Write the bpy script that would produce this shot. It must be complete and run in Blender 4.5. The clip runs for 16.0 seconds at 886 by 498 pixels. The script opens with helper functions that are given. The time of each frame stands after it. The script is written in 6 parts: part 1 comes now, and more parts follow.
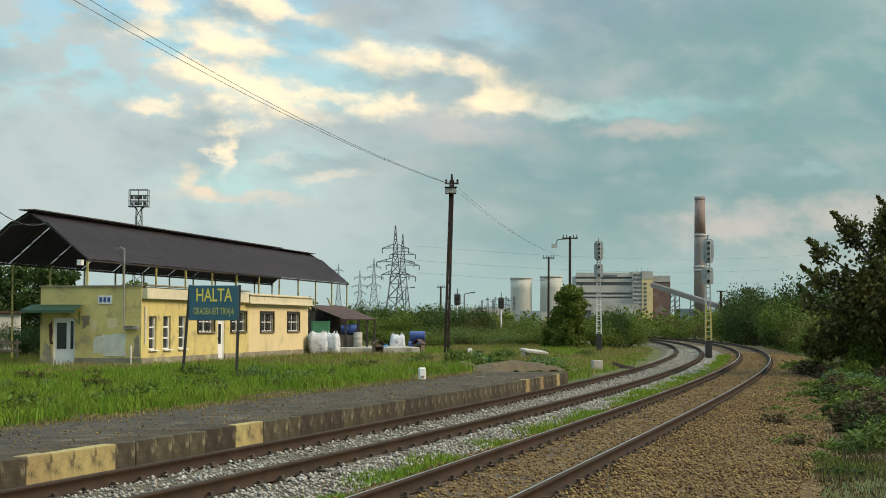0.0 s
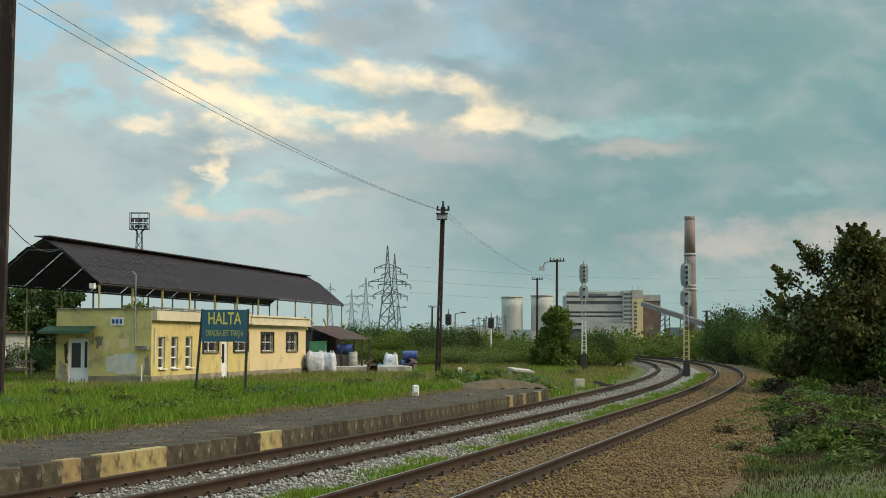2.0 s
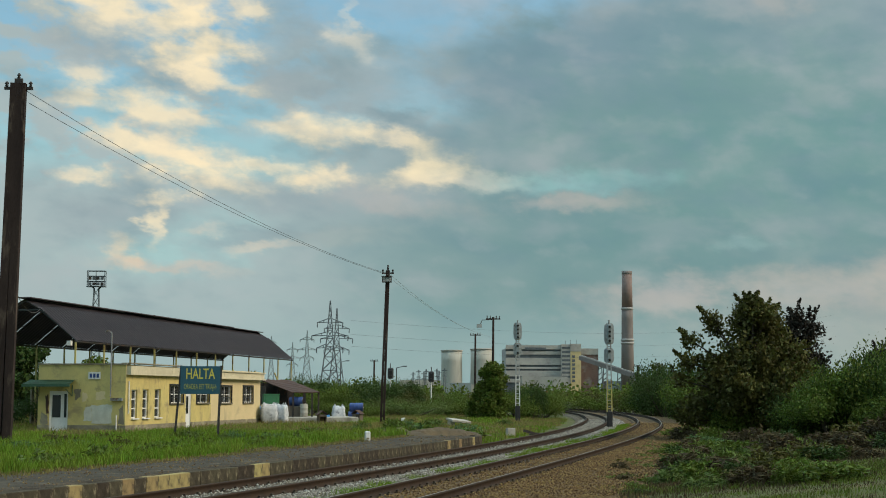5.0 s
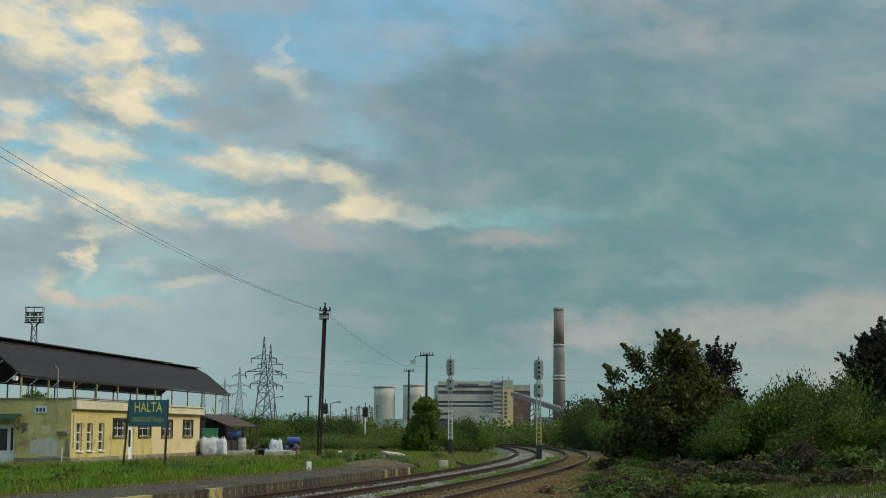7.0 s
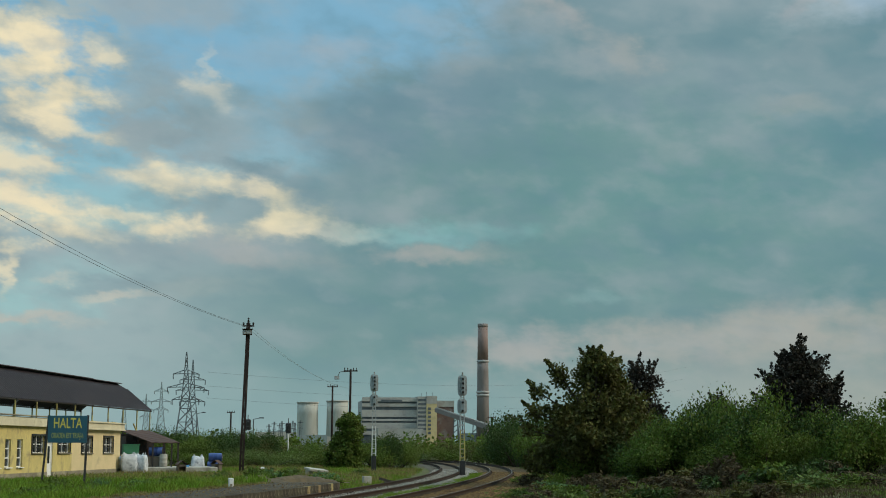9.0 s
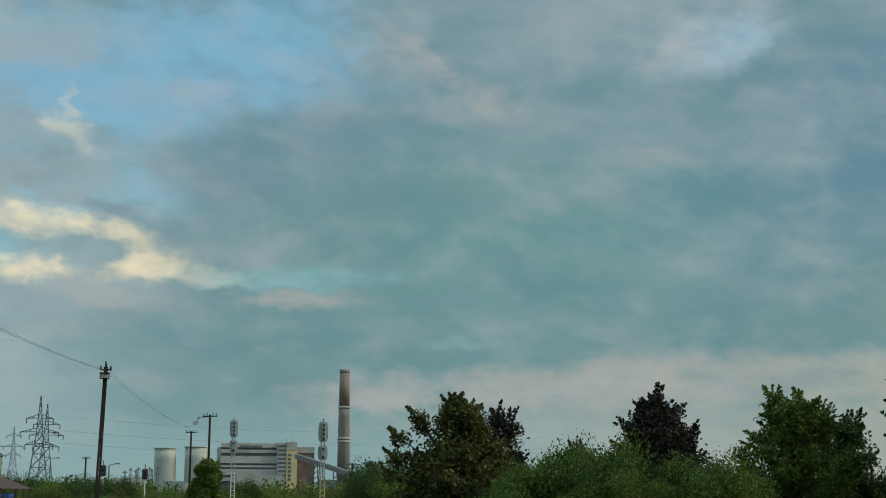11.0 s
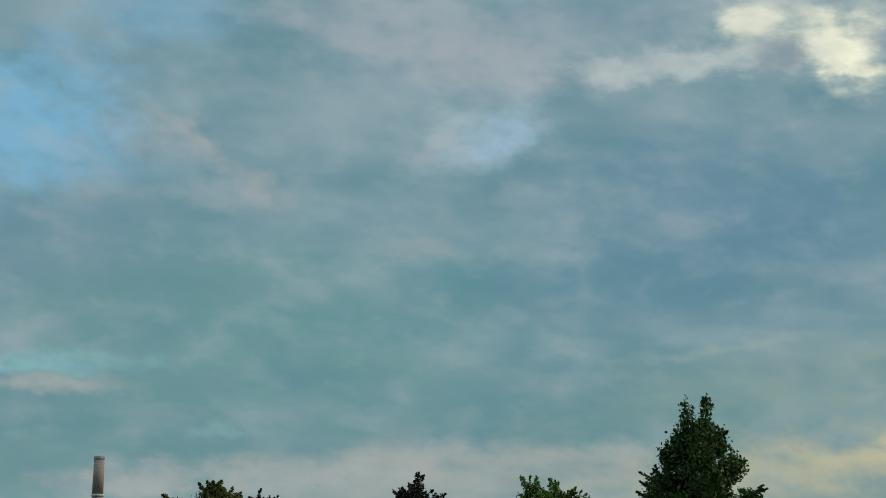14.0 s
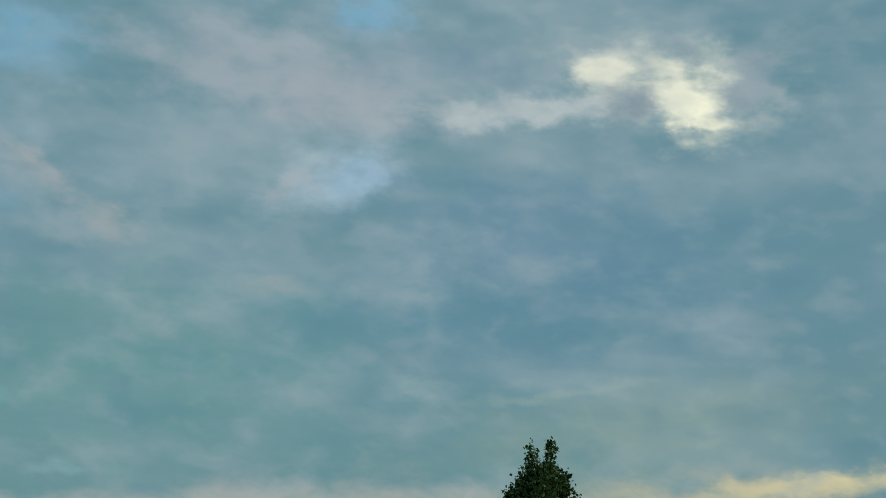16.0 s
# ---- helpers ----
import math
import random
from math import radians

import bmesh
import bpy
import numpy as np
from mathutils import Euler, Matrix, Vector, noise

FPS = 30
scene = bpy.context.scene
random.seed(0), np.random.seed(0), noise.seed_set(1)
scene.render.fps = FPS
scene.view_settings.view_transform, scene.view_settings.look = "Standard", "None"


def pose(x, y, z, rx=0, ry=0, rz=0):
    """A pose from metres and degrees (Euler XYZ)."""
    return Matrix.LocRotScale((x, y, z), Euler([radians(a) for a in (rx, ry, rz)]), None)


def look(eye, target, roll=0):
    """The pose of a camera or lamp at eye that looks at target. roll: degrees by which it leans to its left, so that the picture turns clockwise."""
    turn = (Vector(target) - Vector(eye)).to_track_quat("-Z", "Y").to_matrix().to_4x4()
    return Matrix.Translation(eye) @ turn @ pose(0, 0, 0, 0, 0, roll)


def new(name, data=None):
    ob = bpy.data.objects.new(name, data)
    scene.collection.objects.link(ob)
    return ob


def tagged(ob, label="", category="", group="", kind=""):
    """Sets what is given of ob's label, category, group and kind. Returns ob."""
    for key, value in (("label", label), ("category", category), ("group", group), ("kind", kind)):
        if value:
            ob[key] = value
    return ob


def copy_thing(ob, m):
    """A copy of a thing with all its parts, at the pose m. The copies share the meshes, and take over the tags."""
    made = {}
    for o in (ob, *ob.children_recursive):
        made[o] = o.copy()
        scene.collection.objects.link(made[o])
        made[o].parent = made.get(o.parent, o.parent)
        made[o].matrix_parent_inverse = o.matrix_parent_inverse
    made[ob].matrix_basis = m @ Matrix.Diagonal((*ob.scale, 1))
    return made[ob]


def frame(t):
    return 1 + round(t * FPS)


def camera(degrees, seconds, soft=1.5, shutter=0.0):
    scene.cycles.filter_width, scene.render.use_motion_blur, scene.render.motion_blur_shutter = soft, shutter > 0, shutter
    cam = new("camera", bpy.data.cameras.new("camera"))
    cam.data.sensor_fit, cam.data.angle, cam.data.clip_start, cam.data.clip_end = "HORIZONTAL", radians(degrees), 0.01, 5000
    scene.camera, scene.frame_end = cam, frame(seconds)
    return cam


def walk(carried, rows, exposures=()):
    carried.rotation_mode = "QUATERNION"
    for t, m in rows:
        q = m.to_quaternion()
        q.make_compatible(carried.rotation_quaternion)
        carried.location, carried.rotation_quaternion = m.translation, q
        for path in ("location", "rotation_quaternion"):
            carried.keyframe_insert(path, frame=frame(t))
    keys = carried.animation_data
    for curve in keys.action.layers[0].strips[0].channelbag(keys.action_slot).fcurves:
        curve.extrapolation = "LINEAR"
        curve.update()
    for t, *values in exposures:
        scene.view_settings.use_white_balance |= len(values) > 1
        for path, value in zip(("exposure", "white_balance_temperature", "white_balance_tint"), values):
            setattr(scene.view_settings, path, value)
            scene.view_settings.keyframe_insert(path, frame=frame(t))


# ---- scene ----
# ---- camera ----
cam = camera(32.62, 16.0, soft=1.0)
walk(cam, [
    (0.0, pose(0.077, 4.620, 1.685, 0, 0, 0.318) @ pose(0, 0, 0, 92.796) @ pose(0, 0, 0, 0, 0, 0.059)),
    (0.5, pose(0.080, 3.575, 1.706, 0, 0, 0.251) @ pose(0, 0, 0, 92.994) @ pose(0, 0, 0, 0, 0, 0.098)),
    (1.0, pose(0.083, 2.525, 1.730, 0, 0, 0.217) @ pose(0, 0, 0, 93.172) @ pose(0, 0, 0, 0, 0, 0.083)),
    (1.5, pose(0.087, 1.461, 1.754, 0, 0, 0.117) @ pose(0, 0, 0, 93.345) @ pose(0, 0, 0, 0, 0, 0.085)),
    (2.0, pose(0.088, 0.369, 1.778, 0, 0, -0.009) @ pose(0, 0, 0, 93.493) @ pose(0, 0, 0, 0, 0, 0.106)),
    (2.5, pose(0.085, -0.756, 1.802, 0, 0, -0.289) @ pose(0, 0, 0, 93.774) @ pose(0, 0, 0, 0, 0, 0.094)),
    (3.0, pose(0.073, -1.921, 1.823, 0, 0, -0.616) @ pose(0, 0, 0, 94.231) @ pose(0, 0, 0, 0, 0, 0.100)),
    (3.5, pose(0.051, -3.120, 1.841, 0, 0, -0.953) @ pose(0, 0, 0, 94.594) @ pose(0, 0, 0, 0, 0, 0.175)),
    (4.0, pose(0.021, -4.351, 1.855, 0, 0, -1.301) @ pose(0, 0, 0, 94.902) @ pose(0, 0, 0, 0, 0, 0.169)),
    (6.5, pose(-0.549, -11.011, 1.592, 0, 0, -4.161) @ pose(0, 0, 0, 96.477) @ pose(0, 0, 0, 0, 0, 0.200)),
    (7.0, pose(-0.549, -11.011, 1.592, 0, 0, -4.827) @ pose(0, 0, 0, 96.871) @ pose(0, 0, 0, 0, 0, 0.140)),
    (7.5, pose(-0.549, -11.011, 1.592, 0, 0, -5.558) @ pose(0, 0, 0, 97.258) @ pose(0, 0, 0, 0, 0, 0.128)),
    (8.0, pose(-0.549, -11.011, 1.592, 0, 0, -6.175) @ pose(0, 0, 0, 97.355) @ pose(0, 0, 0, 0, 0, 0.143)),
    (10.5, pose(-0.549, -11.011, 1.592, 0, 0, -11.324) @ pose(0, 0, 0, 98.461) @ pose(0, 0, 0, 0, 0, 0.160)),
    (11.0, pose(-0.549, -11.011, 1.592, 0, 0, -12.910) @ pose(0, 0, 0, 99.225) @ pose(0, 0, 0, 0, 0, 0.191)),
    (11.5, pose(-0.549, -11.011, 1.592, 0, 0, -14.506) @ pose(0, 0, 0, 100.151) @ pose(0, 0, 0, 0, 0, -0.065)),
    (12.0, pose(-0.549, -11.011, 1.592, 0, 0, -16.173) @ pose(0, 0, 0, 100.918) @ pose(0, 0, 0, 0, 0, -0.055)),
    (12.5, pose(-0.549, -11.011, 1.592, 0, 0, -17.634) @ pose(0, 0, 0, 101.597) @ pose(0, 0, 0, 0, 0, 0.044)),
    (13.0, pose(-0.549, -11.011, 1.592, 0, 0, -19.104) @ pose(0, 0, 0, 102.037) @ pose(0, 0, 0, 0, 0, 0.080)),
    (13.5, pose(-0.549, -11.011, 1.592, 0, 0, -20.470) @ pose(0, 0, 0, 102.274) @ pose(0, 0, 0, 0, 0, 0.085)),
    (14.0, pose(-0.549, -11.011, 1.592, 0, 0, -21.916) @ pose(0, 0, 0, 102.570) @ pose(0, 0, 0, 0, 0, 0.071)),
    (14.5, pose(-0.549, -11.011, 1.592, 0, 0, -23.394) @ pose(0, 0, 0, 103.015) @ pose(0, 0, 0, 0, 0, 0.054)),
    (15.0, pose(-0.549, -11.011, 1.592, 0, 0, -24.837) @ pose(0, 0, 0, 103.487) @ pose(0, 0, 0, 0, 0, 0.041)),
    (15.5, pose(-0.549, -11.011, 1.592, 0, 0, -26.256) @ pose(0, 0, 0, 103.897) @ pose(0, 0, 0, 0, 0, 0.217)),
    (16.0, pose(-0.549, -11.011, 1.592, 0, 0, -27.684) @ pose(0, 0, 0, 104.097) @ pose(0, 0, 0, 0, 0, 0.325)),
], exposures=[(0.0, 0.58, 7250, 15), (2.0, 0.43, 7150, 15), (4.0, 0.26, 7000, 13), (7.0, 0.05, 6680, 9), (11.0, 0.0, 6500, 7), (16.0, 0.0, 6200, 5)])

# ---- world and sun ----
SUN_AZ, SUN_EL = 106.0, 36.0


class Nodes:
    """Short hand for wiring shader nodes."""

    def __init__(self, tree):
        self.t = tree
        tree.nodes.clear()

    def put(self, kind):
        return self.t.nodes.new(kind)

    def link(self, a, b):
        if isinstance(a, bpy.types.NodeSocket):
            self.t.links.new(a, b)
        else:
            b.default_value = a

    def math(self, op, a, b=0.0, c=0.0, clamp=False):
        n = self.put("ShaderNodeMath")
        n.operation, n.use_clamp = op, clamp
        for s, v in zip(n.inputs, (a, b, c)):
            self.link(v, s)
        return n.outputs[0]

    def step(self, v, lo, hi):
        n = self.put("ShaderNodeMapRange")
        n.interpolation_type = "SMOOTHSTEP"
        self.link(v, n.inputs[0])
        n.inputs[1].default_value, n.inputs[2].default_value = lo, hi
        return n.outputs[0]

    def mix(self, f, a, b, blend="MIX"):
        n = self.put("ShaderNodeMix")
        n.data_type, n.blend_type = "RGBA", blend
        self.link(f, n.inputs[0])
        for v, s in ((a, n.inputs[6]), (b, n.inputs[7])):
            self.link((*v, 1.0) if isinstance(v, tuple) and len(v) == 3 else v, s)
        return n.outputs[2]

    def noise(self, vec, scale, detail=6.0, rough=0.55, warp=0.0):
        n = self.put("ShaderNodeTexNoise")
        if vec is not None:
            self.link(vec, n.inputs["Vector"])
        n.inputs["Scale"].default_value, n.inputs["Detail"].default_value = scale, detail
        n.inputs["Roughness"].default_value, n.inputs["Distortion"].default_value = rough, warp
        return n.outputs["Fac"]

    def xyz(self, x, y, z=0.0):
        n = self.put("ShaderNodeCombineXYZ")
        for s, v in zip(n.inputs, (x, y, z)):
            self.link(v, s)
        return n.outputs[0]


def srgb(r, g, b):
    return tuple(((c / 255 + 0.055) / 1.055) ** 2.4 if c > 10 else c / 255 / 12.92 for c in (r, g, b))


def cloud_group():
    """Node group: lays one torn-edged puff of a colour over the sky so far."""
    tree = bpy.data.node_groups.new("cloud_puff", "ShaderNodeTree")
    for name, kind in (("Bearing", "Float"), ("Height", "Float"), ("Fluff", "Float"), ("Tuft", "Float"), ("Under", "Color"), ("Colour", "Color"), ("A", "Float"), ("E", "Float"),
                       ("Wide", "Float"), ("High", "Float"), ("Lean", "Float"), ("Amount", "Float"), ("Rag", "Float")):
        tree.interface.new_socket(name, in_out="INPUT", socket_type="NodeSocket" + kind)
    tree.interface.new_socket("Sky", in_out="OUTPUT", socket_type="NodeSocketColor")
    n = Nodes(tree)
    i = n.put("NodeGroupInput").outputs
    da = n.math("SUBTRACT", i["Bearing"], i["A"])
    de = n.math("MULTIPLY", n.math("SUBTRACT", n.math("SUBTRACT", i["Height"], i["E"]), n.math("MULTIPLY", da, i["Lean"])), i["High"])
    da = n.math("MULTIPLY", da, i["Wide"])
    r = n.math("MULTIPLY_ADD", da, da, n.math("MULTIPLY", de, de))
    torn = n.math("MULTIPLY", n.math("MULTIPLY_ADD", i["Fluff"], 2.0, -1.0), i["Rag"])
    v = n.math("ADD", n.math("EXPONENT", n.math("MULTIPLY", r, -0.8)), n.math("MULTIPLY", torn, n.math("EXPONENT", n.math("MULTIPLY", r, -0.25))))
    body = n.math("MULTIPLY_ADD", n.step(i["Tuft"], 0.28, 0.55), 0.4, 0.6)
    fac = n.math("MULTIPLY", n.math("MULTIPLY", n.step(v, 0.05, 1.0), i["Amount"]), body)
    n.link(n.mix(fac, i["Under"], i["Colour"]), n.put("NodeGroupOutput").inputs[0])
    return tree


def make_sky():
    """Broken evening cloud over a clear sky: cream-lit heaps on one side, a grey-blue sheet on the other."""
    world = bpy.data.worlds.new("sky")
    scene.world = world
    world.use_nodes = True
    n = Nodes(world.node_tree)
    way = n.put("ShaderNodeTexCoord").outputs["Generated"]
    sep = n.put("ShaderNodeSeparateXYZ")
    n.link(way, sep.inputs[0])
    az = n.math("MULTIPLY", n.math("ARCTAN2", sep.outputs[0], sep.outputs[1]), 57.2958)
    el = n.math("MULTIPLY", n.math("ARCSINE", sep.outputs[2]), 57.2958)

    def grain(sx, sy, seed, detail, rough, warp=0.0, slant=0.25):
        return n.noise(n.xyz(n.math("MULTIPLY", n.math("MULTIPLY_ADD", el, slant, az), sx), n.math("MULTIPLY", el, sy), seed), 1.0, detail, rough, warp)

    # ragged coordinates, so that no shape has a clean outline
    azw = n.math("ADD", az, n.math("MULTIPLY_ADD", grain(0.55, 0.9, 40.0, 4.0, 0.6), 2.6, -1.3))
    elw = n.math("ADD", el, n.math("MULTIPLY_ADD", grain(0.55, 0.9, 80.0, 4.0, 0.6), 1.3, -0.65))
    fluff = grain(0.62, 1.10, 3.7, 6.0, 0.54, 0.12)
    tuft = grain(0.75, 1.2, 61.0, 4.0, 0.52)
    puff_group = cloud_group()

    def puff(under, a, e, wide, high, lean, colour, amount, rag):
        """One cloud or gap at a bearing and elevation, with an edge torn by the noise."""
        g = n.put("ShaderNodeGroup")
        g.node_tree = puff_group
        for name, value in (("Bearing", azw), ("Height", elw), ("Fluff", fluff), ("Tuft", tuft), ("Under", under), ("Colour", colour)):
            n.link((*value, 1.0) if isinstance(value, tuple) else value, g.inputs[name])
        for name, value in (("A", a), ("E", e), ("Wide", 1.0 / wide), ("High", 1.0 / high), ("Lean", lean), ("Amount", amount), ("Rag", rag)):
            g.inputs[name].default_value = value
        return g.outputs[0]

    CREAM, PALE, PINK = srgb(240, 226, 192), srgb(206, 206, 194), srgb(176, 174, 172)
    GREY, DARK, TEAL = srgb(138, 158, 166), srgb(112, 140, 152), srgb(150, 196, 200)
    clear = n.put("ShaderNodeTexSky")
    clear.sky_type, clear.sun_disc = "NISHITA", False
    clear.sun_elevation, clear.sun_rotation = radians(SUN_EL), radians(SUN_AZ)
    clear.air_density, clear.dust_density, clear.ozone_density = 1.0, 1.2, 1.5
    clear_sky = n.mix(0.8, n.mix(1.0, clear.outputs[0], (0.075, 0.075, 0.075), "MULTIPLY"),
                      n.mix(n.step(el, 6.0, 15.0), srgb(156, 202, 204), srgb(132, 184, 212)))
    # the cloud sheet: teal-grey low, blue-grey high, mottled at three sizes
    mott = grain(0.12, 0.25, 9.0, 3.0, 0.5, 0.2)
    fine = grain(0.30, 0.58, 21.0, 4.0, 0.46, 0.15)
    wisp = grain(0.52, 0.85, 33.0, 4.0, 0.46, 0.1)
    sky = n.mix(n.step(mott, 0.36, 0.66), srgb(108, 142, 152), srgb(136, 158, 166))
    sky = n.mix(n.math("MULTIPLY", n.step(el, 11.0, 3.0), 0.60), sky, srgb(102, 142, 140))
    sky = n.mix(n.math("MULTIPLY", n.step(az, 4.0, -6.0), 0.8), sky, srgb(164, 182, 186))
    sky = n.mix(n.math("MULTIPLY", n.math("MULTIPLY", n.step(azw, 1.0, -6.0), n.step(fluff, 0.56, 0.40)), n.step(el, 7.0, 9.5)), sky, clear_sky)
    sky = n.mix(n.math("MULTIPLY", n.step(az, 30.0, 48.0), 0.25), sky, srgb(96, 130, 148))
    sky = puff(sky, 1.65, 15.77, 6.22, 2.03, 0.05, clear_sky, 1.00, 0.9)
    sky = puff(sky, -2.04, 14.64, 2.43, 1.28, -0.30, clear_sky, 0.90, 0.9)
    sky = puff(sky, 1.36, 11.24, 1.85, 0.86, -0.15, clear_sky, 0.90, 0.9)
    sky = puff(sky, -5.54, 9.18, 2.38, 0.98, -0.10, clear_sky, 0.90, 0.9)
    sky = puff(sky, -5.22, 13.06, 1.32, 0.86, 0.20, clear_sky, 0.80, 1.0)
    sky = puff(sky, -9.96, 11.49, 2.40, 0.51, -0.10, clear_sky, 0.80, 1.0)
    sky = puff(sky, -7.52, 5.56, 3.22, 1.18, 0.15, clear_sky, 0.80, 0.7)
    sky = puff(sky, -10.63, 13.19, 0.88, 0.30, 0.00, clear_sky, 0.60, 1.0)
    sky = puff(sky, -1.75, 10.33, 1.30, 0.38, -0.10, clear_sky, 0.70, 1.0)
    sky = puff(sky, 3.81, 15.94, 5.12, 2.25, 0.25, clear_sky, 1.00, 0.6)
    sky = puff(sky, -1.22, 14.62, 2.43, 0.86, -0.40, clear_sky, 0.80, 0.7)
    sky = puff(sky, 6.14, 17.06, 2.68, 2.57, 0.20, clear_sky, 0.75, 0.6)
    sky = puff(sky, 24.79, 22.88, 1.39, 0.86, 0.00, clear_sky, 0.70, 0.8)
    sky = puff(sky, 10.69, 21.22, 2.75, 1.28, 0.00, clear_sky, 0.55, 0.7)
    sky = puff(sky, -9.12, 12.76, 1.32, 0.86, 0.00, clear_sky, 0.70, 1.0)
    sky = puff(sky, -9.59, 12.64, 3.29, 0.77, -0.25, GREY, 0.75, 0.8)
    sky = puff(sky, -2.85, 11.89, 3.28, 0.96, -0.10, GREY, 0.80, 0.8)
    sky = puff(sky, -9.79, 6.64, 2.58, 1.07, 0.00, GREY, 0.70, 0.7)
    sky = puff(sky, -3.61, 7.22, 3.23, 0.64, -0.10, GREY, 0.65, 0.7)
    sky = puff(sky, -4.84, 5.93, 2.58, 0.34, 0.10, GREY, 0.70, 0.8)
    sky = puff(sky, -2.88, 13.57, 1.98, 0.86, -0.30, GREY, 0.70, 0.8)
    sky = puff(sky, 0.61, 10.49, 1.30, 0.34, -0.20, DARK, 0.70, 0.8)
    sky = puff(sky, -6.85, 11.32, 2.62, 0.47, -0.15, GREY, 0.60, 0.9)
    sky = puff(sky, -2.75, 16.26, 3.12, 0.86, 0.10, srgb(150, 166, 174), 0.70, 0.7)
    sky = puff(sky, -11.09, 14.78, 2.43, 1.15, -0.25, CREAM, 0.80, 1.0)
    sky = puff(sky, -7.79, 14.69, 1.88, 0.96, -0.15, CREAM, 0.95, 1.1)
    sky = puff(sky, -7.41, 12.65, 1.75, 0.62, -0.00, CREAM, 0.95, 1.1)
    sky = puff(sky, -6.66, 11.75, 1.53, 0.48, -0.30, CREAM, 0.80, 1.1)
    sky = puff(sky, -11.28, 11.72, 0.98, 0.38, 0.00, CREAM, 0.70, 1.0)
    sky = puff(sky, -11.15, 10.81, 1.31, 0.43, -0.10, CREAM, 0.60, 1.1)
    sky = puff(sky, -8.49, 10.63, 2.07, 0.57, -0.20, CREAM, 0.75, 1.1)
    sky = puff(sky, -9.48, 9.34, 1.52, 0.53, -0.30, CREAM, 0.75, 1.1)
    sky = puff(sky, -7.09, 8.60, 1.73, 0.77, -0.35, CREAM, 1.00, 1.0)
    sky = puff(sky, -4.69, 8.57, 0.87, 0.24, 0.00, CREAM, 0.70, 1.0)
    sky = puff(sky, -2.46, 8.14, 1.40, 0.43, -0.00, CREAM, 0.95, 1.0)
    sky = puff(sky, -11.15, 7.99, 0.97, 0.29, 0.00, CREAM, 0.75, 1.0)
    sky = puff(sky, -2.81, 9.99, 1.74, 0.48, -0.10, CREAM, 0.80, 1.0)
    sky = puff(sky, 0.19, 9.73, 1.52, 0.38, -0.25, CREAM, 0.85, 1.0)
    sky = puff(sky, 1.71, 8.37, 1.51, 0.53, 0.10, CREAM, 0.90, 1.0)
    sky = puff(sky, 3.87, 8.00, 1.51, 0.34, -0.10, PALE, 0.70, 1.0)
    sky = puff(sky, -1.37, 13.30, 0.99, 0.51, -0.30, PALE, 0.80, 1.0)
    sky = puff(sky, -1.43, 14.24, 0.24, 0.64, -0.50, PALE, 0.40, 0.5)
    sky = puff(sky, -8.57, 6.36, 0.34, 0.72, 0.00, CREAM, 0.70, 0.9)
    sky = puff(sky, -9.64, 5.09, 0.56, 0.43, -0.50, srgb(224, 206, 176), 0.75, 0.8)
    sky = puff(sky, -8.11, 4.71, 2.36, 0.21, -0.05, srgb(200, 184, 170), 0.55, 0.7)
    sky = puff(sky, -8.19, 7.35, 1.08, 0.22, 0.20, CREAM, 0.65, 1.0)
    sky = puff(sky, -6.71, 6.10, 0.86, 0.21, 0.10, srgb(206, 196, 180), 0.60, 0.9)
    sky = puff(sky, -4.41, 5.51, 1.29, 0.17, 0.10, srgb(206, 196, 180), 0.55, 0.9)
    sky = puff(sky, 3.84, 14.96, 1.55, 0.56, 0.15, PINK, 0.35, 1.0)
    sky = puff(sky, -5.03, 14.21, 0.66, 0.38, 0.00, CREAM, 0.60, 1.0)
    sky = puff(sky, 7.97, 8.00, 3.24, 0.43, 0.05, TEAL, 0.75, 0.8)
    sky = puff(sky, 7.33, 7.32, 2.16, 0.30, 0.08, PINK, 0.70, 0.8)
    sky = puff(sky, 10.30, 3.68, 3.43, 0.73, 0.10, PINK, 0.55, 0.8)
    sky = puff(sky, 17.80, 4.25, 5.58, 0.86, 0.15, PINK, 0.50, 0.8)
    sky = puff(sky, 9.50, 11.14, 5.67, 1.50, -0.10, srgb(128, 148, 160), 0.50, 0.9)
    sky = puff(sky, 13.41, 14.41, 1.32, 0.64, 0.00, srgb(150, 162, 170), 0.50, 1.0)
    sky = puff(sky, 6.47, 12.43, 3.50, 1.28, 0.30, srgb(116, 140, 158), 0.60, 0.9)
    sky = puff(sky, 0.01, 7.28, 2.37, 0.47, -0.10, PINK, 0.50, 0.9)
    sky = puff(sky, -1.68, 5.98, 2.58, 0.38, 0.00, srgb(150, 166, 166), 0.50, 0.9)
    sky = puff(sky, 14.56, 7.03, 3.02, 0.51, -0.10, srgb(140, 160, 166), 0.50, 0.9)
    sky = puff(sky, 7.46, 7.17, 2.59, 0.30, 0.05, PINK, 0.50, 0.8)
    sky = puff(sky, 10.92, 3.69, 1.93, 0.73, 0.20, PINK, 0.50, 0.8)
    sky = puff(sky, 8.00, 13.03, 4.83, 1.50, 0.15, srgb(118, 146, 160), 0.60, 0.8)
    sky = puff(sky, 14.34, 14.15, 1.54, 0.64, -0.10, srgb(150, 164, 170), 0.50, 1.0)
    sky = puff(sky, 11.03, 16.25, 2.00, 0.73, -0.20, srgb(150, 164, 172), 0.45, 1.0)
    sky = puff(sky, 17.58, 9.66, 5.64, 0.86, 0.00, srgb(104, 146, 154), 0.50, 0.8)
    sky = puff(sky, 26.43, 8.83, 1.30, 0.86, 0.00, srgb(146, 166, 172), 0.50, 0.9)
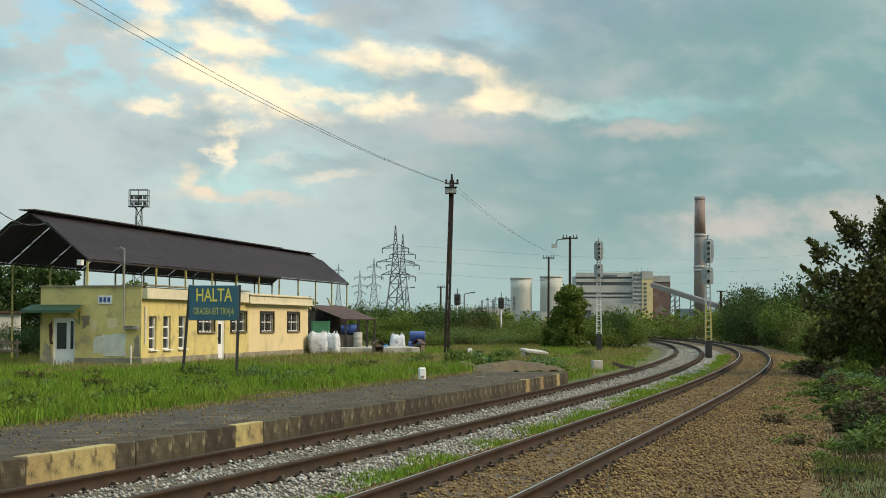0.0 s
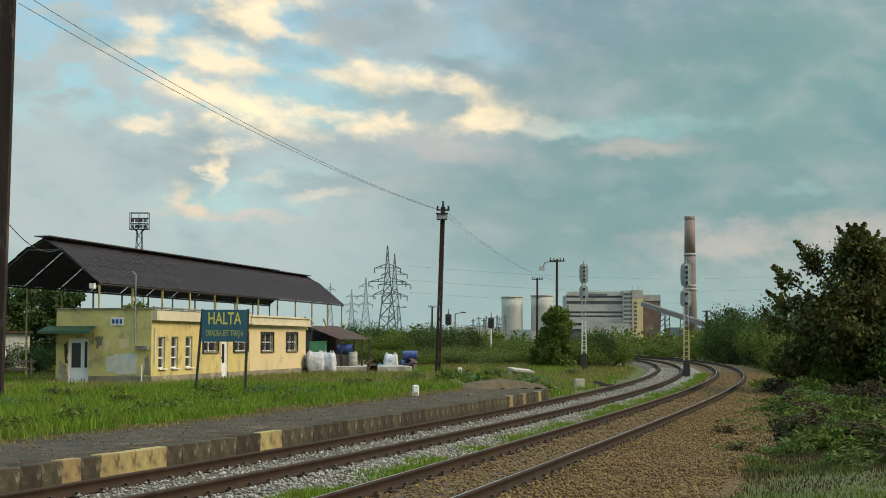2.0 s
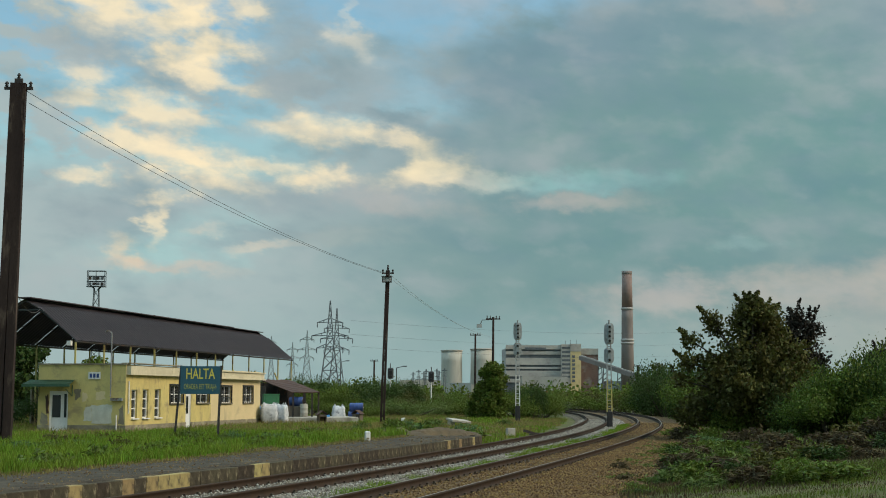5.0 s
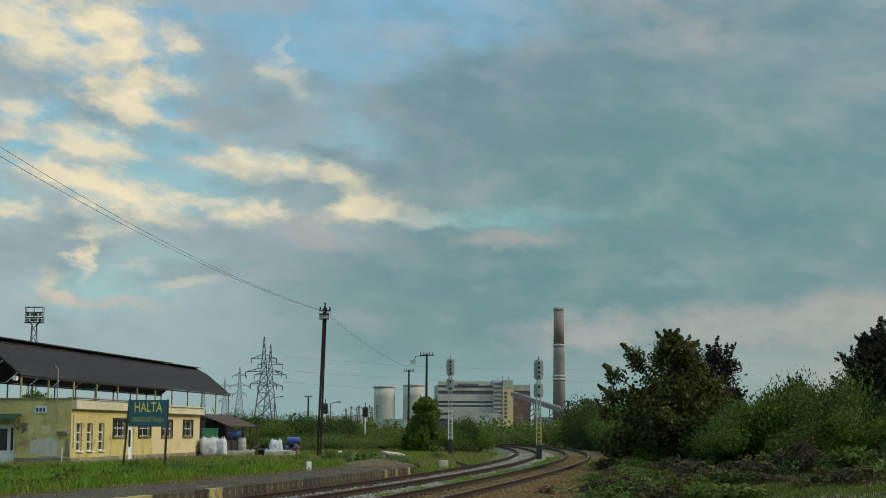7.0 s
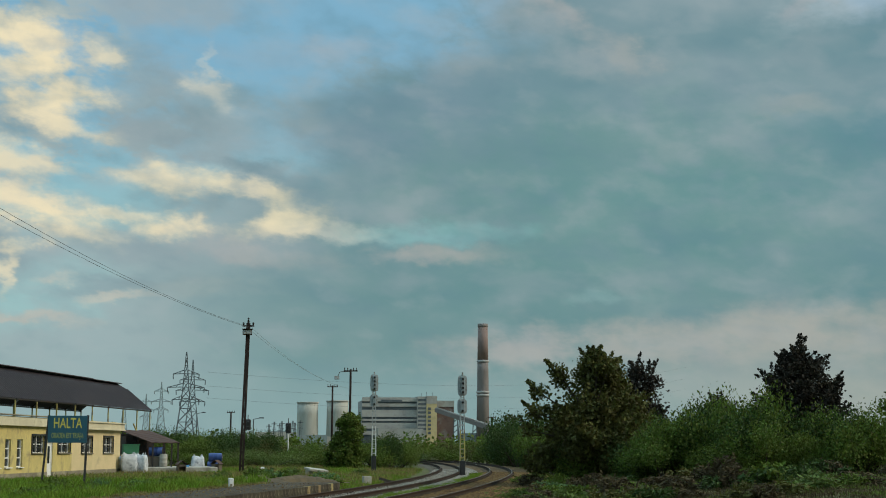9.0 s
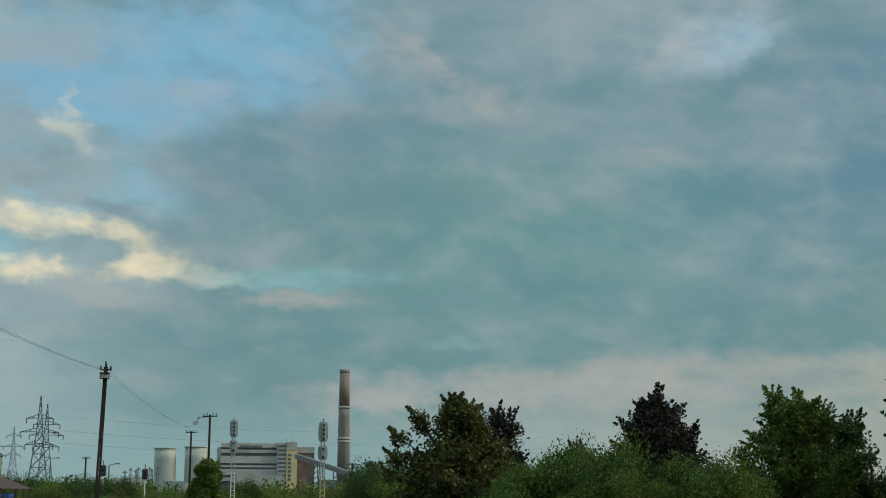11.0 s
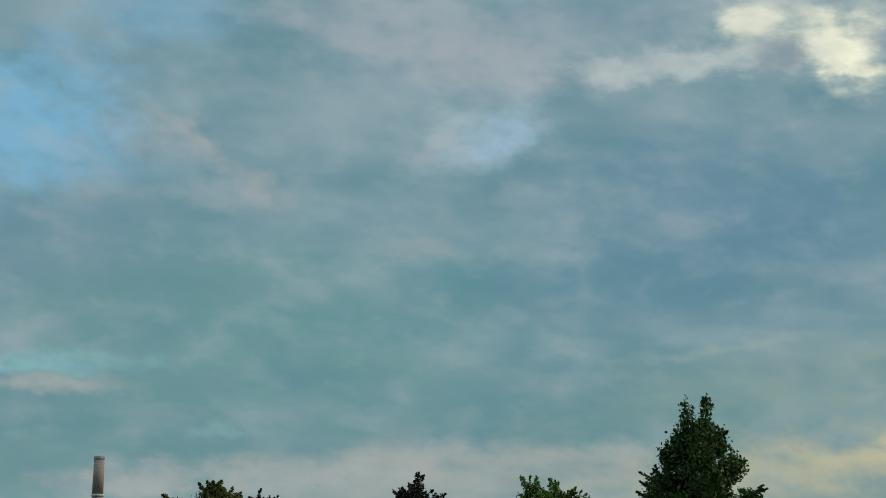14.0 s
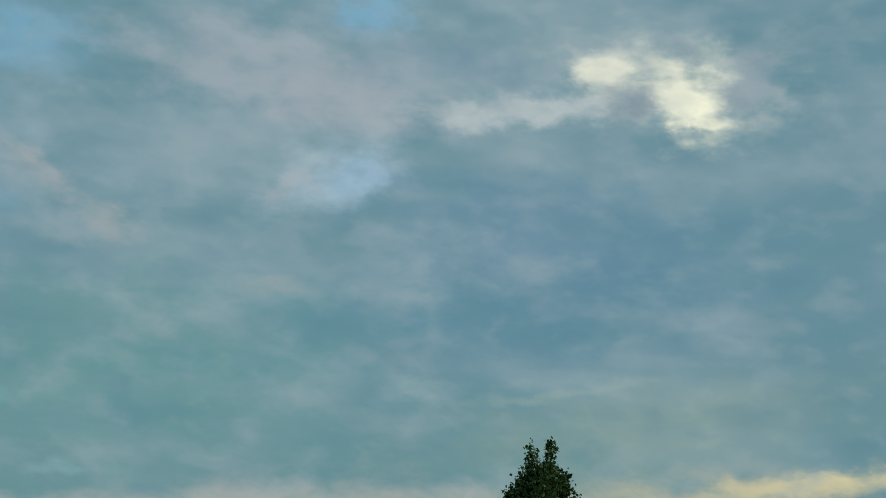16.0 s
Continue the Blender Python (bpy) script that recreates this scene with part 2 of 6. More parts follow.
    sky = puff(sky, 23.11, 16.99, 2.24, 1.28, 0.30, srgb(178, 192, 198), 0.55, 0.9)
    sky = puff(sky, 13.69, 5.62, 1.29, 0.26, 0.00, srgb(146, 178, 180), 0.50, 0.9)
    sky = puff(sky, 22.72, 20.45, 5.93, 1.92, -0.10, srgb(160, 170, 178), 0.50, 0.8)
    sky = puff(sky, 24.27, 16.85, 1.68, 0.90, 0.25, srgb(164, 188, 206), 0.90, 0.6)
    sky = puff(sky, 21.71, 16.43, 0.89, 0.43, 0.40, srgb(170, 172, 176), 0.45, 0.8)
    sky = puff(sky, 30.97, 19.29, 4.30, 0.51, -0.00, srgb(188, 194, 192), 0.70, 0.9)
    sky = puff(sky, 32.10, 14.52, 6.63, 2.35, -0.10, srgb(98, 134, 156), 0.60, 0.7)
    sky = puff(sky, 11.68, 16.59, 1.56, 0.51, -0.50, PINK, 0.32, 1.0)
    sky = puff(sky, 14.57, 14.60, 1.22, 0.47, -0.40, PINK, 0.25, 1.0)
    sky = puff(sky, 25.54, 11.50, 6.55, 0.86, 0.00, srgb(100, 142, 154), 0.50, 0.8)
    sky = puff(sky, 26.58, 8.94, 1.08, 0.56, -0.40, srgb(150, 168, 168), 0.45, 0.8)
    sky = puff(sky, 20.95, 12.59, 1.31, 0.43, 0.00, PINK, 0.35, 1.0)
    sky = puff(sky, 20.09, 20.93, 4.58, 1.50, -0.10, srgb(162, 168, 174), 0.60, 0.8)
    sky = puff(sky, 23.95, 19.39, 3.17, 0.86, -0.10, srgb(166, 168, 174), 0.50, 0.8)
    sky = puff(sky, 31.39, 19.22, 3.40, 0.51, 0.05, srgb(186, 192, 192), 0.75, 0.9)
    sky = puff(sky, 12.10, 16.64, 2.01, 0.47, -0.60, PINK, 0.30, 0.9)
    sky = puff(sky, 14.97, 14.55, 1.10, 0.47, -0.20, srgb(160, 166, 166), 0.45, 0.9)
    sky = puff(sky, 31.31, 11.55, 7.20, 1.92, 0.10, srgb(92, 132, 150), 0.60, 0.6)
    sky = puff(sky, 14.24, 9.51, 9.11, 3.64, 0.00, srgb(98, 144, 142), 0.60, 0.7)
    sky = puff(sky, 28.46, 21.14, 3.67, 0.64, -0.15, srgb(130, 150, 164), 0.60, 0.8)
    sky = puff(sky, 37.00, 20.10, 3.42, 1.50, -0.20, srgb(206, 208, 196), 0.85, 0.9)
    sky = puff(sky, 37.42, 19.56, 1.41, 1.18, -0.35, srgb(250, 244, 216), 1.00, 0.8)
    sky = puff(sky, 34.11, 20.63, 1.26, 0.64, -0.20, srgb(232, 228, 208), 0.85, 0.9)
    sky = puff(sky, 37.71, 18.56, 1.13, 0.26, -0.00, srgb(248, 242, 214), 0.90, 0.5)
    sky = puff(sky, 35.09, 19.44, 1.00, 0.73, 0.00, srgb(130, 146, 156), 0.90, 0.6)
    sky = puff(sky, 37.16, 21.45, 0.92, 0.47, -0.50, srgb(140, 156, 164), 0.80, 0.7)
    sky = puff(sky, 39.84, 19.94, 1.00, 1.28, 0.30, srgb(140, 154, 164), 0.80, 0.7)
    sky = puff(sky, 35.51, 7.28, 7.76, 1.50, 0.12, srgb(140, 158, 148), 0.55, 0.6)
    sky = puff(sky, 40.98, 5.04, 5.15, 0.43, 0.10, srgb(222, 206, 160), 0.90, 0.6)
    sky = puff(sky, 31.93, 8.58, 3.24, 0.21, 0.12, srgb(150, 168, 160), 0.50, 0.5)
    sky = puff(sky, 35.18, 4.21, 7.08, 1.07, 0.08, srgb(186, 180, 152), 0.75, 0.6)
    sky = puff(sky, 22.27, 4.31, 6.43, 0.56, 0.06, srgb(160, 170, 164), 0.50, 0.6)
    sky = puff(sky, 22.78, 4.10, 9.00, 0.98, 0.04, srgb(172, 170, 164), 0.60, 0.6)
    sky = puff(sky, 20.66, 2.44, 10.70, 1.28, 0.00, srgb(160, 166, 164), 0.60, 0.6)
    # soft mottling over everything
    sky = n.mix(n.math("MULTIPLY", n.step(fine, 0.50, 0.72), 0.26), sky, srgb(160, 170, 176))
    sky = n.mix(n.math("MULTIPLY", n.step(fine, 0.50, 0.28), 0.30), sky, srgb(92, 132, 146))
    sky = n.mix(n.math("MULTIPLY", n.step(wisp, 0.50, 0.72), 0.17), sky, srgb(172, 180, 184))
    sky = n.mix(n.math("MULTIPLY", n.step(wisp, 0.50, 0.28), 0.15), sky, srgb(94, 128, 144))
    # haze along the horizon
    low = n.math("MULTIPLY", n.step(el, 4.2, 1.2), 0.6)
    sky = n.mix(low, sky, n.mix(n.step(az, 6.0, 34.0), srgb(142, 170, 172), srgb(178, 174, 160)))
    # towards the zenith the cloud grows brighter
    gain = n.math("MULTIPLY_ADD", n.step(el, 30.0, 65.0), 2.6, 1.0)
    bg = n.put("ShaderNodeBackground")
    n.link(sky, bg.inputs["Color"])
    n.link(gain, bg.inputs["Strength"])
    n.link(bg.outputs[0], n.put("ShaderNodeOutputWorld").inputs[0])


make_sky()
sun = new("sun", bpy.data.lights.new("sun", "SUN"))
sun.data.energy, sun.data.angle, sun.data.color = 2.5, radians(25.0), (1.0, 0.89, 0.72)
sun.matrix_world = look((math.sin(radians(SUN_AZ)) * 60, math.cos(radians(SUN_AZ)) * 60, math.tan(radians(SUN_EL)) * 60), (0, 0, 0))


# ---- materials ----
def paint(name, base, second, scale=4.0, rough=0.8, metal=0.0, bump=0.15, fine=40.0, stain=None, stain_scale=0.8, stain_at=(0.52, 0.68),
          vary=0.0, island=0.0, stretch=(1, 1, 1), gloss=0.0, through_light=0.0):
    """A worn surface: two colours mottled at one size, grain at another, and stains of a third colour."""
    m = bpy.data.materials.new(name)
    m.use_nodes = True
    n = Nodes(m.node_tree)
    co = n.put("ShaderNodeTexCoord").outputs["Object"]
    mp = n.put("ShaderNodeMapping")
    n.link(co, mp.inputs[0])
    mp.inputs["Scale"].default_value = stretch
    v = mp.outputs[0]
    big, small = n.noise(v, scale, 5.0, 0.6), n.noise(v, fine, 4.0, 0.6)
    col = n.mix(n.step(big, 0.3, 0.7), base, second)
    dark = tuple(c * 0.62 for c in base)
    col = n.mix(n.math("MULTIPLY", n.step(small, 0.45, 0.75), 0.45), col, dark)
    if stain:
        col = n.mix(n.step(n.noise(v, stain_scale, 6.0, 0.62, 0.4), *stain_at), col, stain)
    if vary or island:
        r = n.put("ShaderNodeObjectInfo").outputs["Random"] if vary else n.put("ShaderNodeNewGeometry").outputs["Random Per Island"]
        hsv = n.put("ShaderNodeHueSaturation")
        n.link(n.math("MULTIPLY_ADD", r, (vary or island), 1.0 - (vary or island) / 2), hsv.inputs["Value"])
        n.link(n.math("MULTIPLY_ADD", r, 0.04, 0.48), hsv.inputs["Hue"])
        n.link(col, hsv.inputs["Color"])
        col = hsv.outputs[0]
    bsdf = n.put("ShaderNodeBsdfPrincipled")
    n.link(col, bsdf.inputs["Base Color"])
    n.link(n.math("MULTIPLY_ADD", small, 0.2, rough - 0.1, clamp=True), bsdf.inputs["Roughness"])
    bsdf.inputs["Metallic"].default_value = metal
    bsdf.inputs["Specular IOR Level"].default_value = 0.5 if gloss else 0.25
    if bump:
        b = n.put("ShaderNodeBump")
        b.inputs["Strength"].default_value, b.inputs["Distance"].default_value = bump, 0.02
        n.link(n.math("ADD", small, big), b.inputs["Height"])
        n.link(b.outputs[0], bsdf.inputs["Normal"])
    surf = bsdf.outputs[0]
    if through_light:
        tr = n.put("ShaderNodeBsdfTranslucent")
        n.link(col, tr.inputs[0])
        ms = n.put("ShaderNodeMixShader")
        ms.inputs[0].default_value = through_light
        n.link(surf, ms.inputs[1])
        n.link(tr.outputs[0], ms.inputs[2])
        surf = ms.outputs[0]
    n.link(surf, n.put("ShaderNodeOutputMaterial").inputs[0])
    return m


plaster_yellow = paint("plaster_yellow", (0.60, 0.495, 0.195), (0.49, 0.405, 0.165), 1.6, 0.9, fine=22, bump=0.3, stain=(0.33, 0.27, 0.14), stain_scale=1.4, stain_at=(0.50, 0.70))
plaster_peach = paint("plaster_peach", (0.66, 0.53, 0.31), (0.58, 0.48, 0.27), 0.9, 0.9, fine=18, bump=0.3, stain=(0.45, 0.37, 0.23), stain_scale=0.6, stain_at=(0.56, 0.74))
plaster_white = paint("plaster_white", (0.62, 0.60, 0.52), (0.50, 0.48, 0.40), 2.2, 0.9, fine=25)
plinth_grey = paint("plinth_grey", (0.26, 0.23, 0.17), (0.17, 0.15, 0.11), 1.8, 0.95, fine=20, stain=(0.36, 0.33, 0.22), stain_scale=1.1)
fascia_cream = paint("fascia_cream", (0.62, 0.56, 0.40), (0.50, 0.45, 0.32), 1.2, 0.85, fine=20, stain=(0.28, 0.24, 0.16), stain_scale=1.4, stain_at=(0.6, 0.75))
white_pvc = paint("white_pvc", (0.78, 0.78, 0.76), (0.70, 0.70, 0.68), 3, 0.45, bump=0.03, gloss=1)
glass_dark = paint("glass_dark", (0.02, 0.025, 0.03), (0.03, 0.035, 0.04), 2, 0.12, bump=0.0, gloss=1)
roof_plum = paint("roof_plum", (0.060, 0.046, 0.052), (0.045, 0.036, 0.042), 0.5, 0.62, fine=12, bump=0.1, vary=0.25, gloss=1)
green_metal = paint("green_metal", (0.03, 0.09, 0.05), (0.02, 0.07, 0.04), 3, 0.5, gloss=1)
yellow_steel = paint("yellow_steel", (0.46, 0.39, 0.13), (0.36, 0.31, 0.12), 3, 0.6, stain=(0.20, 0.12, 0.06), stain_scale=3)
grey_steel = paint("grey_steel", (0.32, 0.33, 0.33), (0.22, 0.23, 0.23), 3, 0.55, metal=0.4, stain=(0.18, 0.12, 0.08), stain_scale=2.5)
dark_steel = paint("dark_steel", (0.030, 0.028, 0.028), (0.05, 0.042, 0.038), 3, 0.6, stain=(0.09, 0.05, 0.03), stain_scale=3)
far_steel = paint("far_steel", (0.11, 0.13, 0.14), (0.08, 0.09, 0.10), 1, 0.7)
# paler bluish steel with distance haze put into the colour; also plain grey for signal housings
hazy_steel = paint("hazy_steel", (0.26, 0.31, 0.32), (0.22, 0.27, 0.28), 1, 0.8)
pole_brown = paint("pole_brown", (0.021, 0.013, 0.012), (0.038, 0.025, 0.021), 1.5, 0.85, fine=30, stain=(0.12, 0.09, 0.07), stain_scale=2, stretch=(1, 1, 0.25))
rail_rust = paint("rail_rust", (0.042, 0.024, 0.013), (0.026, 0.016, 0.010), 2.5, 0.75, fine=40, bump=0.2)
rail_bright = paint("rail_bright", (0.40, 0.36, 0.31), (0.24, 0.20, 0.16), 2.0, 0.42, metal=0.7, bump=0.03, gloss=1)
sleeper_wood = paint("sleeper_wood", (0.06, 0.045, 0.035), (0.095, 0.075, 0.058), 2.5, 0.95, fine=30, vary=0.4, bump=0.4)
ballast_bed_grey = paint("ballast_bed_grey", (0.135, 0.112, 0.080), (0.062, 0.048, 0.032), 10, 0.95, fine=44, bump=1.0, stain=(0.21, 0.19, 0.155), stain_scale=9.0, stain_at=(0.52, 0.68))
ballast_bed_brown = paint("ballast_bed_brown", (0.135, 0.080, 0.032), (0.062, 0.040, 0.020), 11, 0.95, fine=46, bump=1.0, stain=(0.21, 0.145, 0.072), stain_scale=9.0, stain_at=(0.50, 0.66))
stone_grey = paint("stone_grey", (0.34, 0.325, 0.29), (0.21, 0.195, 0.165), 3, 0.9, island=1.0)
stone_brown = paint("stone_brown", (0.205, 0.130, 0.055), (0.125, 0.078, 0.036), 3, 0.9, island=1.1)
concrete_dark = paint("concrete_dark", (0.036, 0.031, 0.020), (0.072, 0.060, 0.040), 4, 0.95, fine=30, vary=0.6, bump=0.7, stain=(0.21, 0.18, 0.12), stain_scale=5, stain_at=(0.56, 0.74))
concrete_yellow = paint("concrete_yellow", (0.33, 0.255, 0.115), (0.23, 0.18, 0.085), 4, 0.9, fine=30, vary=0.4, bump=0.6, stain=(0.10, 0.080, 0.05), stain_scale=4.5, stain_at=(0.52, 0.68))
platform_top = paint("platform_top", (0.072, 0.060, 0.043), (0.034, 0.029, 0.022), 2.6, 0.95, fine=34, bump=0.9, stain=(0.125, 0.106, 0.075), stain_scale=1.6, stain_at=(0.55, 0.72))
concrete_light = paint("concrete_light", (0.42, 0.40, 0.35), (0.32, 0.30, 0.26), 2, 0.9, fine=25, bump=0.4, stain=(0.2, 0.18, 0.15))
earth = paint("earth", (0.115, 0.085, 0.050), (0.08, 0.062, 0.040), 1.5, 0.97, fine=12, bump=0.6)
ground_mat = paint("ground_mat", (0.060, 0.080, 0.022), (0.095, 0.088, 0.034), 0.30, 0.97, fine=9, bump=0.7, stain=(0.135, 0.105, 0.055), stain_scale=0.30, stain_at=(0.53, 0.68))
grass_green = paint("grass_green", (0.110, 0.205, 0.016), (0.165, 0.225, 0.026), 0.5, 0.8, bump=0, island=0.9, through_light=0.35)
grass_dry = paint("grass_dry", (0.235, 0.190, 0.072), (0.160, 0.150, 0.048), 0.5, 0.85, bump=0, island=0.8, through_light=0.25)
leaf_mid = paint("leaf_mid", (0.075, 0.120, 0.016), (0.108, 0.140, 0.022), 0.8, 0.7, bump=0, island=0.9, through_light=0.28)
leaf_dark = paint("leaf_dark", (0.031, 0.060, 0.011), (0.046, 0.078, 0.016), 0.8, 0.7, bump=0, island=0.9, through_light=0.22)
leaf_olive = paint("leaf_olive", (0.092, 0.088, 0.020), (0.058, 0.064, 0.015), 0.8, 0.7, bump=0, island=0.9, through_light=0.25)
leaf_plum = paint("leaf_plum", (0.022, 0.018, 0.014), (0.034, 0.030, 0.018), 0.8, 0.75, bump=0, island=0.9, through_light=0.1)
leaf_fresh = paint("leaf_fresh", (0.085, 0.135, 0.030), (0.115, 0.145, 0.035), 0.8, 0.7, bump=0, island=0.8, through_light=0.3)
leaf_blue = paint("leaf_blue", (0.075, 0.145, 0.050), (0.100, 0.165, 0.060), 0.8, 0.75, bump=0, island=0.8, through_light=0.25)
# dry weed brown, darkened so the colour carries the shade on the bank
weed_dry_shaded = paint("weed_dry_shaded", (0.078, 0.060, 0.028), (0.050, 0.038, 0.021), 1.2, 0.85, bump=0, island=0.9, through_light=0.2)
bark = paint("bark", (0.07, 0.055, 0.042), (0.045, 0.036, 0.028), 4, 0.95, fine=30, bump=0.6, stretch=(1, 1, 0.3))
sign_blue = paint("sign_blue", (0.016, 0.085, 0.130), (0.024, 0.100, 0.145), 2, 0.5, fine=18, bump=0.03, gloss=1)
sign_yellow = paint("sign_yellow", (0.66, 0.58, 0.10), (0.58, 0.52, 0.12), 6, 0.55, bump=0.0)
sign_faded = paint("sign_faded", (0.40, 0.42, 0.13), (0.26, 0.32, 0.13), 9, 0.6, bump=0.0)
white_paint = paint("white_paint", (0.72, 0.72, 0.70), (0.55, 0.55, 0.52), 5, 0.7, fine=30, stain=(0.22, 0.18, 0.13), stain_scale=3, stain_at=(0.6, 0.72))
red_paint = paint("red_paint", (0.42, 0.05, 0.03), (0.34, 0.05, 0.03), 4, 0.6)
black_paint = paint("black_paint", (0.016, 0.016, 0.017), (0.03, 0.03, 0.03), 4, 0.5, gloss=1)
signal_grey = paint("signal_grey", (0.40, 0.42, 0.42), (0.30, 0.32, 0.32), 3, 0.6, stain=(0.2, 0.2, 0.18), stain_scale=4)
sack_white = paint("sack_white", (0.62, 0.64, 0.66), (0.42, 0.45, 0.49), 5, 0.7, fine=24, bump=0.8, stain=(0.25, 0.27, 0.30), stain_scale=3.0, stain_at=(0.54, 0.7))
barrel_blue = paint("barrel_blue", (0.022, 0.055, 0.20), (0.03, 0.07, 0.23), 3, 0.4, bump=0.05, gloss=1)
tarp_blue = paint("tarp_blue", (0.035, 0.20, 0.42), (0.03, 0.15, 0.34), 3, 0.55, bump=0.3)
box_green = paint("box_green", (0.07, 0.24, 0.12), (0.06, 0.20, 0.10), 2, 0.6)
rust_sheet = paint("rust_sheet", (0.085, 0.045, 0.033), (0.06, 0.036, 0.03), 1.5, 0.75, fine=14)
wood_grey = paint("wood_grey", (0.16, 0.13, 0.10), (0.11, 0.09, 0.07), 3, 0.9, stretch=(1, 1, 0.3))
plant_pale = paint("plant_pale", (0.44, 0.43, 0.39), (0.36, 0.35, 0.33), 0.06, 0.9, fine=0.5, bump=0, stain=(0.30, 0.28, 0.26), stain_scale=0.12)
plant_window = paint("plant_window", (0.085, 0.10, 0.115), (0.14, 0.155, 0.165), 0.2, 0.35, fine=1.5, bump=0)
plant_yellow = paint("plant_yellow", (0.62, 0.50, 0.27), (0.54, 0.45, 0.25), 0.1, 0.9, fine=0.6, bump=0)
plant_brick = paint("plant_brick", (0.15, 0.095, 0.085), (0.19, 0.125, 0.105), 0.1, 0.9, fine=0.6, bump=0, stain=(0.22, 0.20, 0.19), stain_scale=0.15)
tower_pale = paint("tower_pale", (0.45, 0.45, 0.40), (0.36, 0.36, 0.33), 0.08, 0.9, fine=0.6, bump=0, stain=(0.28, 0.27, 0.24), stain_scale=0.1, stretch=(1, 1, 0.25))
stack_grey = paint("stack_grey", (0.225, 0.195, 0.185), (0.19, 0.168, 0.16), 0.06, 0.9, fine=0.5, bump=0, stretch=(1, 1, 0.3))
stack_red = paint("stack_red", (0.232, 0.168, 0.150), (0.200, 0.150, 0.138), 0.08, 0.9, fine=0.5, bump=0, stretch=(1, 1, 0.3))
stack_white = paint("stack_white", (0.42, 0.41, 0.40), (0.36, 0.35, 0.34), 0.08, 0.9, fine=0.5, bump=0)


# ---- mesh tools ----
def part(name, bm, material, parent=None, label=""):
    """Links a bmesh as one mesh object under a thing or a part."""
    me = bpy.data.meshes.new(name)
    bm.to_mesh(me)
    bm.free()
    me.materials.append(material)
    ob = new(name, me)
    if parent is not None:
        ob.parent = parent
    if label:
        ob["label"] = label
    return ob


def sheet(name, verts, faces, material, parent=None, smooth=False):
    """Links plain vertex and face arrays as one mesh object."""
    me = bpy.data.meshes.new(name)
    verts, faces = np.asarray(verts, np.float32), np.asarray(faces, np.int32)
    k = faces.shape[1]
    me.vertices.add(len(verts))
    me.vertices.foreach_set("co", verts.ravel())
    me.loops.add(faces.size)
    me.loops.foreach_set("vertex_index", faces.ravel())
    me.polygons.add(len(faces))
    me.polygons.foreach_set("loop_start", np.arange(0, faces.size, k, dtype=np.int32))
    if smooth:
        me.polygons.foreach_set("use_smooth", np.ones(len(faces), bool))
    me.update(calc_edges=True)
    me.materials.append(material)
    ob = new(name, me)
    if parent is not None:
        ob.parent = parent
    return ob


def thing(name, place, turn=0.0, label="", category="", group="", kind=""):
    """An Empty at the base of a thing; its parts are built round the origin."""
    e = new(name)
    e.matrix_basis = pose(*place, 0, 0, turn)
    return tagged(e, label, category, group, kind)


def box(bm, c, s, rz=0.0, bevel=0.0, m=None):
    r = bmesh.ops.create_cube(bm, size=1.0, matrix=(m or pose(*c, 0, 0, rz)) @ Matrix.Diagonal((*s, 1)))
    if bevel:
        bmesh.ops.bevel(bm, geom=list({e for v in r["verts"] for e in v.link_edges}), offset=bevel, segments=1, affect="EDGES")
    return bm


def rod(bm, a, b, r0, r1=None, n=8, square=False):
    a, b = Vector(a), Vector(b)
    d = b - a
    m = Matrix.Translation((a + b) / 2) @ d.to_track_quat("Z", "Y").to_matrix().to_4x4()
    if square:
        bmesh.ops.create_cube(bm, size=1.0, matrix=m @ Matrix.Diagonal((2 * r0, 2 * r0, d.length, 1)))
    else:
        bmesh.ops.create_cone(bm, cap_ends=True, segments=n, radius1=r0, radius2=r0 if r1 is None else r1, depth=d.length, matrix=m)
    return bm


def boxed(*rows):
    bm = bmesh.new()
    for c, s in rows:
        box(bm, c, s)
    return bm


def rods(*rows, r=0.03, n=6, square=False):
    bm = bmesh.new()
    for a, b in rows:
        rod(bm, a, b, r, n=n, square=square)
    return bm


def lathe(profile, n=24):
    """A turned shape from (radius, height) pairs."""
    bm = bmesh.new()
    rings = [[bm.verts.new((r * math.cos(2 * math.pi * i / n), r * math.sin(2 * math.pi * i / n), z)) for i in range(n)] for r, z in profile]
    for a, b in zip(rings, rings[1:]):
        for i in range(n):
            bm.faces.new((a[i], a[(i + 1) % n], b[(i + 1) % n], b[i]))
    bm.faces.new(rings[-1])
    bm.faces.new(list(reversed(rings[0])))
    for f in bm.faces:
        f.smooth = len(f.verts) == 4
    return bm


def sag(a, b, drop, n=24):
    a, b = Vector(a), Vector(b)
    return [a.lerp(b, i / n) - Vector((0, 0, drop * 4 * (i / n) * (1 - i / n))) for i in range(n + 1)]


def cable(name, pts, r, material, label, category="cable"):
    """One unbroken round tube through the points."""
    k = 6
    rings = []
    for i, p in enumerate(pts):
        d = (pts[min(i + 1, len(pts) - 1)] - pts[max(i - 1, 0)]).normalized()
        u = d.cross(Vector((0, 0, 1))).normalized()
        w = u.cross(d)
        rings += [p + (u * math.cos(2 * math.pi * a / k) + w * math.sin(2 * math.pi * a / k)) * r for a in range(k)]
    faces = [(i * k + a, i * k + (a + 1) % k, (i + 1) * k + (a + 1) % k, (i + 1) * k + a) for i in range(len(pts) - 1) for a in range(k)]
    return tagged(sheet(name, [tuple(v) for v in rings], faces, material, smooth=True), label, category)


